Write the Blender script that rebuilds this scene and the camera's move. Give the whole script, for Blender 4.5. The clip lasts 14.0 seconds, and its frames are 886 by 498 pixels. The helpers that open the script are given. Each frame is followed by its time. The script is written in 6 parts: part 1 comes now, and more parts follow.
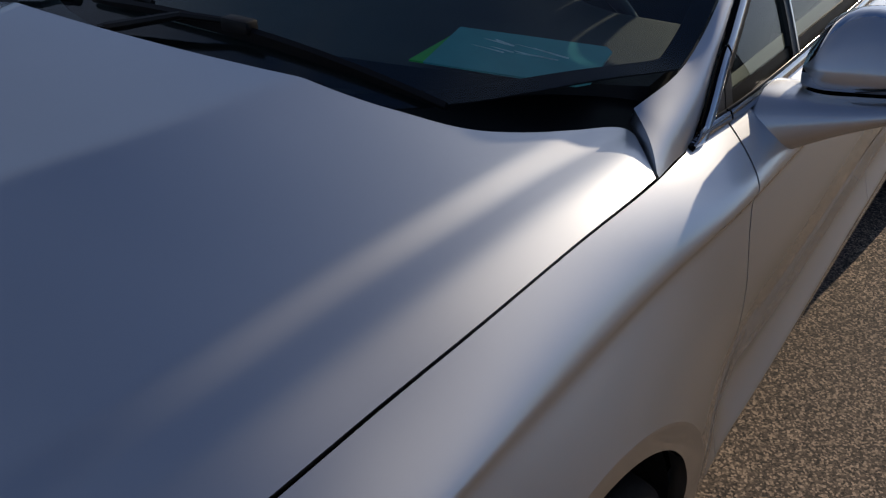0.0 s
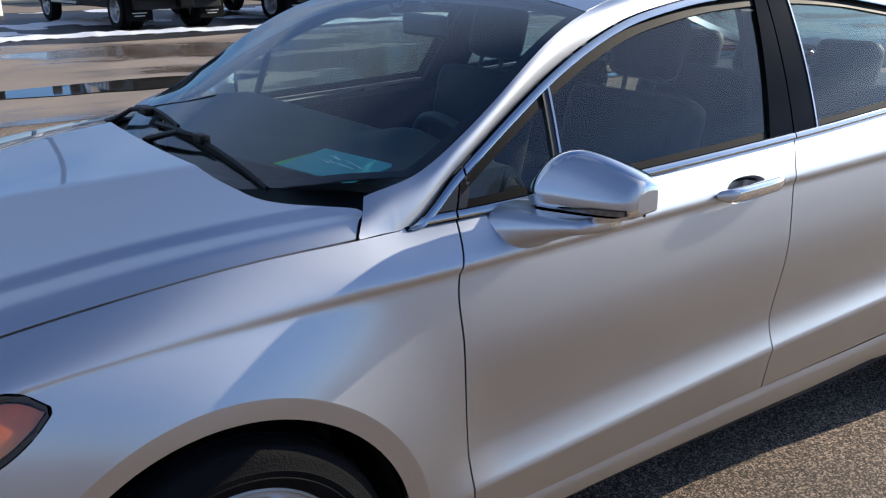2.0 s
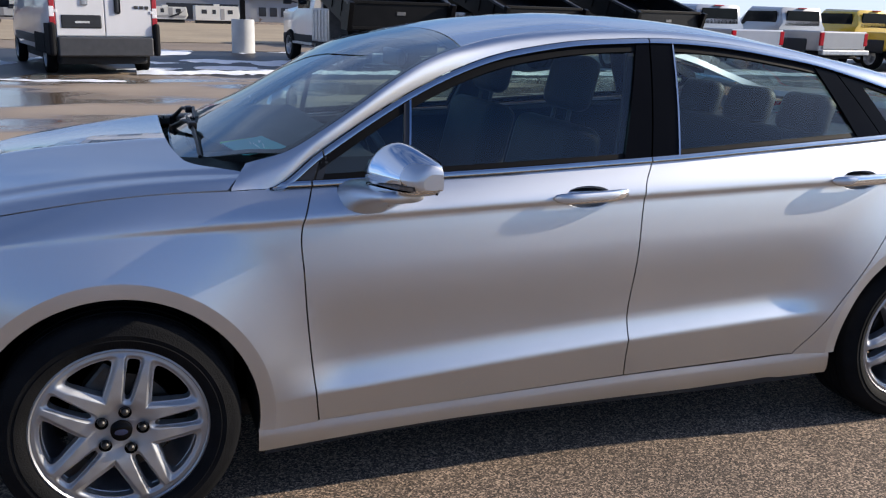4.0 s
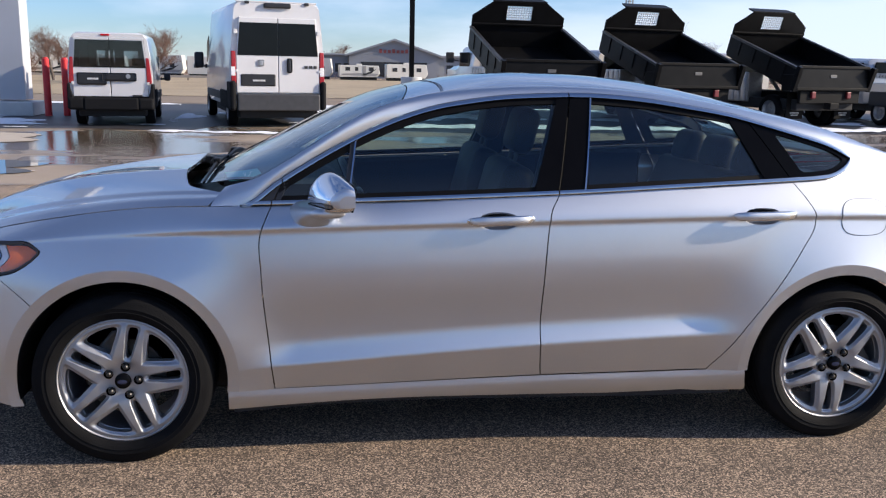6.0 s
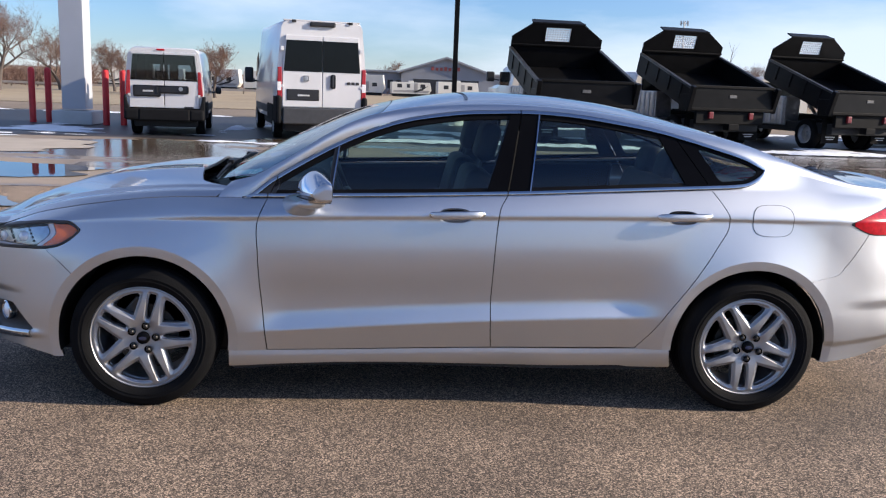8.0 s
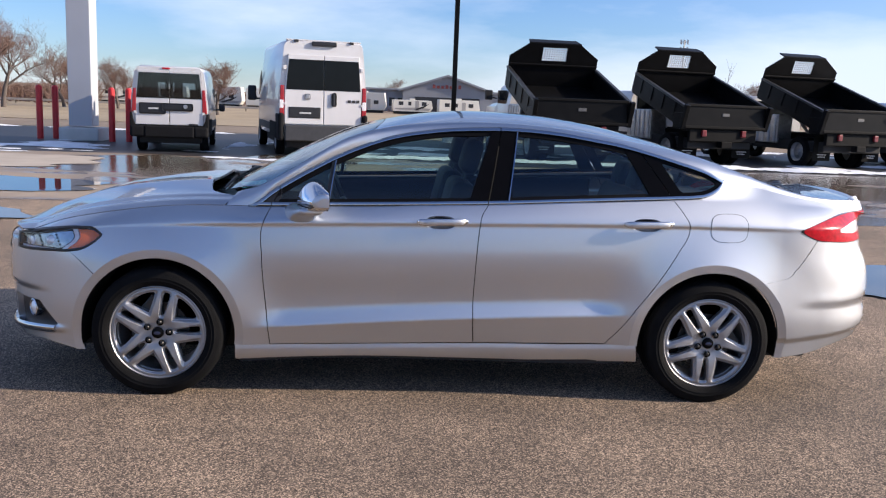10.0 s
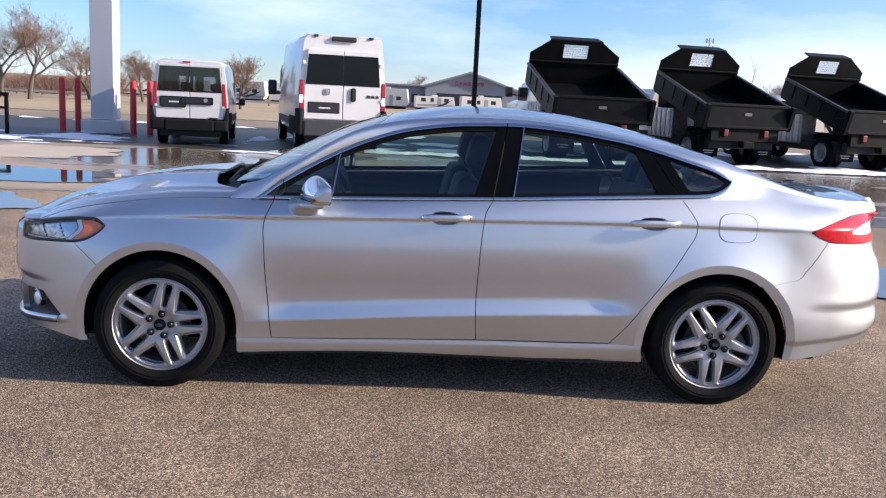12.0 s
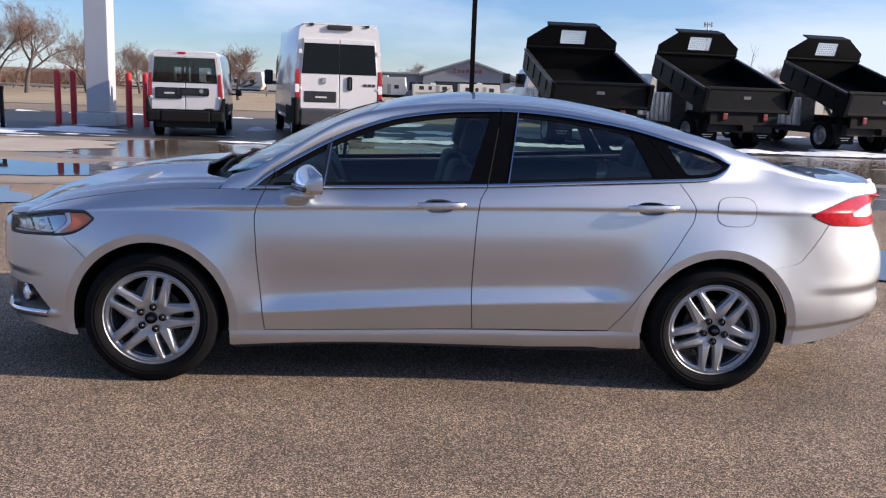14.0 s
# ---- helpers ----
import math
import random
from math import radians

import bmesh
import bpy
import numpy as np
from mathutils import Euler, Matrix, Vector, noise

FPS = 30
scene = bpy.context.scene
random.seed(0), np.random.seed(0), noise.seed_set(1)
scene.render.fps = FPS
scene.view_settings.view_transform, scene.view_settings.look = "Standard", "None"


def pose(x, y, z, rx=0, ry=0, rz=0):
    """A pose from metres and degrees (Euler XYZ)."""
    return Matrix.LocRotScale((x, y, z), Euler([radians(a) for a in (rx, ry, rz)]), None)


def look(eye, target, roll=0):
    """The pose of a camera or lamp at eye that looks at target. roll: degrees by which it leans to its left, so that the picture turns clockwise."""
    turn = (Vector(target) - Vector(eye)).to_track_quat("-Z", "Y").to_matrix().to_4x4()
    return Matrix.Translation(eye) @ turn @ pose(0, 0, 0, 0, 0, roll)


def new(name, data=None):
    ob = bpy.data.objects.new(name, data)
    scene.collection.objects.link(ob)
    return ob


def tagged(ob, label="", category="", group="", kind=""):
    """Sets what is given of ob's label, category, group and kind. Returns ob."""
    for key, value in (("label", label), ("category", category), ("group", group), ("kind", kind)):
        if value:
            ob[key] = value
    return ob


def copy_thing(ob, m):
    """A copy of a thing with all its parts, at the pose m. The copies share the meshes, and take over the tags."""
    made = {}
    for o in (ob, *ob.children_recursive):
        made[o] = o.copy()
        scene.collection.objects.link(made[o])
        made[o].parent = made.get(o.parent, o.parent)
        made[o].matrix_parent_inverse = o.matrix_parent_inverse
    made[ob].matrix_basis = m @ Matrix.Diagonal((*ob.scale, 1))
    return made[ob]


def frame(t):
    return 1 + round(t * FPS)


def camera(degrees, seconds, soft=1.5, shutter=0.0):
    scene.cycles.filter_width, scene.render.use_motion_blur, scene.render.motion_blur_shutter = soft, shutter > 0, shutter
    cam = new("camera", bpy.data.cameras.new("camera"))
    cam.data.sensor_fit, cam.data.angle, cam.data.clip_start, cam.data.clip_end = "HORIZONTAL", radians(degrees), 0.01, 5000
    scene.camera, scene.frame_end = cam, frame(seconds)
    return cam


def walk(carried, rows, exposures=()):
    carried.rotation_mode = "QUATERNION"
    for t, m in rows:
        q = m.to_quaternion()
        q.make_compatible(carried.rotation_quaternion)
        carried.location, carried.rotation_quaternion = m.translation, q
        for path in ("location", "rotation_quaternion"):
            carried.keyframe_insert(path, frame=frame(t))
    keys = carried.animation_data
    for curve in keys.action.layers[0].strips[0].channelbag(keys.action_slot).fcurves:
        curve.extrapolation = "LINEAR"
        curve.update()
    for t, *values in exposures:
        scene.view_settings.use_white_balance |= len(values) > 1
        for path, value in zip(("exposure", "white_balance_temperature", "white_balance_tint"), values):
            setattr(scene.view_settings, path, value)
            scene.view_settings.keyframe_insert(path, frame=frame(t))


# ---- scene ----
cam = camera(53.0, 14.0, 1.2)

# ---- path ----
PATH = [
    (0, (-0.684, -1.198, 1.472), (0.729, -0.2, 0.465), 0.0),
    (0.5, (-0.605, -1.409, 1.47), (0.675, -0.196, 0.525), -0.5),
    (1, (-0.532, -1.714, 1.481), (0.671, -0.369, 0.619), 1.0),
    (1.5, (-0.534, -1.992, 1.478), (0.644, -0.54, 0.767), 0.3),
    (2, (-0.476, -2.283, 1.496), (0.601, -0.718, 0.872), -0.4),
    (2.5, (-0.313, -2.553, 1.494), (0.626, -0.89, 0.9), 0.4),
    (3, (-0.194, -2.802, 1.466), (0.676, -1.09, 0.907), 1.1),
    (3.2, (-0.146, -2.91, 1.468), (0.687, -1.185, 0.909), 1.4),
    (5.3, (0.504, -3.927, 1.492), (0.865, -2.006, 1.07), 1.4),
    (5.5, (0.58, -4.015, 1.5), (0.915, -2.088, 1.083), 1.4),
    (6, (0.751, -4.191, 1.511), (1.015, -2.251, 1.103), 1.2),
    (6.5, (0.968, -4.352, 1.507), (1.16, -2.402, 1.106), 1.4),
    (7, (1.037, -4.54, 1.522), (1.193, -2.585, 1.129), 1.7),
    (7.5, (1.02, -4.757, 1.53), (1.176, -2.8, 1.149), 2.0),
    (8, (1.04, -4.913, 1.533), (1.196, -2.954, 1.16), 2.2),
    (10.5, (1.083, -5.399, 1.55), (1.233, -3.432, 1.221), 2.4),
    (11, (1.088, -5.415, 1.549), (1.236, -3.447, 1.222), 2.6),
    (11.5, (1.118, -5.381, 1.549), (1.252, -3.415, 1.205), 2.6),
    (12, (1.173, -5.316, 1.542), (1.279, -3.349, 1.198), 2.9),
    (12.5, (1.2, -5.277, 1.537), (1.289, -3.309, 1.197), 2.7),
    (13, (1.2, -5.256, 1.536), (1.29, -3.29, 1.18), 2.1),
    (13.5, (1.198, -5.254, 1.534), (1.294, -3.29, 1.167), 2.0),
    (14, (1.206, -5.25, 1.531), (1.312, -3.287, 1.161), 2.1),
]
walk(cam, [(t, look(eye, target, roll)) for t, eye, target, roll in PATH],
     exposures=[(0.0, -1.10, 6250, 9), (0.5, -0.49, 5950, 7), (1.2, 0.02, 5750, 6), (2.0, 0.04, 5700, 6), (3.0, -0.02, 5700, 7), (5.5, 0.21, 5900, 10), (7.5, 0.20, 5900, 10), (10.5, 0.21, 5950, 12), (11.5, 0.41, 5950, 12), (12.1, 0.45, 5950, 12), (12.5, -0.13, 5950, 12), (13.0, 0.0, 5950, 12), (14.0, 0.12, 6000, 13)])

# ---- sky and sun ----
SUN = Vector((2.35, -0.31, 1.0)).normalized()
elevation = math.asin(SUN.z)
world = bpy.data.worlds.new("sky")
scene.world = world
world.use_nodes = True
wn = world.node_tree.nodes
wl = world.node_tree.links
sky = wn.new("ShaderNodeTexSky")
sky.sky_type = "NISHITA"
sky.sun_disc = False
sky.sun_elevation = elevation
sky.sun_rotation = math.atan2(SUN.x, SUN.y)
sky.air_density, sky.dust_density, sky.ozone_density = 1.0, 0.1, 2.0
# thin high cloud, drawn out along the horizon
wtc = wn.new("ShaderNodeTexCoord")
wmap = wn.new("ShaderNodeMapping")
wmap.inputs["Scale"].default_value = (2.2, 2.2, 9.0)
wmap.inputs["Rotation"].default_value = (0.12, -0.22, 1.5)
wmap.inputs["Location"].default_value = (0.0, 0.0, 3.4)
wno = wn.new("ShaderNodeTexNoise")
wno.inputs["Scale"].default_value = 1.1
wno.inputs["Detail"].default_value = 7
wno.inputs["Roughness"].default_value = 0.55
wramp = wn.new("ShaderNodeValToRGB")
wramp.color_ramp.elements[0].position = 0.38
wramp.color_ramp.elements[1].position = 0.70
wramp.color_ramp.elements[1].color = (0.75, 0.75, 0.75, 1)
wmix = wn.new("ShaderNodeMix")
wmix.data_type = "RGBA"
wl.new(wtc.outputs["Generated"], wmap.inputs["Vector"])
wl.new(wmap.outputs["Vector"], wno.inputs["Vector"])
wl.new(wno.outputs["Fac"], wramp.inputs["Fac"])
wsep = wn.new("ShaderNodeSeparateXYZ")
whigh = wn.new("ShaderNodeMapRange")
whigh.inputs["From Min"].default_value, whigh.inputs["From Max"].default_value = 0.12, 0.55
whigh.inputs["To Min"].default_value, whigh.inputs["To Max"].default_value = 1.0, 0.28
wthin = wn.new("ShaderNodeMath")
wthin.operation = "MULTIPLY"
wl.new(wtc.outputs["Generated"], wsep.inputs["Vector"])
wl.new(wsep.outputs["Z"], whigh.inputs["Value"])
wl.new(whigh.outputs["Result"], wthin.inputs[0])
wl.new(wramp.outputs["Color"], wthin.inputs[1])
wlow = wn.new("ShaderNodeMath")
wlow.operation = "MULTIPLY_ADD"
wlow.inputs[1].default_value, wlow.inputs[2].default_value = 0.17, -0.045
wl.new(wsep.outputs["X"], wlow.inputs[0])
wrough = wn.new("ShaderNodeMath")
wrough.operation = "MULTIPLY_ADD"
wrough.inputs[1].default_value = 0.15
wl.new(wno.outputs["Fac"], wrough.inputs[0])
wl.new(wlow.outputs[0], wrough.inputs[2])
wover = wn.new("ShaderNodeMath")
wover.operation = "SUBTRACT"
wl.new(wrough.outputs[0], wover.inputs[0])
wl.new(wsep.outputs["Z"], wover.inputs[1])
wbank = wn.new("ShaderNodeMapRange")
wbank.interpolation_type = "SMOOTHSTEP"
wbank.inputs["From Min"].default_value, wbank.inputs["From Max"].default_value = -0.015, 0.06
wbank.inputs["To Max"].default_value = 0.72
wl.new(wover.outputs[0], wbank.inputs["Value"])
wmost = wn.new("ShaderNodeMath")
wmost.operation = "MAXIMUM"
wl.new(wthin.outputs[0], wmost.inputs[0])
wl.new(wbank.outputs["Result"], wmost.inputs[1])
wveil = wn.new("ShaderNodeMapRange")
wveil.interpolation_type = "SMOOTHSTEP"
wveil.inputs["From Min"].default_value, wveil.inputs["From Max"].default_value = 0.05, 0.85
wveil.inputs["To Max"].default_value = 0.6
wl.new(wsep.outputs["X"], wveil.inputs["Value"])
wstreak = wn.new("ShaderNodeMath")
wstreak.operation = "MULTIPLY"
wl.new(wveil.outputs["Result"], wstreak.inputs[0])
wl.new(wno.outputs["Fac"], wstreak.inputs[1])
wall_sky = wn.new("ShaderNodeMath")
wall_sky.operation = "MAXIMUM"
wl.new(wmost.outputs[0], wall_sky.inputs[0])
wl.new(wstreak.outputs[0], wall_sky.inputs[1])
# an even milky layer at middle height
wrise, wfall = wn.new("ShaderNodeMapRange"), wn.new("ShaderNodeMapRange")
for k, a, b, hi in ((wrise, 0.22, 0.42, 0.30), (wfall, 0.74, 0.58, 1.0)):
    k.interpolation_type = "SMOOTHSTEP"
    k.inputs["From Min"].default_value, k.inputs["From Max"].default_value, k.inputs["To Max"].default_value = a, b, hi
    wl.new(wsep.outputs["Z"], k.inputs["Value"])
wmilk, wlayer = wn.new("ShaderNodeMath"), wn.new("ShaderNodeMath")
wmilk.operation, wlayer.operation = "MULTIPLY", "MAXIMUM"
wl.new(wrise.outputs["Result"], wmilk.inputs[0])
wl.new(wfall.outputs["Result"], wmilk.inputs[1])
wl.new(wall_sky.outputs[0], wlayer.inputs[0])
wl.new(wmilk.outputs[0], wlayer.inputs[1])
wclear = wn.new("ShaderNodeMapRange")
wclear.interpolation_type = "SMOOTHSTEP"
wclear.inputs["From Min"].default_value, wclear.inputs["From Max"].default_value = -0.75, 0.0
wclear.inputs["To Min"].default_value = 0.45
wl.new(wsep.outputs["Y"], wclear.inputs["Value"])
wopen = wn.new("ShaderNodeMath")
wopen.operation = "MULTIPLY"
wl.new(wlayer.outputs[0], wopen.inputs[0])
wl.new(wclear.outputs["Result"], wopen.inputs[1])
wl.new(wopen.outputs[0], wmix.inputs["Factor"])
wblue = wn.new("ShaderNodeMix")
wblue.data_type, wblue.blend_type = "RGBA", "MULTIPLY"
wblue.inputs["Factor"].default_value = 1
wblue.inputs["B"].default_value = (0.74, 0.925, 1.32, 1)
wl.new(sky.outputs["Color"], wblue.inputs["A"])
wl.new(wblue.outputs["Result"], wmix.inputs["A"])
wdot = wn.new("ShaderNodeVectorMath")
wdot.operation = "DOT_PRODUCT"
wdot.inputs[1].default_value = SUN
wglow = wn.new("ShaderNodeMapRange")
wglow.interpolation_type = "SMOOTHSTEP"
wglow.inputs["From Min"].default_value, wglow.inputs["From Max"].default_value = 0.70, 1.0
wglow.inputs["To Min"].default_value, wglow.inputs["To Max"].default_value = 1.0, 4.5
wcloud = wn.new("ShaderNodeVectorMath")
wcloud.operation = "SCALE"
wcloud.inputs[0].default_value = (9.0, 9.3, 9.9)
wl.new(wtc.outputs["Generated"], wdot.inputs[0])
wl.new(wdot.outputs["Value"], wglow.inputs["Value"])
wl.new(wglow.outputs["Result"], wcloud.inputs["Scale"])
wl.new(wcloud.outputs["Vector"], wmix.inputs["B"])
wl.new(wmix.outputs["Result"], wn["Background"].inputs["Color"])
wn["Background"].inputs["Strength"].default_value = 0.10
sun_data = bpy.data.lights.new("sun", "SUN")
sun_data.energy = 6.9
sun_data.angle = radians(0.53)
sun_data.color = (1.0, 0.82, 0.61)
sun = new("sun", sun_data)
sun.matrix_world = look(SUN * 50, (0, 0, 0))


# ---- materials ----
def mat(name, color, rough=0.5, metal=0.0, vary=0.12, scale=8.0, bump=0.0, bump_scale=60.0, coat=0.0, spec=0.5, fleck=0.0):
    """A surface with variation at a large and a small scale and fine relief."""
    m = bpy.data.materials.new(name)
    m.use_nodes = True
    n, l = m.node_tree.nodes, m.node_tree.links
    b = n["Principled BSDF"]
    tc = n.new("ShaderNodeTexCoord")
    n1 = n.new("ShaderNodeTexNoise")
    n1.inputs["Scale"].default_value = scale
    n1.inputs["Detail"].default_value = 6
    n2 = n.new("ShaderNodeTexNoise")
    n2.inputs["Scale"].default_value = bump_scale
    n2.inputs["Detail"].default_value = 3
    for x in (n1, n2):
        l.new(tc.outputs["Object"], x.inputs["Vector"])
    add = n.new("ShaderNodeMath")
    add.operation = "MULTIPLY_ADD"
    add.inputs[1].default_value = fleck
    l.new(n2.outputs["Fac"], add.inputs[0])
    l.new(n1.outputs["Fac"], add.inputs[2])
    mr = n.new("ShaderNodeMapRange")
    mr.inputs["From Min"].default_value = 0.3 + 0.3 * fleck
    mr.inputs["From Max"].default_value = 0.7 + 0.7 * fleck
    mr.inputs["To Min"].default_value = 1 - vary
    mr.inputs["To Max"].default_value = 1 + vary
    l.new(add.outputs[0], mr.inputs["Value"])
    mix = n.new("ShaderNodeMix")
    mix.data_type = "RGBA"
    mix.blend_type = "MULTIPLY"
    mix.inputs["Factor"].default_value = 1
    mix.inputs["A"].default_value = (*color, 1)
    l.new(mr.outputs["Result"], mix.inputs["B"])
    l.new(mix.outputs["Result"], b.inputs["Base Color"])
    rr = n.new("ShaderNodeMapRange")
    rr.inputs["To Min"].default_value = max(0.02, rough * 0.85)
    rr.inputs["To Max"].default_value = min(1.0, rough * 1.15)
    l.new(n1.outputs["Fac"], rr.inputs["Value"])
    l.new(rr.outputs["Result"], b.inputs["Roughness"])
    b.inputs["Metallic"].default_value = metal
    b.inputs["Specular IOR Level"].default_value = spec
    if coat:
        b.inputs["Coat Weight"].default_value = coat
        b.inputs["Coat Roughness"].default_value = 0.04
    if bump:
        bp = n.new("ShaderNodeBump")
        bp.inputs["Strength"].default_value = bump
        bp.inputs["Distance"].default_value = 0.01
        l.new(n2.outputs["Fac"], bp.inputs["Height"])
        l.new(bp.outputs["Normal"], b.inputs["Normal"])
    return m


def glass(name, tint, gloss=0.045, rough=0.01):
    """A thin tinted pane: what lies behind shows through the tint, and the surface mirrors."""
    m = bpy.data.materials.new(name)
    m.use_nodes = True
    n, l = m.node_tree.nodes, m.node_tree.links
    n.remove(n["Principled BSDF"])
    tr = n.new("ShaderNodeBsdfTransparent")
    tr.inputs["Color"].default_value = (*tint, 1)
    gl = n.new("ShaderNodeBsdfGlossy")
    gl.inputs["Roughness"].default_value = rough
    lw = n.new("ShaderNodeLayerWeight")
    lw.inputs["Blend"].default_value = 0.5
    pw = n.new("ShaderNodeMath")
    pw.operation = "POWER"
    pw.inputs[1].default_value = 5
    l.new(lw.outputs["Facing"], pw.inputs[0])
    fr = n.new("ShaderNodeMath")
    fr.operation = "MULTIPLY_ADD"
    fr.inputs[1].default_value = 1 - gloss
    fr.inputs[2].default_value = gloss
    l.new(pw.outputs[0], fr.inputs[0])
    mx = n.new("ShaderNodeMixShader")
    l.new(fr.outputs[0], mx.inputs[0])
    l.new(tr.outputs[0], mx.inputs[1])
    l.new(gl.outputs[0], mx.inputs[2])
    l.new(mx.outputs[0], n["Material Output"].inputs["Surface"])
    return m


def car_paint(tight=0.27, wide=0.62, share=0.52):
    """Silver flake that mirrors in a tight and a wide lobe, under a clear coat."""
    m = mat("silver_paint", (0.60, 0.617, 0.645), tight, 1.0, 0.02, 3.0)
    n, l = m.node_tree.nodes, m.node_tree.links
    b = n["Principled BSDF"]
    for k in [k for k in l if k.to_socket == b.inputs["Roughness"]]:
        l.remove(k)
    b.inputs["Roughness"].default_value = tight
    flake = n.new("ShaderNodeBsdfGlossy")
    flake.distribution = "BECKMANN"
    flake.inputs["Roughness"].default_value = wide
    l.new(b.inputs["Base Color"].links[0].from_socket, flake.inputs["Color"])
    base = n.new("ShaderNodeMixShader")
    base.inputs[0].default_value = share
    l.new(b.outputs[0], base.inputs[1])
    l.new(flake.outputs[0], base.inputs[2])
    coat = n.new("ShaderNodeBsdfGlossy")
    coat.inputs["Roughness"].default_value = 0.03
    fr = n.new("ShaderNodeFresnel")
    fr.inputs["IOR"].default_value = 1.5
    top_ = n.new("ShaderNodeMixShader")
    l.new(fr.outputs[0], top_.inputs[0])
    l.new(base.outputs[0], top_.inputs[1])
    l.new(coat.outputs[0], top_.inputs[2])
    # dried road spray in spots and patches, thickest low down behind the wheels
    tc = n.new("ShaderNodeTexCoord")
    sep = n.new("ShaderNodeSeparateXYZ")
    l.new(tc.outputs["Object"], sep.inputs[0])
    low = n.new("ShaderNodeMapRange")
    low.inputs["From Min"].default_value, low.inputs["From Max"].default_value = 0.78, 0.30
    l.new(sep.outputs["Z"], low.inputs["Value"])
    patchy, spots = n.new("ShaderNodeTexNoise"), n.new("ShaderNodeTexNoise")
    patchy.inputs["Scale"].default_value, spots.inputs["Scale"].default_value = 4.5, 130
    spots.inputs["Detail"].default_value = 4
    cut = n.new("ShaderNodeMapRange")
    cut.inputs["From Min"].default_value, cut.inputs["From Max"].default_value = 0.54, 0.72
    for q in (patchy, spots):
        l.new(tc.outputs["Object"], q.inputs["Vector"])
    l.new(spots.outputs["Fac"], cut.inputs["Value"])
    gate = n.new("ShaderNodeMapRange")
    gate.inputs["From Min"].default_value, gate.inputs["From Max"].default_value = 0.48, 0.72
    gate.inputs["To Max"].default_value = 0.55
    l.new(patchy.outputs["Fac"], gate.inputs["Value"])
    f1, f2 = n.new("ShaderNodeMath"), n.new("ShaderNodeMath")
    f1.operation = f2.operation = "MULTIPLY"
    l.new(cut.outputs["Result"], f1.inputs[0])
    l.new(gate.outputs["Result"], f1.inputs[1])
    l.new(f1.outputs[0], f2.inputs[0])
    l.new(low.outputs["Result"], f2.inputs[1])
    dust = n.new("ShaderNodeBsdfDiffuse")
    dust.inputs["Color"].default_value = (0.36, 0.33, 0.29, 1)
    worn = n.new("ShaderNodeMixShader")
    l.new(f2.outputs[0], worn.inputs[0])
    l.new(top_.outputs[0], worn.inputs[1])
    l.new(dust.outputs[0], worn.inputs[2])
    l.new(worn.outputs[0], n["Material Output"].inputs["Surface"])
    return m


PAINT = car_paint()
CHROME = mat("bright_trim", (0.50, 0.51, 0.53), 0.14, 1.0, 0.04, 12)
BLACK = mat("black_plastic", (0.018, 0.018, 0.02), 0.42, 0, 0.15, 20, 0.1, 300)
GLOSSBLACK = mat("gloss_black_trim", (0.004, 0.004, 0.0045), 0.12, 0, 0.1, 10, spec=0.06)
WIPER = mat("wiper_black", (0.006, 0.006, 0.007), 0.5, 0, 0.2, 20, spec=0.2)
RUBBER = mat("tyre_rubber", (0.007, 0.007, 0.0075), 0.75, 0, 0.25, 14, 0.25, 220, spec=0.08)
ALLOY = mat("alloy_wheel", (0.41, 0.41, 0.42), 0.52, 0.9, 0.05, 30, 0.05, 200)
STEEL = mat("brake_steel", (0.07, 0.068, 0.065), 0.45, 0.9, 0.3, 20, 0.2, 90)
DARK = mat("underbody", (0.01, 0.01, 0.011), 0.8, 0, 0.2, 9)
CABIN = mat("dark_upholstery", (0.011, 0.012, 0.014), 0.6, 0, 0.18, 14, 0.03, 260, spec=0.25)
CABIN2 = mat("grey_cabin_plastic", (0.010, 0.0105, 0.012), 0.6, 0, 0.12, 10, 0.2, 400)
HEADLINER = mat("pale_headliner", (0.22, 0.215, 0.21), 0.9, 0, 0.08, 10, 0.2, 300)
SIDEGLASS = glass("tinted_side_glass", (0.60, 0.72, 0.68), 0.08)
WINDSHIELD = glass("windscreen_glass", (0.70, 0.84, 0.83), 0.08)
FRIT = mat("black_glass_border", (0.004, 0.004, 0.0045), 0.5, 0, 0.1, 10, spec=0.1)
CLEAR = glass("clear_lens", (0.9, 0.92, 0.95), 0.05)
REDLENS = mat("red_lens", (0.42, 0.004, 0.012), 0.25, 0, 0.3, 40, coat=0.2, spec=0.2)
AMBER = mat("amber_lens", (0.75, 0.16, 0.02), 0.2, 0, 0.12, 60, coat=1.0)
REFLECTOR = mat("lamp_reflector", (0.88, 0.90, 0.93), 0.25, 0.35, 0.1, 30)
SMOKED = mat("smoked_lens", (0.16, 0.155, 0.15), 0.15, 0.5, 0.35, 90, coat=1.0)
LAMPGREY = mat("lamp_bezel", (0.44, 0.455, 0.48), 0.22, 0.95, 0.3, 60)
WHITELENS = mat("white_lens", (0.78, 0.76, 0.76), 0.2, 0, 0.15, 40, coat=1.0)


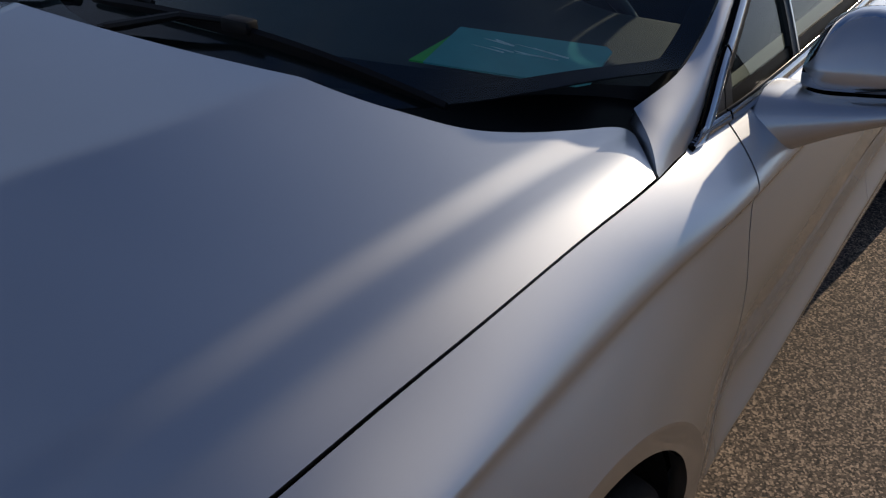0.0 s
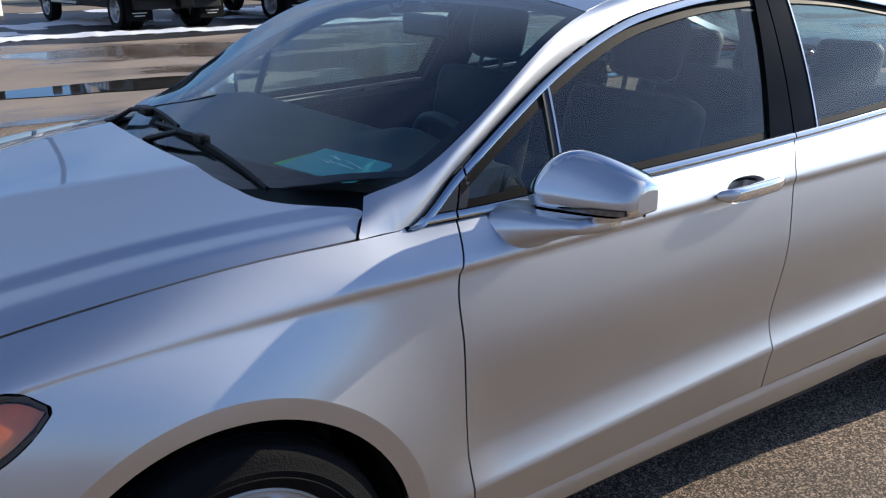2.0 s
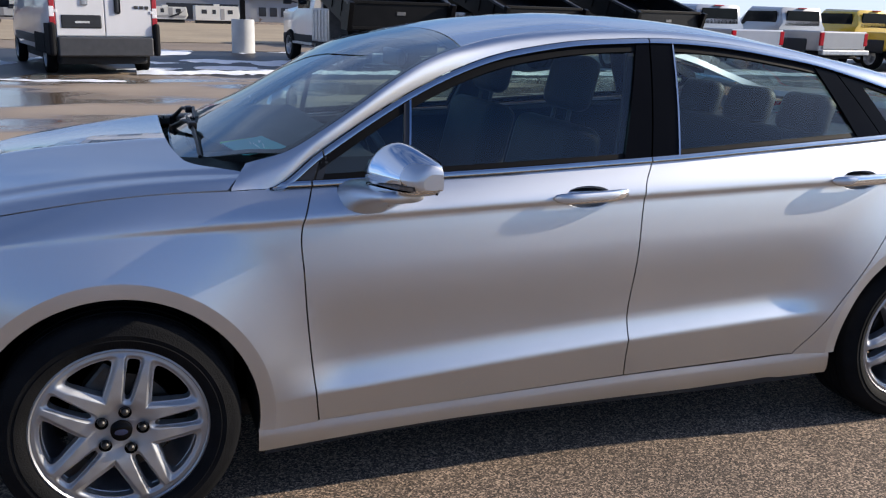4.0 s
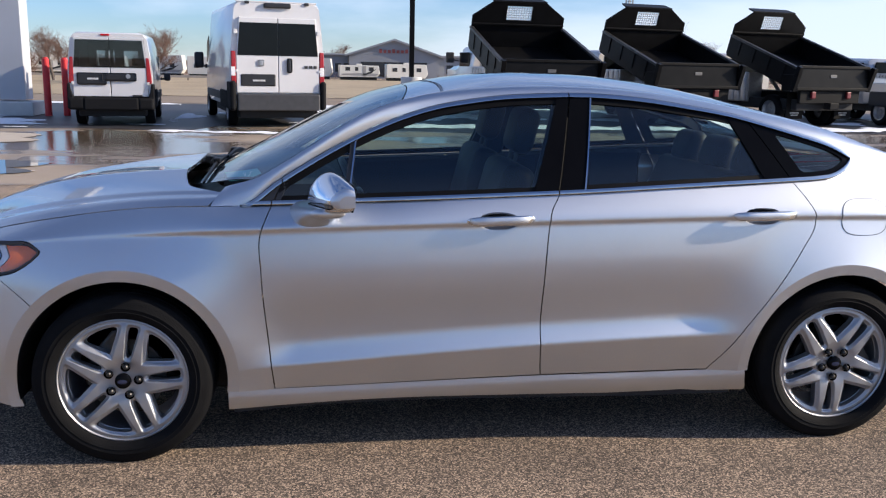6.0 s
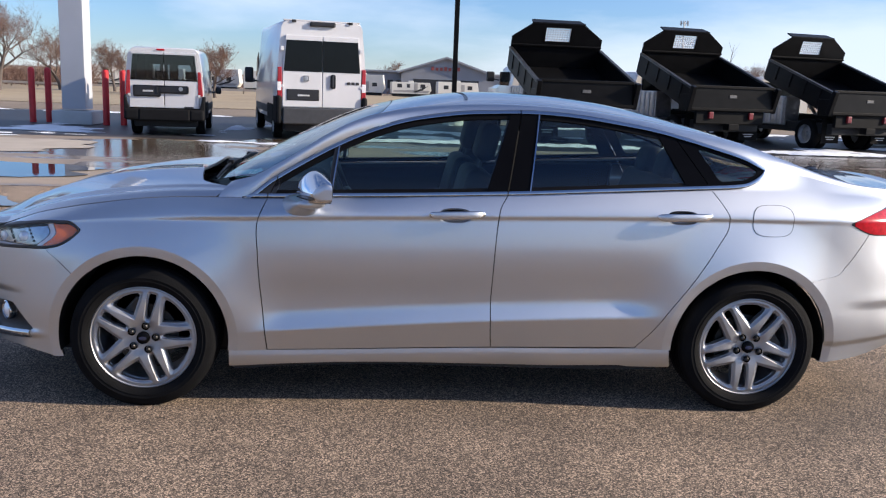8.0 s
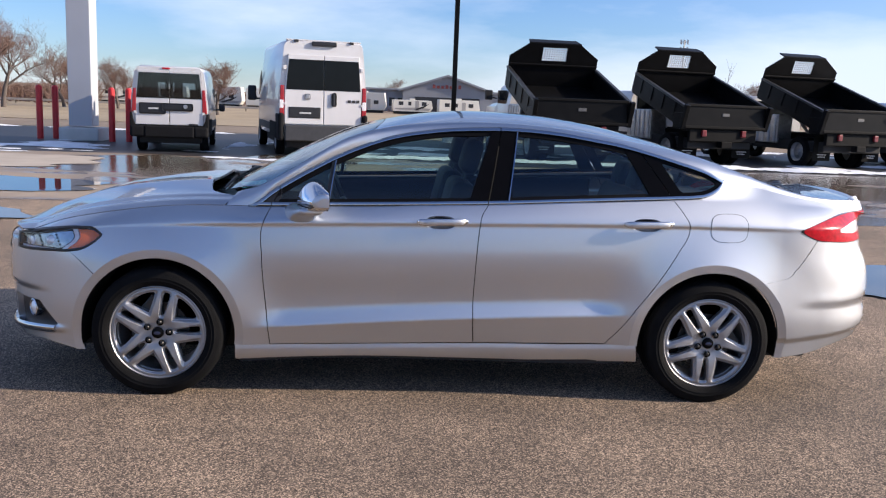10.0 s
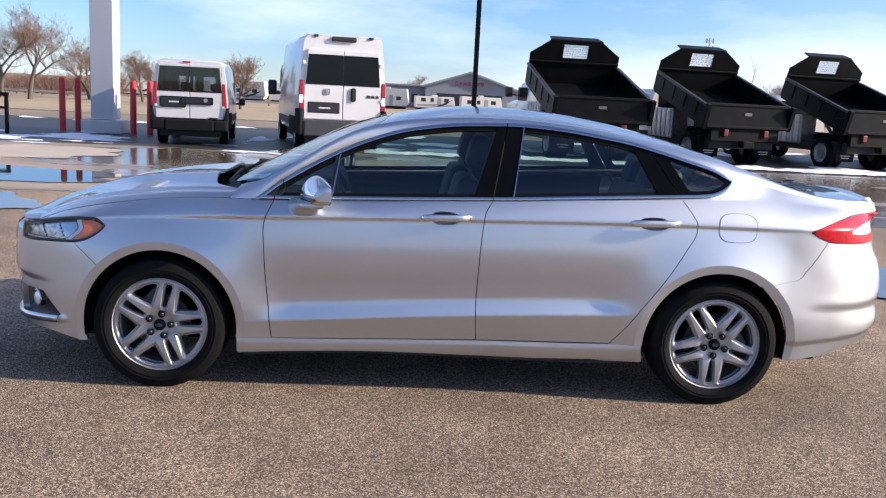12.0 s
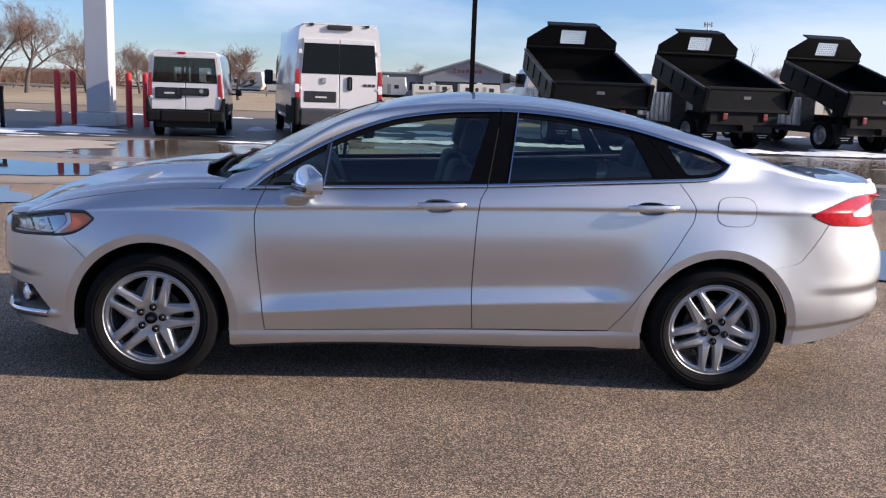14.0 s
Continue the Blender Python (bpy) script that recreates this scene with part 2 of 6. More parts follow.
# ---- building helpers ----
def link_mesh(name, verts, faces, material, parent=None, label="", smooth=True, normals=None, at=None):
    me = bpy.data.meshes.new(name)
    me.from_pydata([tuple(map(float, v)) for v in verts], [], [tuple(map(int, f)) for f in faces])
    me.validate()
    me.materials.append(material)
    me.polygons.foreach_set("use_smooth", [bool(smooth)] * len(me.polygons))
    if normals is not None and len(normals) == len(me.vertices):
        me.normals_split_custom_set_from_vertices([tuple(map(float, q)) for q in normals])
    ob = new(name, me)
    if parent is not None:
        ob.parent = parent
    if at is not None:
        ob.matrix_basis = at
    if label:
        ob["label"] = label
    return ob


def part(name, bm, material, parent=None, label="", smooth=False, at=None):
    """Links a bmesh as one mesh object under a thing or a part."""
    me = bpy.data.meshes.new(name)
    bm.normal_update()
    bm.to_mesh(me)
    bm.free()
    me.materials.append(material)
    if smooth:
        me.polygons.foreach_set("use_smooth", [True] * len(me.polygons))
        me.set_sharp_from_angle(angle=radians(38))
    ob = new(name, me)
    if parent is not None:
        ob.parent = parent
    if at is not None:
        ob.matrix_basis = at
    if label:
        ob["label"] = label
    return ob


def thing(name, m, label, category, group="", kind=""):
    ob = new(name)
    ob.empty_display_size = 0.2
    ob.matrix_basis = m
    return tagged(ob, label, category, group, kind)


def add_box(bm, lo, hi, bevel=0.0, m=None, seg=2):
    """A box from corner to corner with rounded edges, joined into bm."""
    c = [(a + b) / 2 for a, b in zip(lo, hi)]
    s = [max(abs(b - a), 1e-4) for a, b in zip(lo, hi)]
    t = Matrix.Translation(c) @ Matrix.Diagonal((*s, 1))
    r = bmesh.ops.create_cube(bm, size=1, matrix=t)
    vs = r["verts"]
    if bevel:
        es = {e for v in vs for e in v.link_edges}
        r2 = bmesh.ops.bevel(bm, geom=list(es), offset=bevel, segments=seg, affect="EDGES", profile=0.5)
        vs = list({v for v in r2["verts"]} | {v for v in vs if v.is_valid})
    if m is not None:
        bmesh.ops.transform(bm, matrix=m, verts=vs)
    return bm


def box(lo, hi, bevel=0.0, m=None, seg=2):
    return add_box(bmesh.new(), lo, hi, bevel, m, seg)


def add_rod(bm, a, b, r1, r2=None, seg=12):
    """A round bar from a to b."""
    a, b = Vector(a), Vector(b)
    d = b - a
    m = Matrix.Translation((a + b) / 2) @ d.to_track_quat("Z", "Y").to_matrix().to_4x4()
    bmesh.ops.create_cone(bm, cap_ends=True, segments=seg, radius1=r1, radius2=r1 if r2 is None else r2, depth=d.length, matrix=m)
    return bm


def rod(a, b, r1, r2=None, seg=12):
    return add_rod(bmesh.new(), a, b, r1, r2, seg)


def add_prism(bm, outline, lo, hi, axis="x", bevel=0.0):
    """An outline drawn in the two other axes, drawn out along one axis."""
    def p(u, v, w):
        return {"x": (w, u, v), "y": (u, w, v), "z": (u, v, w)}[axis]
    a = [bm.verts.new(p(u, v, lo)) for u, v in outline]
    b = [bm.verts.new(p(u, v, hi)) for u, v in outline]
    fs = [bm.faces.new(a), bm.faces.new(b[::-1])]
    n = len(a)
    for i in range(n):
        fs.append(bm.faces.new((a[i], b[i], b[(i + 1) % n], a[(i + 1) % n])))
    bmesh.ops.recalc_face_normals(bm, faces=fs)
    if bevel:
        es = {e for f in fs for e in f.edges}
        bmesh.ops.bevel(bm, geom=list(es), offset=bevel, segments=2, affect="EDGES", profile=0.5)
    return bm


def prism(outline, lo, hi, axis="x", bevel=0.0):
    return add_prism(bmesh.new(), outline, lo, hi, axis, bevel)


def revolve(profile, seg=48, closed=False):
    """Turns pairs of radius and depth round the y axis: vertices and faces."""
    k = len(profile)
    vs = [(r * math.cos(2 * math.pi * i / seg), y, r * math.sin(2 * math.pi * i / seg)) for i in range(seg) for r, y in profile]
    fs = [(i * k + j, i * k + (j + 1) % k, ((i + 1) % seg) * k + (j + 1) % k, ((i + 1) % seg) * k + j)
          for i in range(seg) for j in range(k if closed else k - 1)]
    return vs, fs


def turned(name, profile, material, parent, at, label="", seg=48, closed=False):
    vs, fs = revolve(profile, seg, closed)
    ob = link_mesh(name, vs, fs, material, parent, label, at=at)
    ob.data.set_sharp_from_angle(angle=radians(40))
    return ob


def trim_grid(us, vs, keep):
    """Cells of a grid, cut along the curves on which the functions in keep pass through zero."""
    U, V = np.meshgrid(us, vs, indexing="ij")
    G = [np.broadcast_to(np.asarray(g(U, V), float), U.shape) for g in keep]
    pts, index, polys = [], {}, []

    def vid(r):
        k = (round(r[0], 5), round(r[1], 5))
        if k not in index:
            index[k] = len(pts)
            pts.append((r[0], r[1]))
        return index[k]
    for i in range(len(us) - 1):
        for j in range(len(vs) - 1):
            c = ((i, j), (i + 1, j), (i + 1, j + 1), (i, j + 1))
            if any(all(g[a] < 0 for a in c) for g in G):
                continue
            poly = [(U[a], V[a], *[g[a] for g in G]) for a in c]
            if not all(x >= 0 for r in poly for x in r[2:]):
                for k in range(len(G)):
                    out = []
                    for p, q in zip(poly, poly[1:] + poly[:1]):
                        a, b = p[2 + k], q[2 + k]
                        if a >= 0:
                            out.append(p)
                        if (a >= 0) != (b >= 0):
                            t = a / (a - b)
                            out.append(tuple(x + (y - x) * t for x, y in zip(p, q)))
                    poly = out
                    if len(poly) < 3:
                        break
            ids = []
            for r in poly:
                v = vid(r)
                if v not in ids:
                    ids.append(v)
            if len(ids) >= 3:
                polys.append(ids)
    return np.array(pts).reshape(-1, 2), polys


def patch(name, us, vs, keep, surf, material, parent, label="", side=1, depth=0.02, sides=(-1, 1), shadow=True, lift=0.0, core=(1.45, 0, .75)):
    """A panel: a trimmed piece of a surface with its edges turned inwards, for one or both sides of the car. core: a place on the inner side."""
    uv, polys = trim_grid(np.asarray(us, float), np.asarray(vs, float), keep)
    u, v = uv[:, 0], uv[:, 1]
    e = 1e-3
    P = np.stack(np.broadcast_arrays(*surf(u, v)), 1)
    du = np.stack(np.broadcast_arrays(*surf(u + e, v)), 1) - np.stack(np.broadcast_arrays(*surf(u - e, v)), 1)
    dv = np.stack(np.broadcast_arrays(*surf(u, v + e)), 1) - np.stack(np.broadcast_arrays(*surf(u, v - e)), 1)
    N = np.cross(du, dv)
    side = 1 if np.sum(N * (P - np.array(core))) > 0 else -1
    N = N * side
    N /= np.maximum(np.linalg.norm(N, axis=1, keepdims=True), 1e-12)
    P = P + N * lift
    polys = [p if side > 0 else p[::-1] for p in polys]
    verts, normals, faces = [P], [N], list(polys)
    if depth:
        count = {}
        for p in polys:
            for a, b in zip(p, p[1:] + p[:1]):
                count[(a, b)] = 1
        rim = [(a, b) for a, b in count if (b, a) not in count]
        ids = sorted({a for ab in rim for a in ab})
        k0, k1 = len(P), len(P) + len(ids)
        pos = {a: i for i, a in enumerate(ids)}
        edge_n = np.zeros((len(ids), 3))
        for a, b in rim:
            w = np.cross(P[b] - P[a], N[a])
            ln = np.linalg.norm(w)
            if ln > 1e-9:
                edge_n[pos[a]] += w / ln
                edge_n[pos[b]] += w / ln
        edge_n /= np.maximum(np.linalg.norm(edge_n, axis=1, keepdims=True), 1e-9)
        verts += [P[ids], P[ids] - N[ids] * depth]
        normals += [edge_n, edge_n]
        faces += [(k0 + pos[b], k0 + pos[a], k1 + pos[a], k1 + pos[b]) for a, b in rim]
    verts, normals = np.concatenate(verts), np.concatenate(normals)
    made = []
    for s in sides:
        m = np.array((1, s, 1))
        fs = faces if s > 0 else [tuple(f)[::-1] for f in faces]
        ob = link_mesh(name, verts * m, fs, material, parent, label, normals=normals * m)
        ob.visible_shadow = shadow
        made.append(ob)
    return made
# ---- the sedan's surfaces ----
# x runs from nose to tail with the front axle at 0, z is up, the functions give half widths and heights
def tab(*p):
    """A smooth curve through pairs of place and value."""
    xs, ys = np.array(p[0::2], float), np.array(p[1::2], float)
    h = np.diff(xs)
    d = np.diff(ys) / h
    m = np.empty_like(ys)
    m[0], m[-1] = d[0], d[-1]
    m[1:-1] = (d[:-1] * h[1:] + d[1:] * h[:-1]) / (h[1:] + h[:-1])

    def f(x):
        x = np.clip(np.asarray(x, float), xs[0], xs[-1])
        i = np.clip(np.searchsorted(xs, x) - 1, 0, len(xs) - 2)
        t = (x - xs[i]) / h[i]
        return ((1 + 2 * t) * (1 - t) ** 2 * ys[i] + t * (1 - t) ** 2 * h[i] * m[i]
                + t * t * (3 - 2 * t) * ys[i + 1] + t * t * (t - 1) * h[i] * m[i + 1])
    return f


def ss(t):
    t = np.clip(t, 0, 1)
    return t * t * (3 - 2 * t)


NSE = 2.4                       # roundness of nose and tail in plan
XF, XR = -0.30, 3.20            # where the tapers begin
ARCH = 0.383
LIP = .044                      # width of the lip round the wheel openings
HUB = ((0.0, 0.325), (2.85, 0.325))
A_FRONT = tab(.13, .50, .18, .57, .24, .62, .33, .635, .39, .64, .5, .64, .65, .635, .74, .62, .82, .59)
A_REAR = tab(.22, .72, .33, .80, .41, .82, .52, .80, .61, .805, .72, .78, .82, .725, .9, .70, .97, .672, 1.03, .656, 1.08, .655)
S_ = tab(-.3, .880, .15, .886, .5, .906, 1.5, .914, 2.3, .914, 2.85, .914, 3.2, .905)
ZS = tab(-.6, .81, -.3, .85, -.09, .867, .18, .883, .52, .898, .9, .911, 1.6, .928, 2.3, .943, 2.8, .947, 3.3, .944, 3.7, .94)
ZB = tab(-.68, .80, -.5, .865, -.35, .90, -.2, .927, -.05, .95, .12, .966, .32, .972, .44, .974, .6, .981, .9, .992,
         1.2, 1.002, 1.65, 1.02, 2.06, 1.043, 2.36, 1.06, 2.78, 1.083, 3.0, 1.085, 3.3, 1.07, 3.6, 1.04, 3.85, 1.0)
WB = tab(-.68, .66, -.5, .72, -.35, .755, -.2, .778, -.05, .80, .12, .815, .32, .825, .44, .822, .6, .838, 1.0, .858,
         1.65, .868, 2.3, .858, 2.8, .828, 3.1, .79, 3.4, .735, 3.6, .68, 3.85, .56)


ZCR = tab(-.7, .335, .3, .358, .55, .371, 1.0, .403, 1.6, .438, 2.0, .455, 2.4, .468, 2.9, .48, 3.8, .50)      # the lower crease of the doors


def taper(x, z):
    q = np.clip((XF - x) / A_FRONT(z), 0, 1)
    r = np.clip((x - XR) / A_REAR(z), 0, 1)
    return ((1 - q ** NSE) * (1 - r ** NSE)) ** (1 / NSE)


def flare(x, z, lip=False):
    """The wings swell towards the wheel openings; a narrow lip, turned a little inwards, runs round each opening."""
    out = 0
    for k, (cx, cz) in enumerate(HUB):
        r = np.hypot(x - cx, z - cz)
        up = np.clip((z - cz) / np.maximum(r, .01), 0, 1)
        amp = (.027, .021)[k] * (.45 + .55 * up)
        out = out + amp * np.clip((ARCH + .25 - r) / .205, 0, 1 if lip else 1.15) ** 1.7
        if lip:
            out = out - .17 * np.clip(ARCH + LIP - r, 0, .06)
    return out


def W(x, z, lip=False):
    """Half width of the body side."""
    x, z = np.asarray(x, float), np.asarray(z, float)
    lean = ss((x + .70) / .35) * (1 - ss((x + .1) / .6))          # the front wing is fuller below its crease
    s, zs, zb, tp = S_(x) - .016 * lean, ZS(x), ZB(x), taper(x, z)
    d = zs - z
    fade = ss((x + .3) / .6) * ss((3.45 - x) / .6)
    low = s - fade * .0055 * ss(d / .020) + .022 * fade * (1 - (1 - np.clip((d - .012) / .30, 0, 1)) ** 2)
    low = low + lean * .030 * (1 - (1 - np.clip((d - .006) / .17, 0, 1)) ** 2)
    zc = ZCR(x)
    fl = ss((x - .36) / .3) * ss((2.50 - x) / .3)
    e = z - zc
    crease = np.where(e >= 0, .024 * np.clip(1 - e / .09, 0, 1) ** 1.5, .024 - .22 * np.clip(-e, 0, .2))
    low = low + fl * (-.037 * ss((d - .14) / .30) + crease) - (1 - fl) * .022 * ss((.5 - z) / .3)
    t = np.clip((z - zs) / np.maximum(zb - zs, .02), 0, 1)
    wb = WB(x)
    up = s * tp + (wb - s * tp) * t ** 1.5
    h = np.clip(z - zb, 0, 1)
    up = up - (.40 + 1.0 * ss((x - 2.85) / .32)) * h - .36 * h * h
    return np.where(z < zs, low * tp, up) + flare(x, z, lip) * np.minimum(1, tp * 1.3)


# heights of the centre line, from the cowl over the roof to the tail, and the edges of the glass and roof
ZC = tab(.12, .965, .25, 1.028, .396, 1.102, .525, 1.169, .686, 1.251, .847, 1.326, .976, 1.374, 1.079, 1.402, 1.24, 1.437,
         1.41, 1.463, 1.58, 1.477, 1.75, 1.478, 1.93, 1.472, 2.14, 1.454, 2.35, 1.422, 2.56, 1.377, 2.7, 1.342, 2.87, 1.293,
         3.0, 1.247, 3.14, 1.2, 3.28, 1.155, 3.41, 1.122, 3.6, 1.102, 3.75, 1.092, 3.86, 1.082, 3.92, 1.07)
WE = tab(.33, .745, .45, .778, .55, .782, .7, .762, .86, .725, 1.0, .685, 1.12, .65, 1.4, .605, 1.8, .59, 2.2, .585, 2.5, .59,
         2.75, .625, 3.0, .645, 3.2, .645, 3.4, .635, 3.6, .61, 3.75, .55, 3.9, .42)
DROP = tab(.33, .052, .38, .056, .5, .080, .6, .075, .7, .064, .8, .048, .9, .034, 1.0, .028, 1.12, .028, 1.5, .042, 1.9, .046, 2.4, .042, 2.75, .026, 3.0, .021, 3.4, .021, 3.9, .02)
ZU = tab(.30, .971, .38, .9735, .435, .975, .58, 1.07, .738, 1.165, .88, 1.24, 1.02, 1.30, 1.166, 1.347, 1.33, 1.378, 1.465, 1.395, 1.6, 1.403,
         1.76, 1.408, 1.93, 1.402, 2.071, 1.389, 2.2, 1.371, 2.395, 1.339, 2.526, 1.307, 2.67, 1.268, 2.81, 1.226, 2.925, 1.174,
         3.0, 1.160, 3.1, 1.143, 3.2, 1.122, 3.32, 1.099, 3.42, 1.083, 3.52, 1.072, 3.62, 1.065, 3.72, 1.062, 3.85, 1.066)
ZLOW = tab(.435, .973, .598, .979, .886, .991, 1.176, 1.002, 1.467, 1.014, 1.76, 1.027, 2.057, 1.044, 2.358, 1.06, 2.634, 1.074,
           2.74, 1.08, 2.80, 1.088, 2.85, 1.108, 2.89, 1.135, 2.925, 1.174)
A_GAP = tab(.27, .558, .343, .550, .43, .541, .52, .532, .60, .524, .73, .516, .887, .517, .93, .533, .977, .554, 1.09, .61)
B_GAP = tab(.29, 1.605, .36, 1.598, .43, 1.594, .52, 1.593, .63, 1.595, .80, 1.601, .90, 1.610, .97, 1.622, 1.018, 1.652, 1.4, 1.729)
C_GAP = tab(.305, 2.296, .393, 2.367, .507, 2.444, .662, 2.553, .815, 2.649, .905, 2.698, .952, 2.699, 1.007, 2.669, 1.072, 2.623)
SILL_TOP = tab(.4, .268, .55, .271, 1.6, .297, 2.3, .305, 2.45, .31)
SILL_BOT = tab(.4, .184, .61, .198, .9, .211, 1.6, .21, 2.1, .204, 2.45, .207)
GAP = 0.0022

car = thing("silver_sedan", pose(0, 0, 0), "silver metallic four-door sedan parked on the asphalt lot", "car")


def SIDE(x, z):
    return x, W(x, z), z


def zmap(x, v):
    """Height of the grid line v at x: whole numbers follow the sill, the lower crease, the shoulder crease and the belt line."""
    zc = ZCR(x)
    zs, zb = ZS(x), ZB(x)
    k = [0 * x + .15, zc, zs - .018, zs, zb, zb + .4]
    out = k[0] + (k[1] - k[0]) * np.clip(v, 0, 1)
    for i in range(1, 5):
        out = out + (k[i + 1] - k[i]) * np.clip(v - i, 0, 1)
    return out


def SIDEV(x, v):
    return SIDE(x, zmap(x, v))


def onz(*fs):
    return [(lambda g: lambda x, v: g(x, zmap(x, v)))(g) for g in fs]


VS = np.concatenate([np.linspace(0, 1, 22)[:-1], np.linspace(1, 2, 48)[:-1], np.linspace(2, 3, 4)[:-1], np.linspace(3, 4, 10)[:-1], np.linspace(4, 5, 36)])


def top(x, y):
    return ZC(x) - DROP(x) * (np.abs(y) / WE(x)) ** 2.2


def TOP(x, y):
    return x, y, top(x, y)


def arch(i, gap=0.0):
    cx, cz = HUB[i]
    return lambda x, z: np.hypot(x - cx, z - cz) - ARCH - gap


# side panels
XS = lambda a, b, d=.02: np.arange(a, b + d, d)
HL_TOP = tab(-.76, .79, -.73, .792, -.56, .826, -.38, .846, -.31, .841, -.27, .812)
HL_BOT = tab(-.78, .712, -.72, .712, -.53, .721, -.43, .727, -.35, .749, -.30, .783, -.27, .812)
FB_GAP = tab(.55, -.25, .605, -.292, .626, -.314, .675, -.369, .727, -.431, .75, -.45)       # bumper to fender
RB_GAP = tab(.60, 3.02, .66, 3.139, .68, 3.234, .727, 3.292, .804, 3.35, .877, 3.396, .92, 3.42)
patch("front_fender", XS(-.74, .62, .012), VS,
               onz(lambda x, z: A_GAP(z) - GAP - x, lambda x, z: np.where(x < .435, np.minimum(ZB(x) - .0015, np.where(x < .33, 2, ZU(x))), ZU(x)) - z, lambda x, z: np.where(x > .435, ZLOW(x) - .001 - z, 1), arch(0, LIP), lambda x, z: np.where(x < -.27, np.maximum(z - HL_TOP(x) - .004, HL_BOT(x) - .004 - z), 1),
                lambda x, z: np.where(x < -.29, np.where(z < .76, x - FB_GAP(z) - GAP, 1), 1),
                lambda x, z: np.where(x < 0, z - .45, 1), lambda x, z: z - SILL_TOP(x) - .001), SIDEV, PAINT, car)
FRONT_GRIP, REAR_GRIP = (1.4105, .927), (2.476, .944)


def dish(x, z, cx, cz):
    """Positive inside the hand recess of a door."""
    return 1 - (np.abs((x - cx) / .080) ** 2.4 + np.abs((z - cz) / .034) ** 2.4)


patch("front_door", XS(.48, 1.7, .012), VS,
                   onz(lambda x, z: -dish(x, z, *FRONT_GRIP), lambda x, z: x - A_GAP(z) - GAP, lambda x, z: B_GAP(z) - GAP - x, lambda x, z: z - SILL_TOP(x) - .003,
                    lambda x, z: ZLOW(x) - .001 - z), SIDEV, PAINT, car)
patch("rear_door", XS(1.56, 2.74, .012), VS,
                  onz(lambda x, z: -dish(x, z, *REAR_GRIP), lambda x, z: x - B_GAP(z) - GAP, lambda x, z: C_GAP(z) - GAP - x, lambda x, z: z - SILL_TOP(x) - .003,
                   lambda x, z: ZLOW(x) - .001 - z, arch(1)), SIDEV, PAINT, car)
TSE = 3.2                       # squareness of the boot lid in plan
tail_x = lambda y: XR + .655 * (1 - np.clip(np.abs(y) / .80, 0, 1) ** TSE) ** (1 / TSE)
TL_TOP = tab(3.30, .935, 3.333, .947, 3.452, .982, 3.66, 1.012, 3.74, 1.016, 3.95, 1.016)
TL_BOT = tab(3.30, .935, 3.36, .905, 3.41, .888, 3.49, .881, 3.6, .873, 3.95, .873)
patch("rear_quarter", XS(2.26, 3.84, .012), VS,
                onz(lambda x, z: np.where(z < 1.072, x - C_GAP(z) - GAP, x - 2.62), lambda x, z: np.where(x < 2.925, ZLOW(x) - .001, ZU(x) + .0015 * ss((x - 2.95) / .05)) - z, arch(1, LIP),
                 lambda x, z: np.where(z < .9, RB_GAP(z) - GAP - x, 1), lambda x, z: np.where(x > 3.31, np.maximum(z - TL_TOP(x) - .004, TL_BOT(x) - .004 - z), 1),
                 lambda x, z: z - np.where(x < 2.85, .305, .60), lambda x, z: np.where(z > 1.0, tail_x(W(x, z) * .89) + .006 - x, 1)), SIDEV, PAINT, car)


def SILL(x, z):
    t = (SILL_TOP(x) - z) / .1
    return x, 0 * x + .880 + .004 * ss(t * 3) - .020 * t * t + .012 * ss((x - 2.2) / .3), z


patch("side_sill", XS(.38, 2.48), XS(.17, .33, .008),
      [lambda x, z: SILL_TOP(x) - .004 - z, lambda x, z: z - SILL_BOT(x), arch(0), arch(1)], SILL, PAINT, car, depth=.05)

# black strip added under the sill to widen its shadow on the ground
patch("sill_shadow_strip", XS(.40, 2.42), np.linspace(0, 1, 5), [], lambda x, v: (x, .868 - .004 * v, SILL_BOT(x) + .01 - .025 * v), DARK, car, depth=.03)


# lips round the wheel openings
def lip_strip(i):
    cx, cz = HUB[i]
    low = (lambda x: np.where(x > 0, SILL_TOP(x) + .001, .222)) if i == 0 else (lambda x: np.where(x < cx, .305, .246))

    def surf(r, q):
        x, z = cx + r * np.cos(q), cz + r * np.sin(q)
        return x, W(x, z, True) - .012 * i * ss((x - cx - .3) / .05) * ss((.362 - z) / .034), z
    patch("arch_lip", np.linspace(ARCH, ARCH + LIP, 7), np.linspace(-.4, np.pi + .4, 120), [lambda r, q: cz + r * np.sin(q) - low(cx + r * np.cos(q))],
          surf, PAINT, car, "turned lip of the wheel opening", depth=.03)


lip_strip(0), lip_strip(1)


# roof rail and pillars: the strip between the window line and the roof
def RAIL(x, v):
    za = ZU(x)
    wa = W(x, za)
    wb_, zb_ = WE(x), top(x, WE(x))
    k = np.sin(np.pi * v) * (1 + .3 * ss((.55 - x) / .2) + .4 * ss((x - 2.85) / .3)) * ss((3.82 - x) / .4)
    return x, wa + (wb_ - wa) * v + .008 * k, za + (zb_ - za) * v + .007 * k


patch("roof_rail", XS(.33, 3.86, .01), np.linspace(0, 1, 13),
             [lambda x, v: x - (.3262 + .052 * v), lambda x, v: tail_x(RAIL(x, v)[1] * (1 - .11 * ss((RAIL(x, v)[1] - .5) / .2))) + .008 - x], RAIL, PAINT, car, depth=.03)
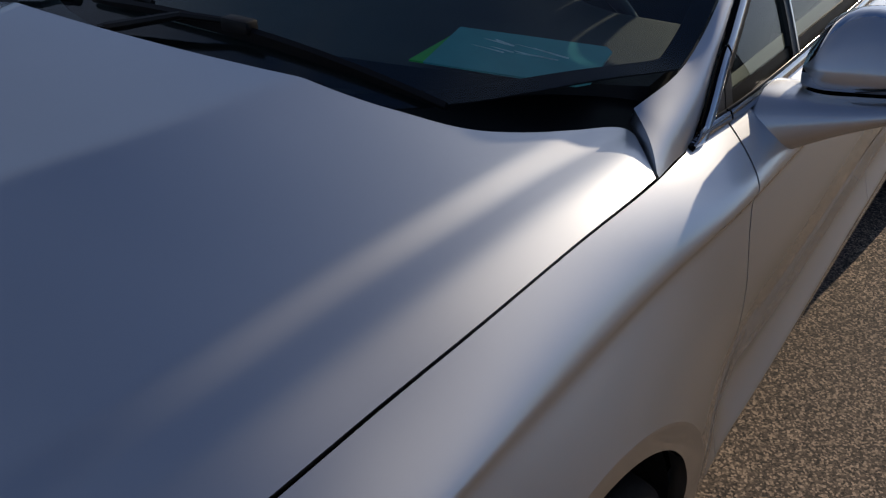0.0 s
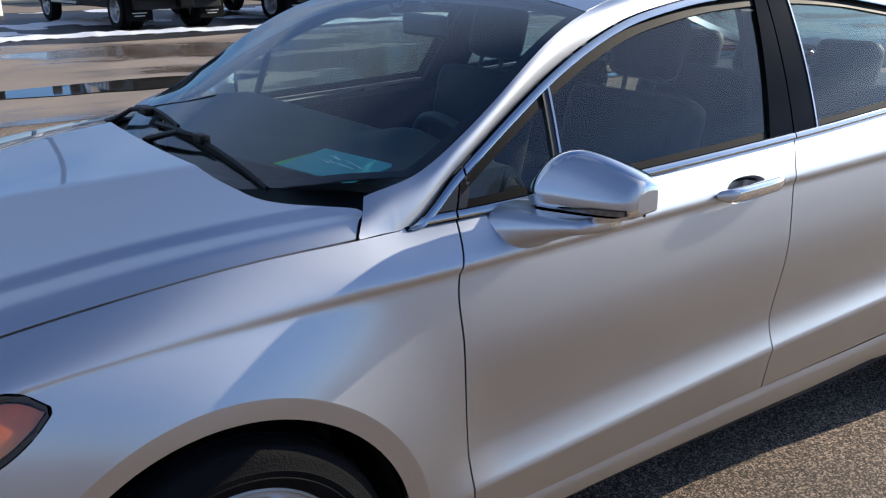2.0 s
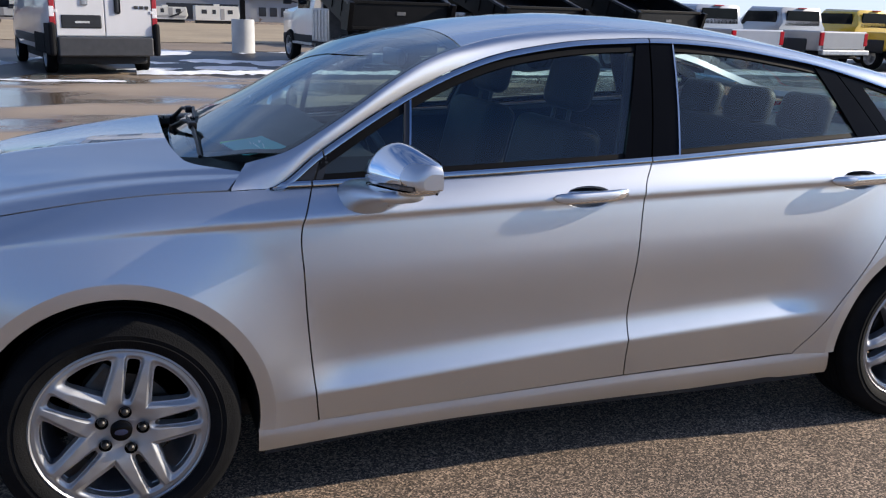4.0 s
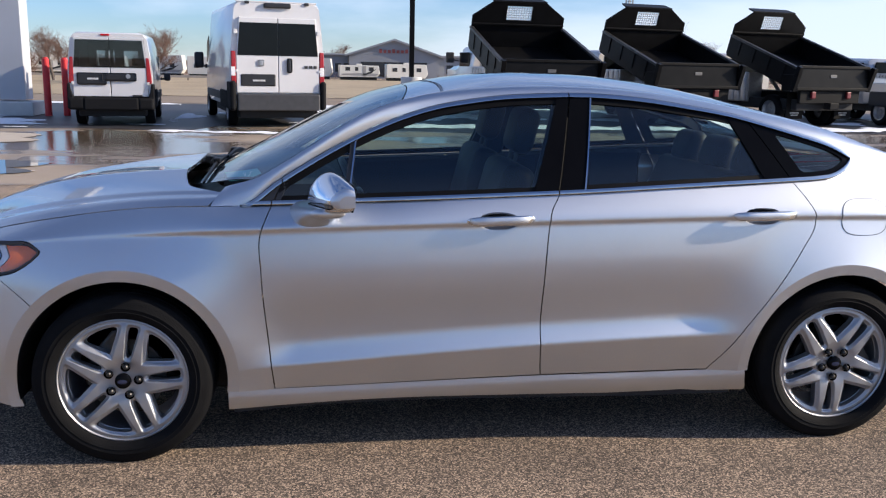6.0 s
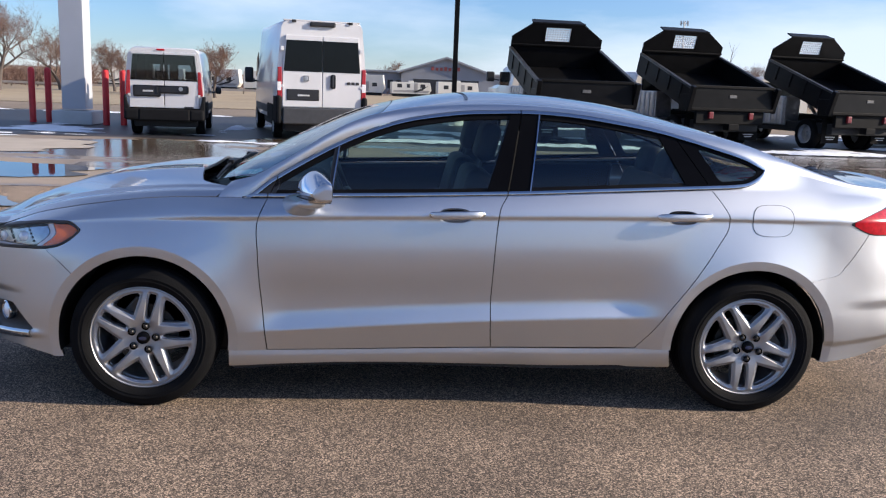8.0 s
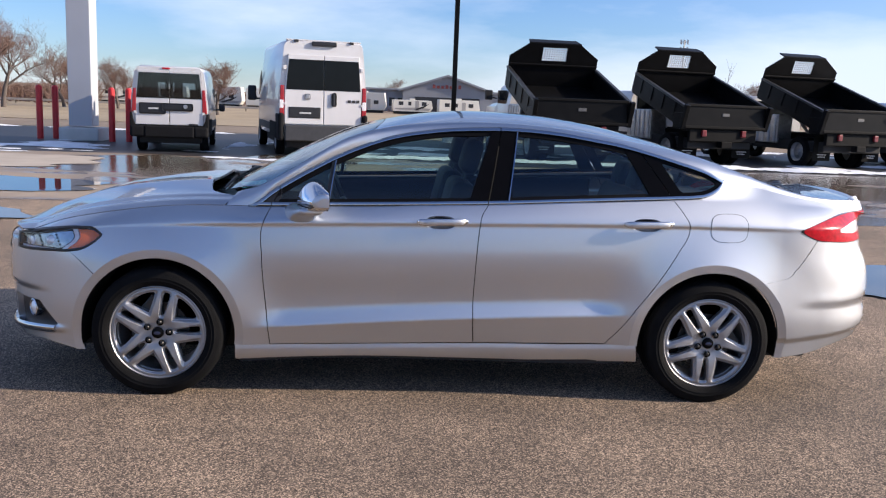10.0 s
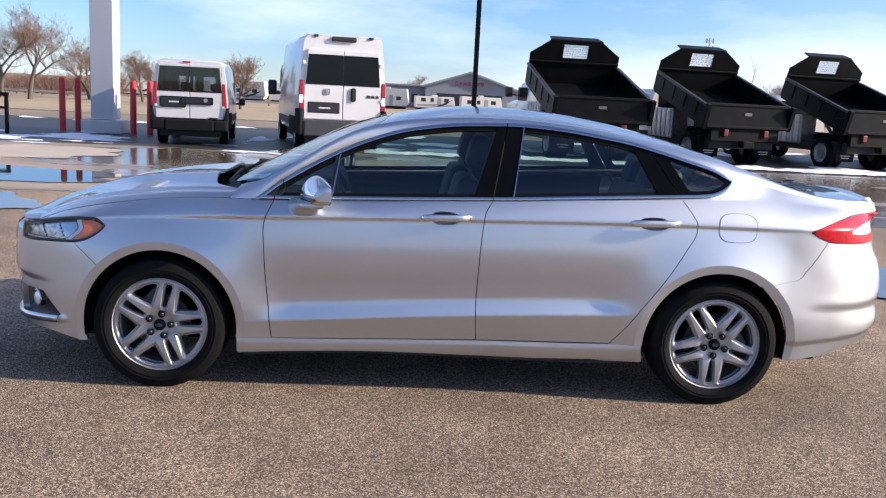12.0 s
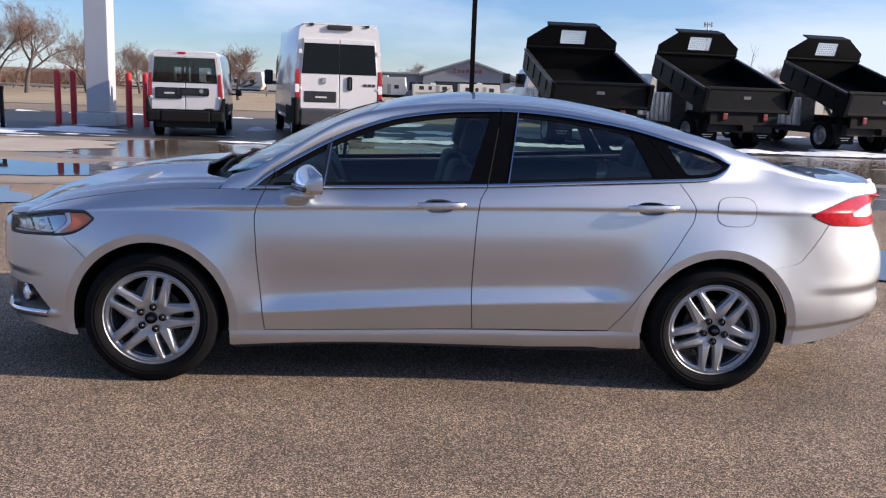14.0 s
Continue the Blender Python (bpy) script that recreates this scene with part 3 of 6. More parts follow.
# glass and roof
XW, XG0, XG1 = 1.085, 2.63, 3.40
half = np.linspace(0, .82, 42)
full = np.linspace(-.82, .82, 84)
yedge = lambda x, y: WE(x) - .004 - np.abs(y)
ws_top = lambda y: XW + .035 - .06 * (y / .65) ** 2
patch("windscreen", XS(.16, 1.2), full, [yedge, lambda x, y: ws_top(y) - .003 - x, lambda x, y: x - (.16 + .34 * (np.abs(y) / .8) ** 2.4)],
      TOP, WINDSHIELD, car, depth=0, sides=(1,), shadow=False)
ws_foot = lambda y: .16 + .34 * (np.abs(y) / .8) ** 2.4
patch("windscreen_border", XS(.16, 1.2, .012), np.linspace(-.82, .82, 150), [yedge, lambda x, y: ws_top(y) - .003 - x, lambda x, y: x - ws_foot(y),
      lambda x, y: -np.minimum(np.minimum(WE(x) - .036 - np.abs(y), ws_top(y) - .035 - x), x - ws_foot(y) - .035)], TOP, FRIT, car, "black printed border of the windscreen",
      depth=0, sides=(1,), lift=-.003)
patch("roof", XS(.95, 2.75), full, [yedge, lambda x, y: x - ws_top(y) - .002, lambda x, y: XG0 + .03 * (y / .6) ** 2 - x], TOP, PAINT, car, depth=.012, sides=(1,))
patch("rear_window", XS(2.6, 3.45), full, [yedge, lambda x, y: x - XG0 - .004 - .03 * (y / .6) ** 2, lambda x, y: XG1 - .06 * (y / .6) ** 2 - x],
      TOP, WINDSHIELD, car, depth=0, sides=(1,), shadow=False)


def DECK(x, y):
    lip = .012 * ss((x - 3.78) / .1)
    return x, y, top(x, y) + lip


patch("boot_lid", XS(3.3, 3.95), full, [yedge, lambda x, y: x - XG1 - .004 + .06 * (y / .6) ** 2, lambda x, y: tail_x(y) - x], DECK, PAINT, car, depth=.03, sides=(1,))

# bonnet
H_CROWN = tab(-.96, .735, -.90, .772, -.827, .815, -.662, .889, -.496, .948, -.33, .992, -.165, 1.019, .002, 1.040, .12, 1.051, .19, 1.056, .38, 1.07)
Y_CR = tab(-.9, .10, -.5, .16, -.3, .195, -.19, .22, -.1, .262, 0, .30, .115, .325, .19, .345, .4, .36)
Y_RG = tab(-.9, .36, -.7, .455, -.5, .54, -.34, .596, -.10, .640, .05, .668, .25, .698, .38, .730, .5, .76)
XR_HOOD = tab(0, .178, .2, .178, .345, .180, .5, .201, .63, .240, .705, .306, .757, .376, .79, .348, .825, .320)


def HOOD(x, y):
    a = np.abs(y)
    ysh, zsh = WB(x), ZB(x)
    crown, yc, yr = H_CROWN(x), Y_CR(x), Y_RG(x)
    f = ss((x + .85) / .5)
    zr = zsh + (crown - zsh) * (.40 + .10 * f)
    inner = crown - .006 * f * (1 - np.clip(a / yc, 0, 1) ** 2)
    t = np.clip((a - yc) / (yr - yc), 0, 1)
    mid = crown + (zr - crown) * (t * (1.45 - .45 * t))
    q = np.clip((a - yr) / np.maximum(ysh - yr, .02), 0, 1.4)
    outer = zr + (zsh - zr) * (.26 * ss(q / .24) + .18 * q + .66 * ss((q - .58) / .62))
    z = np.where(a < yc, inner, np.where(a < yr, mid, outer)) - .0012
    return x, y, z


def HOODS(x, y):
    """The bonnet with its creases rounded."""
    z = sum(HOOD(x, y + d)[2] * w for d, w in ((-.014, .2), (-.007, .2), (0, .2), (.007, .2), (.014, .2)))
    return x, y, z


nose_x = lambda y: XF - .60 * (1 - np.clip(np.abs(y) / .86, 0, 1) ** NSE) ** (1 / NSE)


def ymap(x, v):
    """Distance from the middle of the grid line v: whole numbers follow the inner crease, the ridge and the outer edge."""
    a, c, r, w = np.abs(v), Y_CR(x), Y_RG(x), WB(x)
    return np.sign(v) * (c * np.clip(a, 0, 1) + (r - c) * np.clip(a - 1, 0, 1) + (w - r) * np.clip(a - 2, 0, 1) + .1 * np.clip(a - 3, 0, 1))


hv = np.concatenate([np.linspace(0, 1, 12)[:-1], np.linspace(1, 2, 34)[:-1], np.linspace(2, 3.1, 26)])
patch("bonnet", XS(-.95, .46, .012), np.concatenate([-hv[:0:-1], hv]),
      [lambda x, v: WB(x) - .0004 - np.abs(ymap(x, v)), lambda x, v: XR_HOOD(np.abs(ymap(x, v))) - x, lambda x, v: x - nose_x(ymap(x, v))],
      lambda x, v: HOODS(x, ymap(x, v)), PAINT, car, depth=.014, sides=(1,))
patch("bonnet_seal", np.linspace(-.02, .035, 8), np.linspace(.70, .815, 40), [], lambda u, y: (XR_HOOD(y) + u, y - .004, HOODS(XR_HOOD(y), y)[2] - .018 + .0 * u), DARK, car, depth=.004)


# bumpers wrap round nose and tail
def WRAP_F(q, z):
    c = np.abs(np.cos(q)) ** (2 / NSE)
    x = XF - A_FRONT(z) * np.where(np.cos(q) > 0, c, 0) + .12 * np.clip(q - np.pi / 2, 0, 1)
    lip = .012 * np.exp(-((z - CHIN(x)) / .016) ** 2) * ss((-.42 - x) / .1)
    step = .016 * ss((z - .500) / .035) * ss((-.50 - x) / .2)
    s = W(x, z) + lip * .6 + step * .35 - .006
    return x - lip - step + .012 * ss((-.50 - x) / .2), s + .006 * ss((x + .50) / .15), z


CHIN = tab(-.95, .262, -.82, .285, -.55, .318, -.45, .325)
F_BOT = tab(-.95, .215, -.82, .232, -.62, .250, -.386, .222)
xq = lambda q, z: WRAP_F(q, z)[0]


def fog_in(q, z):
    x = xq(q, z)
    return np.minimum(np.minimum(x + .80, .455 - z), np.minimum(-.50 - x - .95 * (z - .335), z - CHIN(x) - .014))


patch("front_bumper", np.linspace(.0001, 2.6, 120), XS(.2, .80, .011),
      [lambda q, z: FB_GAP(z) - GAP - xq(q, z), lambda q, z: np.hypot(xq(q, z), z - .325) - ARCH - LIP, lambda q, z: z - F_BOT(xq(q, z)),
       lambda q, z: np.where(xq(q, z) > -.745, HL_BOT(xq(q, z)) - .004, .745 + .0 * q) - z, lambda q, z: -fog_in(q, z)],
      WRAP_F, PAINT, car, side=1, depth=.03)
patch("fog_lamp_bezel", np.linspace(.2, 1.4, 50), XS(.27, .47, .01), [fog_in], WRAP_F, BLACK, car, depth=.01, lift=-.03)
patch("upper_grille", np.linspace(.0001, .75, 40), XS(.66, .742, .01), [lambda q, z: -.875 - xq(q, z)], WRAP_F, BLACK, car, depth=.0, lift=.004)


def WRAP_R(q, z):
    c = np.abs(np.cos(q)) ** (2 / NSE)
    x = XR + A_REAR(z) * np.where(np.cos(q) > 0, c, 0) - .16 * np.clip(q - np.pi / 2, 0, 1)
    k = .012 * ss((LINE_R(x) - z) / .034) + ss((x - 3.28) / .2) * (.005 * ss((.560 - z) / .05) - .0025 * np.exp(-((z - .565) / .035) ** 2))
    return x - k * np.cos(np.clip(q, 0, 1.57)), W(x, z) - k, z


LINE_R = tab(3.2, .352, 3.41, .366, 3.67, .385, 3.95, .40)
R_BOT = tab(3.2, .243, 3.43, .266, 3.62, .31, 3.8, .33, 3.95, .33)
xr = lambda q, z: WRAP_R(q, z)[0]
patch("rear_bumper", np.linspace(.0001, 2.7, 130), XS(.22, .95, .011),
      [lambda q, z: xr(q, z) - np.where(z < .6, 3.0, RB_GAP(z)) - GAP, lambda q, z: np.hypot(xr(q, z) - 2.85, z - .325) - ARCH - LIP, lambda q, z: z - R_BOT(xr(q, z)),
       lambda q, z: np.where(xr(q, z) > 3.29, TL_BOT(xr(q, z)) - .004, 2) - z], WRAP_R, PAINT, car, side=-1, depth=.03)


def TAILFACE(q, v):
    """The upright end of the tail, from the bumper or the lamp up to the edge of the lid."""
    c, s = np.abs(np.cos(q)) ** (2 / TSE), np.abs(np.sin(q)) ** (2 / TSE)
    yt, xt = .80 * s, XR + .655 * c
    we, wb_ = WE(xt), W(xt, ZU(xt))
    k = np.clip((yt - we) / np.maximum(wb_ - we, .01), 0, 1)
    zt = np.where(yt < we, DECK(xt, yt)[2], DECK(xt, we)[2] * (1 - k) + ZU(xt) * k)
    z0 = np.where(q < .40, .875, TL_TOP(WRAP_R(q, .99 + 0 * q)[0]) + .003)
    x0, y0, _ = WRAP_R(q, z0)
    return x0 + (xt - x0) * v, y0 + (yt - y0) * v, z0 + (zt - z0) * v


patch("boot_face", np.linspace(.0001, 1.14, 60), np.linspace(0, 1, 12), [lambda q, v: W(TAILFACE(q, v)[0], TAILFACE(q, v)[2]) + .003 - TAILFACE(q, v)[1]], TAILFACE, PAINT, car, side=-1, depth=.02)
tail_lamps = patch("tail_lamp", np.linspace(.42, 1.45, 60), XS(.86, 1.03, .008),
                   [lambda q, z: TL_TOP(xr(q, z)) - z, lambda q, z: z - TL_BOT(xr(q, z)), lambda q, z: xr(q, z) - 3.31], WRAP_R, REDLENS, car, "red tail lamp lens",
                   side=-1, depth=.03, lift=.004)
head_lamps = patch("headlamp", np.linspace(.45, 1.75, 70), XS(.69, .86, .008),
                   [lambda q, z: HL_TOP(xq(q, z)) - z, lambda q, z: z - HL_BOT(xq(q, z)), lambda q, z: xq(q, z) + .745], WRAP_F, CLEAR, car, "clear headlamp lens",
                   depth=0, lift=.003, shadow=False)
patch("headlamp_housing", np.linspace(.45, 1.75, 60), XS(.69, .86, .01),
      [lambda q, z: HL_TOP(xq(q, z)) - z, lambda q, z: z - HL_BOT(xq(q, z)), lambda q, z: xq(q, z) + .745], WRAP_F, BLACK, car, depth=.0, lift=-.035)

# ---- side windows, trim ----
slope = lambda f, x: 1 / np.sqrt(1 + ((f(x + .004) - f(x - .004)) / .008) ** 2)
CW = 0.021      # width of the bright trim


def TRIM_U(x, v):
    z = ZU(x) - CW * (1 - v) / slope(ZU, x)
    return x, W(x, z) + .006 * np.sin(np.pi * v) ** .5 + .003, z


def TRIM_L(x, v):
    z = ZLOW(x) + CW * v / slope(ZLOW, x)
    return x, W(x, z) + .006 * np.sin(np.pi * v) ** .5 + .003, z


inside = lambda x, z: np.minimum((ZU(x) - z) * slope(ZU, x), (z - ZLOW(x)) * slope(ZLOW, x))
for a, b in ((.437, .592), (.597, 1.722), (1.727, 2.924)):
    patch("upper_window_trim", np.linspace(a, b, int((b - a) / .012) + 3), np.linspace(.22, .86, 7), [lambda x, v: TRIM_U(x, v)[2] - ZLOW(x)], TRIM_U, CHROME, car, "bright metal window trim", depth=.012, lift=.002)
    patch("upper_window_seal", np.linspace(a, b, int((b - a) / .012) + 3), np.linspace(.02, .98, 7), [lambda x, v: TRIM_U(x, v)[2] - ZLOW(x)], TRIM_U, GLOSSBLACK, car, depth=.010, lift=-.0015)
for a, b in ((.437, .552), (.557, 1.650), (1.655, 2.924)):
    patch("belt_trim", np.linspace(a, b, int((b - a) / .012) + 3), np.linspace(.16, .80, 7), [lambda x, v: ZU(x) - TRIM_L(x, v)[2]], TRIM_L, CHROME, car, "bright metal belt trim", depth=.012, lift=.002)
    patch("belt_seal", np.linspace(a, b, int((b - a) / .012) + 3), np.linspace(.02, .98, 7), [lambda x, v: ZU(x) - TRIM_L(x, v)[2]], TRIM_L, GLOSSBLACK, car, depth=.010, lift=-.0015)

b_line = lambda z: 1.652 + (z - 1.018) * .203          # split of the two doors
f_end = lambda z: 1.557 + (z - 1.04) * .345
r_start = lambda z: 1.757 + (z - 1.04) * .16
r_end = lambda z: 2.515 - (z - 1.065) * .55
c_line = lambda z: 2.624 - (z - 1.074) * .70
q_start = lambda z: 2.668 - (z - 1.11) * .68
m_line = lambda z: .834 + (z - .99) * .14              # upright of the mirror window
a_line = lambda z: .557 + (z - .977) * .42
GX = lambda a, b: XS(a, b, .02)
ZV = XS(.96, 1.42, .012)
dlo = lambda x, z: inside(x, z) - CW * .7


def pane(name, material, a, b, x0, x1, lift, label="", glassy=True, margin=0.0, depth=0.0):
    return patch(name, GX(x0, x1), ZV, [lambda x, z: dlo(x, z) - margin, lambda x, z: x - a(z), lambda x, z: b(z) - x], SIDE, material, car, label,
                 depth=depth, shadow=not glassy, lift=lift)


band = lambda x, z: (ZU(x) - z) * slope(ZU, x) - CW * .7 - .026
for x0, x1, a, b in ((.5, .95, a_line, m_line), (.75, 1.75, m_line, f_end), (1.7, 2.6, r_start, r_end)):
    patch("window_top_seal", XS(x0, x1, .012), XS(.96, 1.42, .008), [dlo, (lambda a: lambda x, z: x - a(z))(a), (lambda b: lambda x, z: b(z) - x)(b), lambda x, z: -band(x, z)], SIDE, FRIT, car, depth=.008, lift=-.003)
    patch("window_foot_seal", XS(x0, x1, .02), XS(.96, 1.42, .006), [dlo, (lambda a: lambda x, z: x - a(z))(a), (lambda b: lambda x, z: b(z) - x)(b), lambda x, z: ZLOW(x) + .034 - z], SIDE, FRIT, car, depth=.008, lift=-.004)
pane("mirror_window", SIDEGLASS, lambda z: a_line(z) + .02, lambda z: m_line(z) - .008, .5, .95, -.006)
pane("front_door_window", SIDEGLASS, lambda z: m_line(z) + .006, f_end, .75, 1.75, -.008)
pane("rear_door_window", SIDEGLASS, r_start, r_end, 1.7, 2.6, -.008)
pane("quarter_window", SIDEGLASS, lambda z: q_start(z) + .0, lambda z: 0 * z + 3, 2.45, 2.96, -.006, margin=.02)
pane("mirror_base_panel", BLACK, lambda z: 0 * z + .4, lambda z: a_line(z) - .004, .42, .66, -.002, glassy=False, depth=.01)
pane("window_seal", BLACK, lambda z: a_line(z) + .002, lambda z: a_line(z) + .022, .5, .7, -.003, glassy=False, depth=.01)
pane("window_upright", BLACK, lambda z: m_line(z) - .012, lambda z: m_line(z) + .010, .75, .95, .001, glassy=False, depth=.012)
pane("front_pillar_cover", GLOSSBLACK, f_end, lambda z: b_line(z) - .003, 1.5, 1.8, .002, "gloss black pillar cover", False, depth=.012)
pane("rear_pillar_cover", GLOSSBLACK, lambda z: b_line(z) + .003, r_start, 1.6, 1.85, .002, "gloss black pillar cover", False, depth=.012)
pane("pillar_edge_strip", CHROME, lambda z: r_start(z) - .002, lambda z: r_start(z) + .004, 1.7, 1.9, .005, "bright glass run strip", False, depth=.006)
pane("upright_edge_strip", CHROME, lambda z: m_line(z) + .004, lambda z: m_line(z) + .010, .75, .95, .004, "bright glass run strip", False, depth=.006)
pane("rear_sash_cover", GLOSSBLACK, r_end, lambda z: c_line(z) - .003, 2.25, 2.75, .001, "", False, depth=.01)
patch("quarter_window_seal", GX(2.3, 2.96), ZV, [dlo, lambda x, z: x - c_line(z) - .003, lambda x, z: -np.minimum(x - q_start(z), dlo(x, z) - .02)], SIDE, GLOSSBLACK, car, depth=.008)

# filler flap
fx = lambda x, z: .098 - (np.abs((x - 2.912) / 1.0) ** 3.2 + np.abs((z - .940) * 1.38) ** 3.2) ** (1 / 3.2)
patch("filler_flap", XS(2.79, 3.03, .008), XS(.85, 1.03, .008), [fx], SIDE, PAINT, car, depth=.006, sides=(-1,), lift=.0012)
patch("filler_flap_gap", XS(2.79, 3.03, .006), XS(.85, 1.03, .006), [lambda x, z: fx(x, z) + .003, lambda x, z: .0005 - fx(x, z)], SIDE, BLACK, car, depth=0, sides=(-1,), lift=.0008)

# ---- wheels ----
RIM = .236


def spokes(rot):
    """Height and cut-outs of five pairs of spokes."""
    def fold(q):
        w = 2 * np.pi / 5
        a = np.mod(q - rot + w / 2, w) - w / 2
        return np.abs(a)

    def keep(r, q):
        p = fold(q)
        a, b = r * np.cos(p), r * np.sin(p)
        k = .008
        slot = -np.logaddexp(np.logaddexp(-(.009 + .09 * (a - .09) - b) / k * 2, -(a - .088) / k), -(.209 - r) / k) * k
        wedge = -np.logaddexp(-(b - .0640 + .10 * (a - .10)) / k, -(.209 - r) / k) * k
        return -np.maximum(slot, wedge)

    def surf(r, q):
        p = fold(q)
        b = r * np.sin(p)
        crown = .013 * (ss(np.clip(keep(r, q) / .016, -1, 1)) - .6) * ss((r - .05) / .05) * ss((.228 - r) / .015)
        y = .008 * ss((r - .03) / .1) - .007 * ss((r - .17) / .06) - .001 + crown
        return r * np.cos(q), -y, r * np.sin(q)
    return keep, surf


def wheel(cx, side, rot, yaw=0):
    w = part("wheel", rod((0, .06, 0), (0, .14, 0), .07, seg=20), STEEL, car, at=pose(cx, side * .905, .325, 0, 0, (0 if side < 0 else 180) + yaw))
    keep, surf = spokes(rot)
    qs, rs = np.linspace(0, 2 * np.pi, 361), np.concatenate([np.linspace(.028, .215, 52), np.linspace(.219, RIM, 5)])
    patch("spoke_face", rs, qs, [lambda r, q: keep(r, q)], surf, ALLOY, w, "silver alloy wheel with five twin spokes", depth=.035, sides=(1,), core=(0, 1, 0))
    turned("rim", [(RIM - .004, -.004), (RIM, -.009), (RIM + .006, -.006), (RIM + .006, .006), (RIM - .012, .02), (.205, .03), (.20, .19), (.225, .205), (.23, .2), (.21, .18)], ALLOY, w, pose(0, 0, 0), seg=64)
    R = .331
    prof = [(RIM + .003, -.004), (RIM + .012, -.018), (.27, -.0265), (.272, -.0245), (.285, -.027), (.287, -.025), (.305, -.022), (.318, -.012), (.326, -.004)]
    y = .0
    prof += [(R - .003, .004), (R, .018)]
    for g in range(4):
        y = .03 + g * .045
        prof += [(R + .001, y), (R - .007, y + .002), (R - .007, y + .010), (R + .001, y + .012)]
    prof += [(R, .192), (R - .004, .204), (.31, .22), (.27, .228), (RIM + .01, .215), (RIM + .003, .2)]
    turned("tyre", prof, RUBBER, w, pose(0, 0, 0), "black tyre, scuffed sidewall", seg=96)
    turned("brake_disc", [(.05, .055), (.145, .055), (.145, .075), (.05, .075)], STEEL, w, pose(0, 0, 0), seg=40, closed=True)
    part("brake_caliper", box((-.15, .035, .02), (-.085, .1, .125), .012), STEEL, w, at=pose(0, 0, 0, 0, 40 if cx < 1 else 140, 0))
    turned("centre_cap", [(.0001, -.019), (.02, -.0185), (.0285, -.013), (.030, -.002)], GLOSSBLACK, w, pose(0, 0, 0), "dark blue-black centre cap", seg=32)
    turned("cap_badge", [(.0001, -.0195), (.012, -.0193), (.018, -.0188)], BADGE, w, pose(0, 0, 0, 0, 0, 0) @ Matrix.Diagonal((1, 1, .5, 1)), seg=24)
    for k in range(5):
        a = rot + k * 2 * math.pi / 5
        p = Vector((.0575 * math.cos(a), 0, .0575 * math.sin(a)))
        turned("lug_recess", [(.0125, -.0025), (.0165, -.014), (.018, -.013)], GLOSSBLACK, w, Matrix.Translation(p), seg=16)
        turned("lug_nut", [(.0001, -.021), (.006, -.0205), (.009, -.017), (.0105, -.012), (.011, 0)], STEEL, w, Matrix.Translation(p), seg=12)
    return w


BADGE = mat("badge_blue", (0.03, 0.04, 0.09), 0.25, 0.3, 0.1, 40, coat=0.5)
for side in (-1, 1):
    wheel(0, side, radians(77) if side < 0 else 1.0)
    wheel(2.85, side, radians(52) if side < 0 else .4)

# wheel housings and underside, dark
for i, (cx, cz) in enumerate(HUB):
    bm = bmesh.new()
    n = 36
    rows = []
    for k in range(n + 1):
        a = math.pi * (-.06 + 1.12 * k / n)
        rows.append([bm.verts.new((cx + (ARCH - .002) * math.cos(a), s * y, cz + (ARCH - .002) * math.sin(a))) for s in (-1,) for y in (.895, .60)])
    for p, q in zip(rows, rows[1:]):
        bm.faces.new((p[0], p[1], q[1], q[0]))
    inner = [r[1] for r in rows]
    bm.faces.new(inner)
    bmesh.ops.solidify(bm, geom=bm.faces[:], thickness=.004)
    left = part("wheel_housing", bm, DARK, car)
    mirror = left.data.copy()
    mirror.transform(Matrix.Diagonal((1, -1, 1, 1)))
    mirror.flip_normals()
    ob = new("wheel_housing", mirror)
    ob.parent = car
part("floor_pan", box((-.62, -.6, .17), (3.55, .6, .24), .02), DARK, car)
part("floor_side", box((.42, -.86, .20), (2.43, .86, .26), .02), DARK, car)
part("engine_bay_floor", box((-.82, -.56, .24), (-.30, .56, .30), .02), DARK, car)
part("firewall", prism([(-.60, .2), (.60, .2), (.70, .93), (-.70, .93)], .30, .34, "x"), DARK, car)

# ---- bonnet edge, cowl, wipers ----
patch("cowl", XS(.10, .50, .02), np.linspace(-.80, .80, 70),
      [lambda x, y: x - XR_HOOD(np.abs(y)) + .02, lambda x, y: (.26 + .30 * (np.abs(y) / .8) ** 2.4) - x, lambda x, y: .765 - np.abs(y)],
      lambda x, y: (x, y, top(x, y) * .5 + HOODS(XR_HOOD(np.abs(y)), y)[2] * .5 - .030 - .02 * ss((.7 - np.abs(y)) / .3)), WIPER, car, "black plastic cowl with vents", depth=.01, sides=(1,))


def on_glass(x, y, lift=.012):
    return Vector((x, y, float(top(x, y)) + lift))


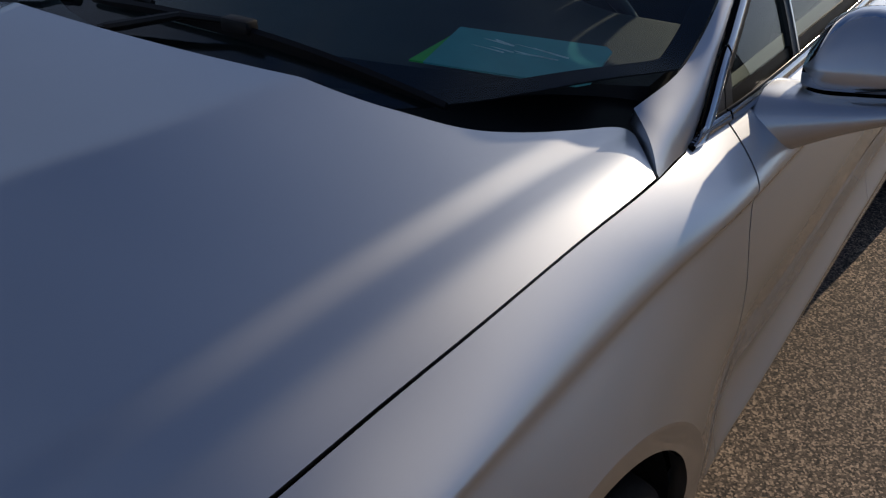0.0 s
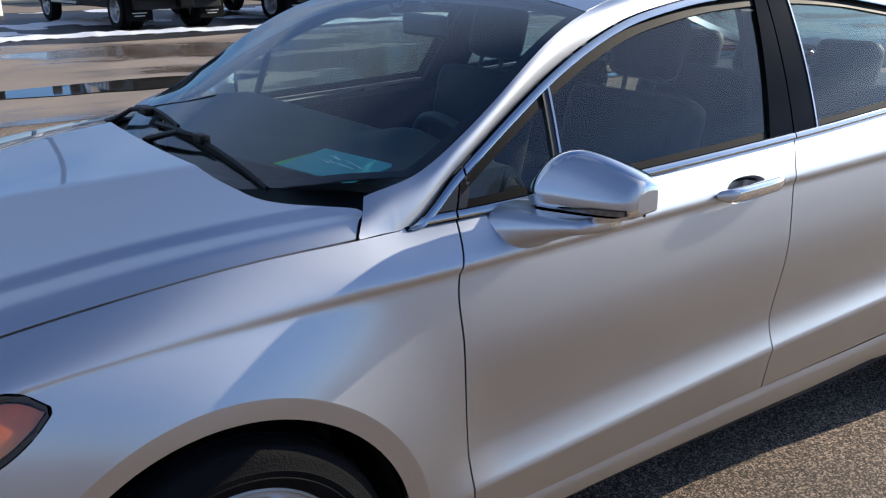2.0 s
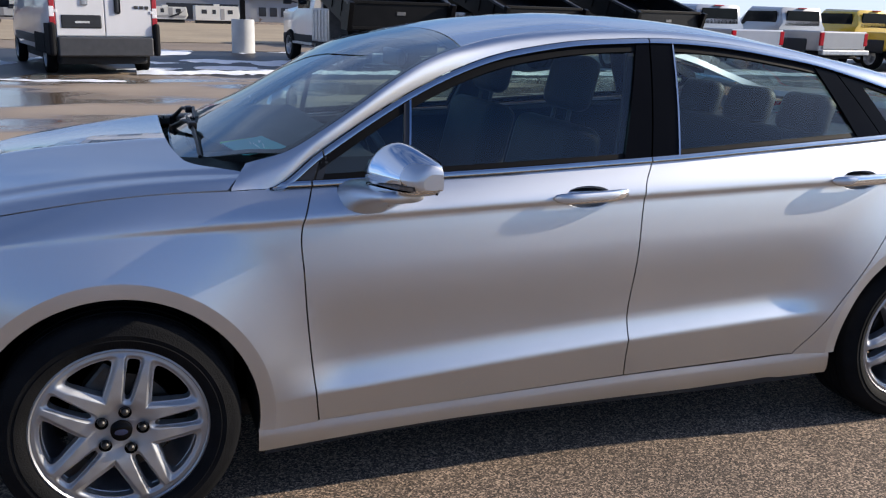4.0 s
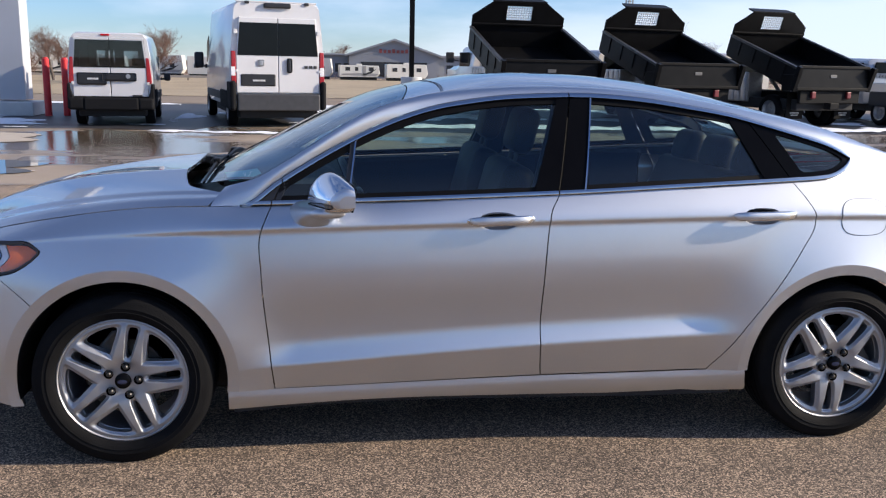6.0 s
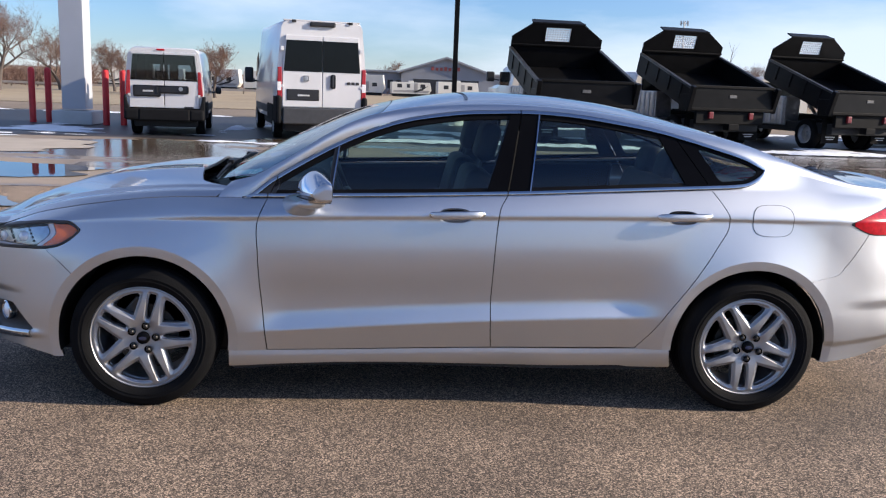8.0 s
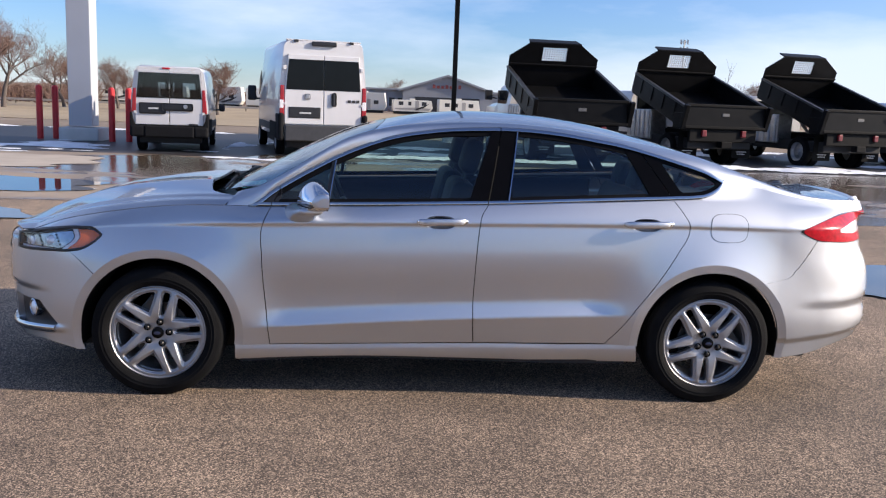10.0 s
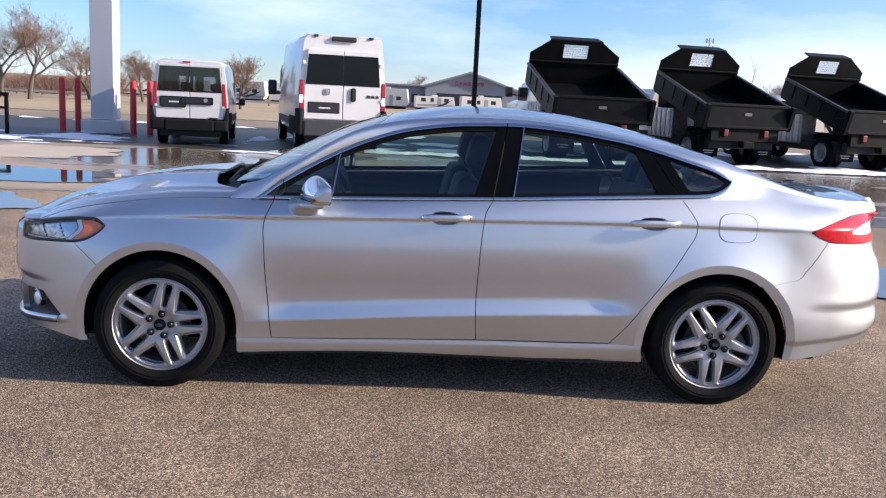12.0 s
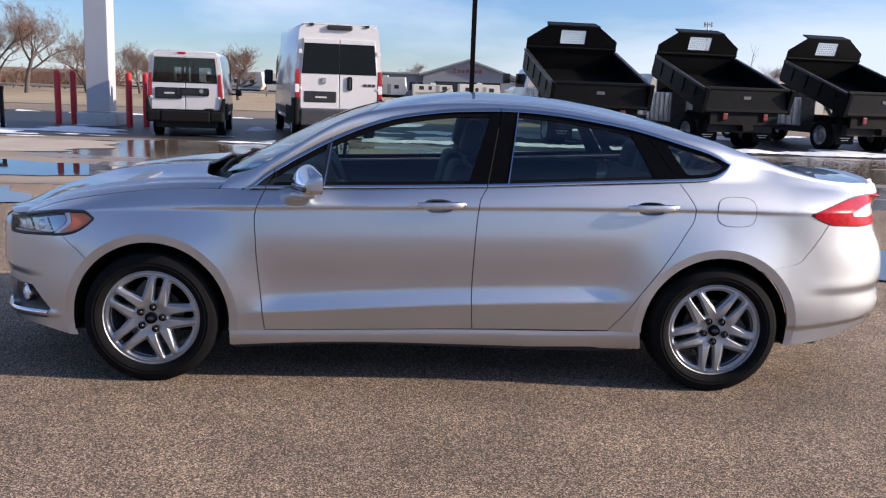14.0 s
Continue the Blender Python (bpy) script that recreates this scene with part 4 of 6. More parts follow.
def wiper(pivot, joint, start, end):
    """An arm from its pivot to the middle of a blade that lies along the foot of the glass."""
    bm = bmesh.new()
    a, j = on_glass(*pivot, .0), on_glass(*joint, .03)
    add_rod(bm, a - Vector((0, 0, .03)), a + Vector((0, 0, .02)), .017, .013, 14)
    add_rod(bm, a + Vector((0, 0, .014)), a.lerp(j, .6) + Vector((0, 0, .022)), .010, .007, 8)
    add_rod(bm, a.lerp(j, .6) + Vector((0, 0, .022)), j, .007, .006, 8)
    add_box(bm, tuple(j - Vector((.014, .03, .016))), tuple(j + Vector((.014, .03, .008))), .005)
    w = part("wiper_arm", bm, WIPER, car, smooth=True)
    bm = bmesh.new()
    n = 14
    pts = [on_glass(start[0] + (end[0] - start[0]) * k / n, start[1] + (end[1] - start[1]) * k / n, .010 + .012 * math.sin(math.pi * k / n)) for k in range(n + 1)]
    low = [on_glass(start[0] + (end[0] - start[0]) * k / n, start[1] + (end[1] - start[1]) * k / n, .004) for k in range(n + 1)]
    rings = []
    for p, q in zip(pts, low):
        d = Vector((.006, 0, 0))
        rings.append([bm.verts.new(c) for c in (p + d, p + Vector((0, 0, .006)), p - d, q - d * .5, q + d * .5)])
    for a, b in zip(rings, rings[1:]):
        for i in range(5):
            bm.faces.new((a[i], a[(i + 1) % 5], b[(i + 1) % 5], b[i]))
    bm.faces.new(rings[0])
    bm.faces.new(rings[-1][::-1])
    bmesh.ops.recalc_face_normals(bm, faces=bm.faces[:])
    part("wiper_blade", bm, WIPER, w, smooth=True)


wiper((.225, .16), (.278, -.12), (.285, .27), (.270, -.53))
wiper((.25, .62), (.30, .40), (.335, .64), (.30, .12))

# ---- door mirrors, handles ----
MIRGLASS = mat("mirror_glass", (0.8, 0.82, 0.84), 0.03, 1.0, 0.02, 5)


M_TOP = tab(0, .028, .05, .054, .16, .076, .33, .087, .5, .082, .7, .069, .85, .056, .93, .047, .97, .040, .99, .031, 1, .020)
M_DEPTH = tab(0, .048, .08, .060, .4, .066, .7, .064, .86, .060, .93, .055, .97, .048, .99, .039, 1, .027)
M_LOW = tab(0, 1.000, .5, 1.000, .85, 1.000, .95, 1.001, .985, 1.004, 1, 1.008)
for s in (-1, 1):
    rings, n = 26, 28
    vs, fs = [], []
    for i in range(rings + 1):
        o = math.sin(math.pi / 2 * i / rings)
        y, xc = .891 + .215 * o, .745 + .085 * o ** 1.3
        h, dx = float(M_TOP(o)), float(M_DEPTH(o))
        dr = max(dx, .048)
        zb_ = float(M_LOW(o))
        ring = []
        for k in range(n - 6):
            th = math.pi * .92 * k / (n - 7)
            u = -math.cos(th)
            ring.append((xc + .14 * dx + u * (1.12 * dx if u < 0 else .62 * dr - .14 * dx), s * y, 1.032 + h * (math.sin(th) ** 1.5 if u < 0 else 1 - .14 * u ** 2)))
        ring += [(xc + dr * .61, s * y, 1.02), (xc + dr * .60, s * y, zb_ + .002), (xc + dx * .2, s * y, zb_), (xc - dx * .5, s * y, zb_), (xc - dx * .84, s * y, zb_ + .003), (xc - dx * .96, s * y, 1.020)]
        vs += ring
    for i in range(rings):
        for j in range(n):
            k = (j + 1) % n
            fs.append((i * n + j, i * n + k, (i + 1) * n + k, (i + 1) * n + j))
    fs += [tuple(range(n)), tuple(range(rings * n, rings * n + n))[::-1]]
    if s > 0:
        fs = [f[::-1] for f in fs]
    body = link_mesh("door_mirror", vs, fs, PAINT, car, "silver mirror housing")
    body.data.set_sharp_from_angle(angle=radians(50))
    # lower cover, a shallow tray under the housing
    vs, fs = [], []
    for i in range(rings + 1):
        o = i / rings
        y, xc = .900 + .192 * o, .745 + .085 * o ** 1.3
        dx = float(M_DEPTH(o))
        zt, zl = float(M_LOW(o)) - .0015, float(M_LOW(o)) - .036 * (1 - .8 * o ** 2.2)
        for k in range(12):
            th = math.pi * k / 11
            vs.append((xc - dx * (.93 * math.cos(th) if math.cos(th) > 0 else .55 * math.cos(th)), s * y, zt + (zl - zt) * math.sin(th) ** .6))
    for i in range(rings):
        for j in range(12):
            k = (j + 1) % 12
            fs.append((i * 12 + k, i * 12 + j, (i + 1) * 12 + j, (i + 1) * 12 + k))
    fs += [tuple(range(12))[::-1], tuple(range(rings * 12, rings * 12 + 12))]
    if s > 0:
        fs = [f[::-1] for f in fs]
    link_mesh("lower_cover", vs, fs, PAINT, body).data.set_sharp_from_angle(angle=radians(50))

    # indicator strip in the lower front edge
    def STRIP(o, v, s=s):
        xc, dx, zb_ = .745 + .085 * np.clip(o, 0, 1) ** 1.3, M_DEPTH(o), M_LOW(o)
        return xc - dx * (.86 + .10 * np.sin(v * 1.6)) - .001, .891 + .215 * o, zb_ + (1.020 - zb_) * v
    patch("indicator_lens", np.linspace(.40, .955, 40), np.linspace(.30, .80, 9), [lambda o, v: .30 + 1.6 * (o - .40) - v], STRIP, SMOKED, body, "smoked clear indicator lens", depth=.002, sides=(s,), lift=.0015, core=(.83, .98, 1.02))
    patch("indicator_rim", np.linspace(.37, .97, 40), np.linspace(.22, .90, 11), [lambda o, v: .36 + 1.7 * (o - .40) - v], STRIP, BLACK, body, depth=.001, sides=(s,), lift=.0006, core=(.83, .98, 1.02))
    def BACK(o, v):
        """The open rear of the housing."""
        z0, z1 = M_LOW(o) + .004, 1.032 + .88 * M_TOP(o)
        return .745 + .085 * np.clip(o, 0, 1) ** 1.3 + np.maximum(M_DEPTH(o), .048) * .62 - .003 * np.abs(2 * v - 1) ** 4, .891 + .215 * o, z0 + (z1 - z0) * v
    rear = (.6, .98, 1.03)
    patch("mirror_rim", np.linspace(.03, .90, 40), np.linspace(-.16, .99, 16), [], BACK, GLOSSBLACK, body, "black rim round the mirror glass", depth=.018, sides=(s,), lift=.005, core=rear)
    patch("mirror_glass", np.linspace(.09, .88, 36), np.linspace(.06, .83, 14), [], BACK, MIRGLASS, body, depth=.002, sides=(s,), lift=.0065, core=rear)
    # foot: a tapering arm from the door to the housing
    vs, fs = [], []
    m, n = 12, 20
    for i in range(m + 1):
        t = i / m
        c = np.array((.697 + .070 * t ** 1.2, s * (.846 + .200 * t), .936 + .045 * t ** .75))
        rx, rz = .088 - .030 * t ** .7, .046 * (1 - t) ** 1.5 + .017
        for j in range(n):
            a = 2 * math.pi * j / n
            ca, sa = math.cos(a), math.sin(a)
            vs.append(c + np.array((np.sign(ca) * abs(ca) ** .8 * rx, -s * .25 * rz * sa, np.sign(sa) * abs(sa) ** .8 * rz)))
    for i in range(m):
        for j in range(n):
            k = (j + 1) % n
            fs.append((i * n + j, i * n + k, (i + 1) * n + k, (i + 1) * n + j))
    fs += [tuple(range(n))[::-1], tuple(range(m * n, m * n + n))]
    link_mesh("mirror_foot", vs, fs, PAINT, body)


def door_handle(x0, x1, z0, z1, s):
    """A pull handle bowed out from the door over a recess."""
    vs, fs = [], []
    m, n = 30, 16
    for i in range(m + 1):
        t = i / m
        x = x0 + (x1 - x0) * t
        z = z0 + (z1 - z0) * t
        e = (1 - abs(2 * t - 1) ** 7) ** .5
        out = W(x, z) + .005 + .026 * (1 - abs(2 * t - 1) ** 4.5)
        h, d = .003 + .0155 * e, .003 + .0100 * e
        for j in range(n):
            a = 2 * math.pi * j / n
            ca, sa = math.cos(a), math.sin(a)
            vs.append((x, s * (float(out) + d * np.sign(ca) * abs(ca) ** .7 - .004), z + h * np.sign(sa) * abs(sa) ** .8))
    for i in range(m):
        for j in range(n):
            k = (j + 1) % n
            fs.append((i * n + j, i * n + k, (i + 1) * n + k, (i + 1) * n + j))
    if s > 0:
        fs = [f[::-1] for f in fs]
    xm, zm = (x0 + x1) / 2, (z0 + z1) / 2
    h = link_mesh("door_handle", vs, fs, PAINT, car, "silver door pull handle")
    g = FRONT_GRIP if xm < 2 else REAR_GRIP
    patch("handle_recess", XS(xm - .12, xm + .12, .005), XS(zm - .06, zm + .06, .004), [lambda x, z: dish(x, z, *g)],
          lambda x, z: (x, W(x, z) - .052 * ss(1.5 * dish(x, z, *g)), z), PAINT, h, depth=.003, sides=(s,))
    # upper half of the recess coloured dark to stand for its shade
    patch("handle_shade_patch", XS(xm - .08, xm + .08, .005), XS(zm - .01, zm + .045, .003), [lambda x, z: dish(x, z, *g) - .30, lambda x, z: z - zm - .004],
          lambda x, z: (x, W(x, z) - .052 * ss(1.5 * dish(x, z, *g)) + .002, z), DARK, h, "dark patch painted for the shade behind the handle", depth=0, sides=(s,))


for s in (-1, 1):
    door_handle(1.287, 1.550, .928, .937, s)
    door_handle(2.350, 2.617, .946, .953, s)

# ---- lamps ----
AMB = tab(.70, -.47, .735, -.446, .775, -.395, .796, -.381, .815, -.386, .833, -.394, .86, -.405)
for s in (-1, 1):
    hl = head_lamps[0 if s < 0 else 1]
    both = [s]
    inner = (lambda q, z: HL_TOP(xq(q, z)) - .012 - z, lambda q, z: z - HL_BOT(xq(q, z)) - .010, lambda q, z: xq(q, z) + .728)
    qs, zs = np.linspace(.45, 1.8, 90), XS(.70, .86, .005)
    patch("amber_marker", qs, zs, [*inner, lambda q, z: xq(q, z) - AMB(z)], WRAP_F, AMBER, hl, "amber side marker", depth=.008, sides=both, lift=-.004)
    patch("lamp_chevron", qs, zs, [*inner, lambda q, z: AMB(z) - .006 - xq(q, z), lambda q, z: xq(q, z) - AMB(z) + .030], WRAP_F, WHITELENS, hl, depth=.008, sides=both, lift=-.008)
    patch("lamp_bowl", qs, zs, [*inner, lambda q, z: AMB(z) - .040 - xq(q, z), lambda q, z: z - .735], WRAP_F, LAMPGREY, hl, depth=.008, sides=both, lift=-.016)
    patch("lamp_strip", qs, zs, [*inner, lambda q, z: AMB(z) - .040 - xq(q, z), lambda q, z: .732 - z], WRAP_F, WHITELENS, hl, depth=.006, sides=both, lift=-.010)
    patch("lamp_brow", qs, zs, [*inner, lambda q, z: AMB(z) - .040 - xq(q, z), lambda q, z: z - HL_TOP(xq(q, z)) + .020], WRAP_F, STEEL, hl, depth=.006, sides=both, lift=-.011)
    for xs_ in (-.605, -.50):
        patch("lamp_divider", qs, zs, [*inner, lambda q, z: .003 - np.abs(xq(q, z) - xs_ + .45 * (z - .76)), lambda q, z: z - .735], WRAP_F, STEEL, hl, depth=.006, sides=both, lift=-.010)
    for k, (x, z, r) in enumerate(((-.66, .755, .034), (-.56, .765, .030))):
        y = float(W(x, z))
        turned("lamp_projector", [(.0001, -.03), (r * .6, -.025), (r * .95, -.008), (r, 0), (r * 1.12, -.004), (r * 1.15, .02)], REFLECTOR, hl,
               pose(x + .02, s * (y - .03), z, 0, 0, (-40 if s < 0 else 220)), seg=24)
    # fog lamp with ring
    x, z = -.665, .405
    y = float(W(x, z))
    f = turned("fog_lamp", [(.0001, -.018), (.022, -.015), (.036, -.004), (.038, .03)], REFLECTOR, car, pose(x + .01, s * (y - .022), z, 0, 0, (-48 if s < 0 else 228)), "round fog lamp", seg=28)
    turned("lamp_ring", [(.038, -.004), (.041, -.012), (.046, -.009), (.047, .02)], CHROME, f, pose(0, 0, 0), seg=32)
    # white part of the tail lamp
    tl = tail_lamps[0 if s < 0 else 1]
    patch("reversing_lens", np.linspace(.42, 1.2, 50), XS(.88, 1.02, .006),
          [lambda q, z: np.minimum(.027, .17 * (xr(q, z) - 3.50)) - np.abs(z - (.937 + .06 * (xr(q, z) - 3.6))), lambda q, z: TL_TOP(xr(q, z)) - .028 - z, lambda q, z: xr(q, z) - 3.55], WRAP_R, WHITELENS, tl, "clear reversing lens",
          side=-1, depth=.006, sides=both, lift=.006)
    patch("lamp_rim", np.linspace(.42, 1.6, 70), XS(.85, 1.03, .004),
          [lambda q, z: TL_TOP(xr(q, z)) + .004 - z, lambda q, z: z - TL_BOT(xr(q, z)) + .005, lambda q, z: xr(q, z) - 3.302], WRAP_R, BLACK, tl, side=-1, depth=.004, sides=both, lift=.0015)
    patch("lamp_rim", np.linspace(.45, 1.75, 70), XS(.69, .86, .004),
          [lambda q, z: HL_TOP(xq(q, z)) - z, lambda q, z: z - HL_BOT(xq(q, z)), lambda q, z: xq(q, z) + .745,
           lambda q, z: -np.minimum(np.minimum(HL_TOP(xq(q, z)) - .008 - z, z - HL_BOT(xq(q, z)) - .008), xq(q, z) + .73)], WRAP_F, BLACK, hl, depth=.03, sides=both, lift=.005)
patch("chin_blade", np.linspace(.0001, 1.30, 60), XS(.26, .34, .004),
      [lambda q, z: .014 - np.abs(z - CHIN(xq(q, z))), lambda q, z: -.455 - xq(q, z)], WRAP_F, CHROME, car, "bright lower bumper blade", depth=.02, lift=.010)
tailpipe = lambda s: turned("exhaust_tip", [(.034, 0), (.040, 0), (.040, .12), (.034, .12)], CHROME, car, pose(3.80, s * .50, .335, 0, 0, 90), seg=24)
tailpipe(-1), tailpipe(1)

# ---- cabin ----
def seat(x, y, rear=False):
    w = .25
    bm = bmesh.new()
    add_box(bm, (x - .10, y - w, .38), (x + .42, y + w, .56), .05, seg=3)
    s = part("front_seat" if not rear else "rear_seat", bm, CABIN, car, smooth=True)
    lean = pose(x + .40, y, .52, 0, 14, 0)
    part("backrest", box((-.07, -w, 0), (.07, w, .60), .05, seg=3), CABIN, s, smooth=True, at=lean)
    part("headrest", box((-.045, -.13, .64), (.055, .13, .84), .045, seg=3), CABIN, s, smooth=True, at=lean)
    bm = bmesh.new()
    add_rod(bm, (0, -.06, .58), (0, -.06, .68), .008)
    add_rod(bm, (0, .06, .58), (0, .06, .68), .008)
    part("headrest_post", bm, BLACK, s, at=lean)


seat(1.02, -.37), seat(1.02, .37)
rb = part("rear_bench", box((1.95, -.62, .40), (2.50, .62, .58), .05, seg=3), CABIN, car, smooth=True)
part("bench_back", box((-.07, -.60, 0), (.07, .60, .56), .05, seg=3), CABIN, rb, smooth=True, at=pose(2.47, 0, .52, 0, 22, 0))
for y in (-.36, 0, .36):
    part("headrest", box((-.05, -.13, 0), (.05, .13, .17), .045, seg=3), CABIN, rb, smooth=True, at=pose(2.66, y, 1.03, 0, 18, 0))
part("parcel_shelf", box((2.68, -.60, .99), (3.22, .60, 1.02), .008), CABIN2, car)
patch("dashboard", XS(.30, .92, .02), np.linspace(-.74, .74, 60), [lambda x, y: x - (.30 + .20 * (np.abs(y) / .8) ** 2), lambda x, y: .90 - x],
      lambda x, y: (x, y, 1.034 + .012 * ss((x - .4) / .25) - .24 * ss((x - .74) / .16) ** 2 + .035 * ss(1 - np.hypot((x - .72) / .16, (y + .37) / .2))), CABIN2, car, "dark dashboard top", depth=.10, sides=(1,))
sw = turned("steering_wheel", [(.185 + .014 * math.cos(a * math.pi / 5), .014 * math.sin(a * math.pi / 5)) for a in range(10)], BLACK, car, pose(.90, -.37, .93, 0, 0, 90) @ pose(0, 0, 0, -24), seg=48, closed=True)
bm = box((-.17, -.012, -.03), (.17, .012, .03), .01)
add_box(bm, (-.06, -.03, -.08), (.06, .015, .05), .02)
part("wheel_spokes", bm, BLACK, sw, smooth=True)
CARD = mat("teal_card", (0.10, 0.42, 0.42), 0.4, 0, 0.1, 20)
CARDGREEN = mat("card_green_edge", (0.08, 0.55, 0.05), 0.4, 0, 0.1, 20)
CARDWHITE = mat("card_print", (0.75, 0.85, 0.82), 0.5, 0, 0.1, 20)
part("rear_view_mirror", box((1.02, -.11, 1.27), (1.05, .11, 1.335), .012), BLACK, car)
for s in (-1, 1):
    patch("door_card", XS(.62, 2.55, .05), XS(.30, 1.04, .05), [lambda x, z: ZLOW(np.clip(x, .5, 2.6)) - .004 - z, arch(1, .03)],
          lambda x, z: (x, W(x, z) - .085 - .03 * ss((.95 - z) / .1), z), CABIN, car, depth=.03, side=1, sides=(s,))
    patch("inner_pillar", XS(1.55, 1.80, .03), XS(1.0, 1.40, .03), [lambda x, z: x - f_end(z), lambda x, z: r_start(z) - x], lambda x, z: (x, W(x, z) - .05, z), CABIN2, car, depth=.02, sides=(s,))
patch("headliner", XS(1.1, 2.62, .04), np.linspace(-.6, .6, 30), [lambda x, y: WE(x) - .02 - np.abs(y)], lambda x, y: (x, y, top(x, y) - .03), HEADLINER, car, depth=.01, sides=(1,), side=1)

# teal dealer card lying on the dashboard behind the windscreen
card = thing("dashboard_card", pose(.429, -.541, 1.055, 0, -8, 9.5), "teal card with green edge lying on the dashboard", "card")
sheet_outline = [(-.066, .118), (-.066, -.118), (-.052, -.135), (.052, -.135), (.066, -.122), (.066, .118)]
part("sheet", prism(sheet_outline, 0, .003, "z"), CARD, card)
part("green_edge", prism([(-.066, .1185), (.03, .1185), (-.066, .142)], 0, .003, "z"), CARDGREEN, card)
rnd = random.Random(4)
for k in range(9):
    y0, x0 = rnd.uniform(-.09, .03), .012 + rnd.uniform(-.018, .018)
    part("print_bar", prism([(x0, y0), (x0 + .004, y0), (x0 + .012 + rnd.uniform(-.012, .01), y0 + rnd.uniform(.03, .07)), (x0 + .008, y0 + .03)], .003, .0036, "z"), CARDWHITE, card)


# ---- ground ----
def ground_z(y):
    """The lot is level; beyond it the field falls to a lower road."""
    return -1.8 * ss((np.asarray(y, float) - 34) / 60)


def fbm(x, y, s=1.0, o=4, seed=0.0):
    return noise.fractal(Vector((x * s + seed, y * s - seed, seed)), 1.0, 2.0, o)


fbm_a = np.vectorize(fbm, excluded=("s", "o", "seed"))


def lot_material():
    m = mat("asphalt", (0.238, 0.180, 0.130), 0.88, 0, 0.22, 0.55, 1.0, 95, fleck=0)
    n, l = m.node_tree.nodes, m.node_tree.links
    b = n["Principled BSDF"]
    tc = n.new("ShaderNodeTexCoord")
    # stones in the binder
    vo = n.new("ShaderNodeTexVoronoi")
    vo.inputs["Scale"].default_value = 190
    l.new(tc.outputs["Object"], vo.inputs["Vector"])
    vo.inputs["Randomness"].default_value = 1.0
    ramp = n.new("ShaderNodeValToRGB")
    ramp.color_ramp.elements[0].color = (0.12, 0.12, 0.12, 1)
    mid = ramp.color_ramp.elements.new(0.62)
    mid.color = (0.80, 0.78, 0.76, 1)
    ramp.color_ramp.elements[-1].color = (2.8, 2.74, 2.65, 1)
    sep = n.new("ShaderNodeSeparateColor")
    l.new(vo.outputs["Color"], sep.inputs["Color"])
    l.new(sep.outputs["Red"], ramp.inputs["Fac"])
    old = b.inputs["Base Color"].links[0].from_socket
    mul = n.new("ShaderNodeMix")
    mul.data_type, mul.blend_type = "RGBA", "MULTIPLY"
    mul.inputs["Factor"].default_value = 1.0
    l.new(old, mul.inputs["A"])
    l.new(ramp.outputs["Color"], mul.inputs["B"])
    # long damp streaks and old stains
    mp = n.new("ShaderNodeMapping")
    mp.inputs["Scale"].default_value = (0.06, 0.5, 1)
    l.new(tc.outputs["Object"], mp.inputs["Vector"])
    st = n.new("ShaderNodeTexNoise")
    st.inputs["Scale"].default_value = 1.0
    st.inputs["Detail"].default_value = 5
    l.new(mp.outputs["Vector"], st.inputs["Vector"])
    sr = n.new("ShaderNodeMapRange")
    sr.inputs["From Min"].default_value, sr.inputs["From Max"].default_value = 0.42, 0.66
    sr.inputs["To Min"].default_value, sr.inputs["To Max"].default_value = 1.08, 0.68
    l.new(st.outputs["Fac"], sr.inputs["Value"])
    mul2 = n.new("ShaderNodeMix")
    mul2.data_type, mul2.blend_type = "RGBA", "MULTIPLY"
    mul2.inputs["Factor"].default_value = 1
    l.new(mul.outputs["Result"], mul2.inputs["A"])
    l.new(sr.outputs["Result"], mul2.inputs["B"])
    # patchy wear, a hand to a stride across
    pn = n.new("ShaderNodeTexNoise")
    pn.inputs["Scale"].default_value = 2.6
    pn.inputs["Detail"].default_value = 7
    pn.inputs["Roughness"].default_value = 0.66
    pn.inputs["Distortion"].default_value = 0.6
    l.new(tc.outputs["Object"], pn.inputs["Vector"])
    pr = n.new("ShaderNodeMapRange")
    pr.inputs["From Min"].default_value, pr.inputs["From Max"].default_value = 0.32, 0.68
    pr.inputs["To Min"].default_value, pr.inputs["To Max"].default_value = 0.80, 1.20
    l.new(pn.outputs["Fac"], pr.inputs["Value"])
    mul3 = n.new("ShaderNodeMix")
    mul3.data_type, mul3.blend_type = "RGBA", "MULTIPLY"
    mul3.inputs["Factor"].default_value = 1
    l.new(mul2.outputs["Result"], mul3.inputs["A"])
    l.new(pr.outputs["Result"], mul3.inputs["B"])
    l.new(mul3.outputs["Result"], b.inputs["Base Color"])
    bp = b.inputs["Normal"].links[0].from_node
    l.new(sep.outputs["Red"], bp.inputs["Height"])
    bp.inputs["Distance"].default_value = 0.005
    return m


ASPHALT = lot_material()
# wet tone, darkened further to hold the shade among the trucks
WETSHADE = mat("wet_shaded_asphalt", (0.030, 0.029, 0.032), 0.5, 0, 0.55, 0.7, 0.3, 14, spec=0.22)


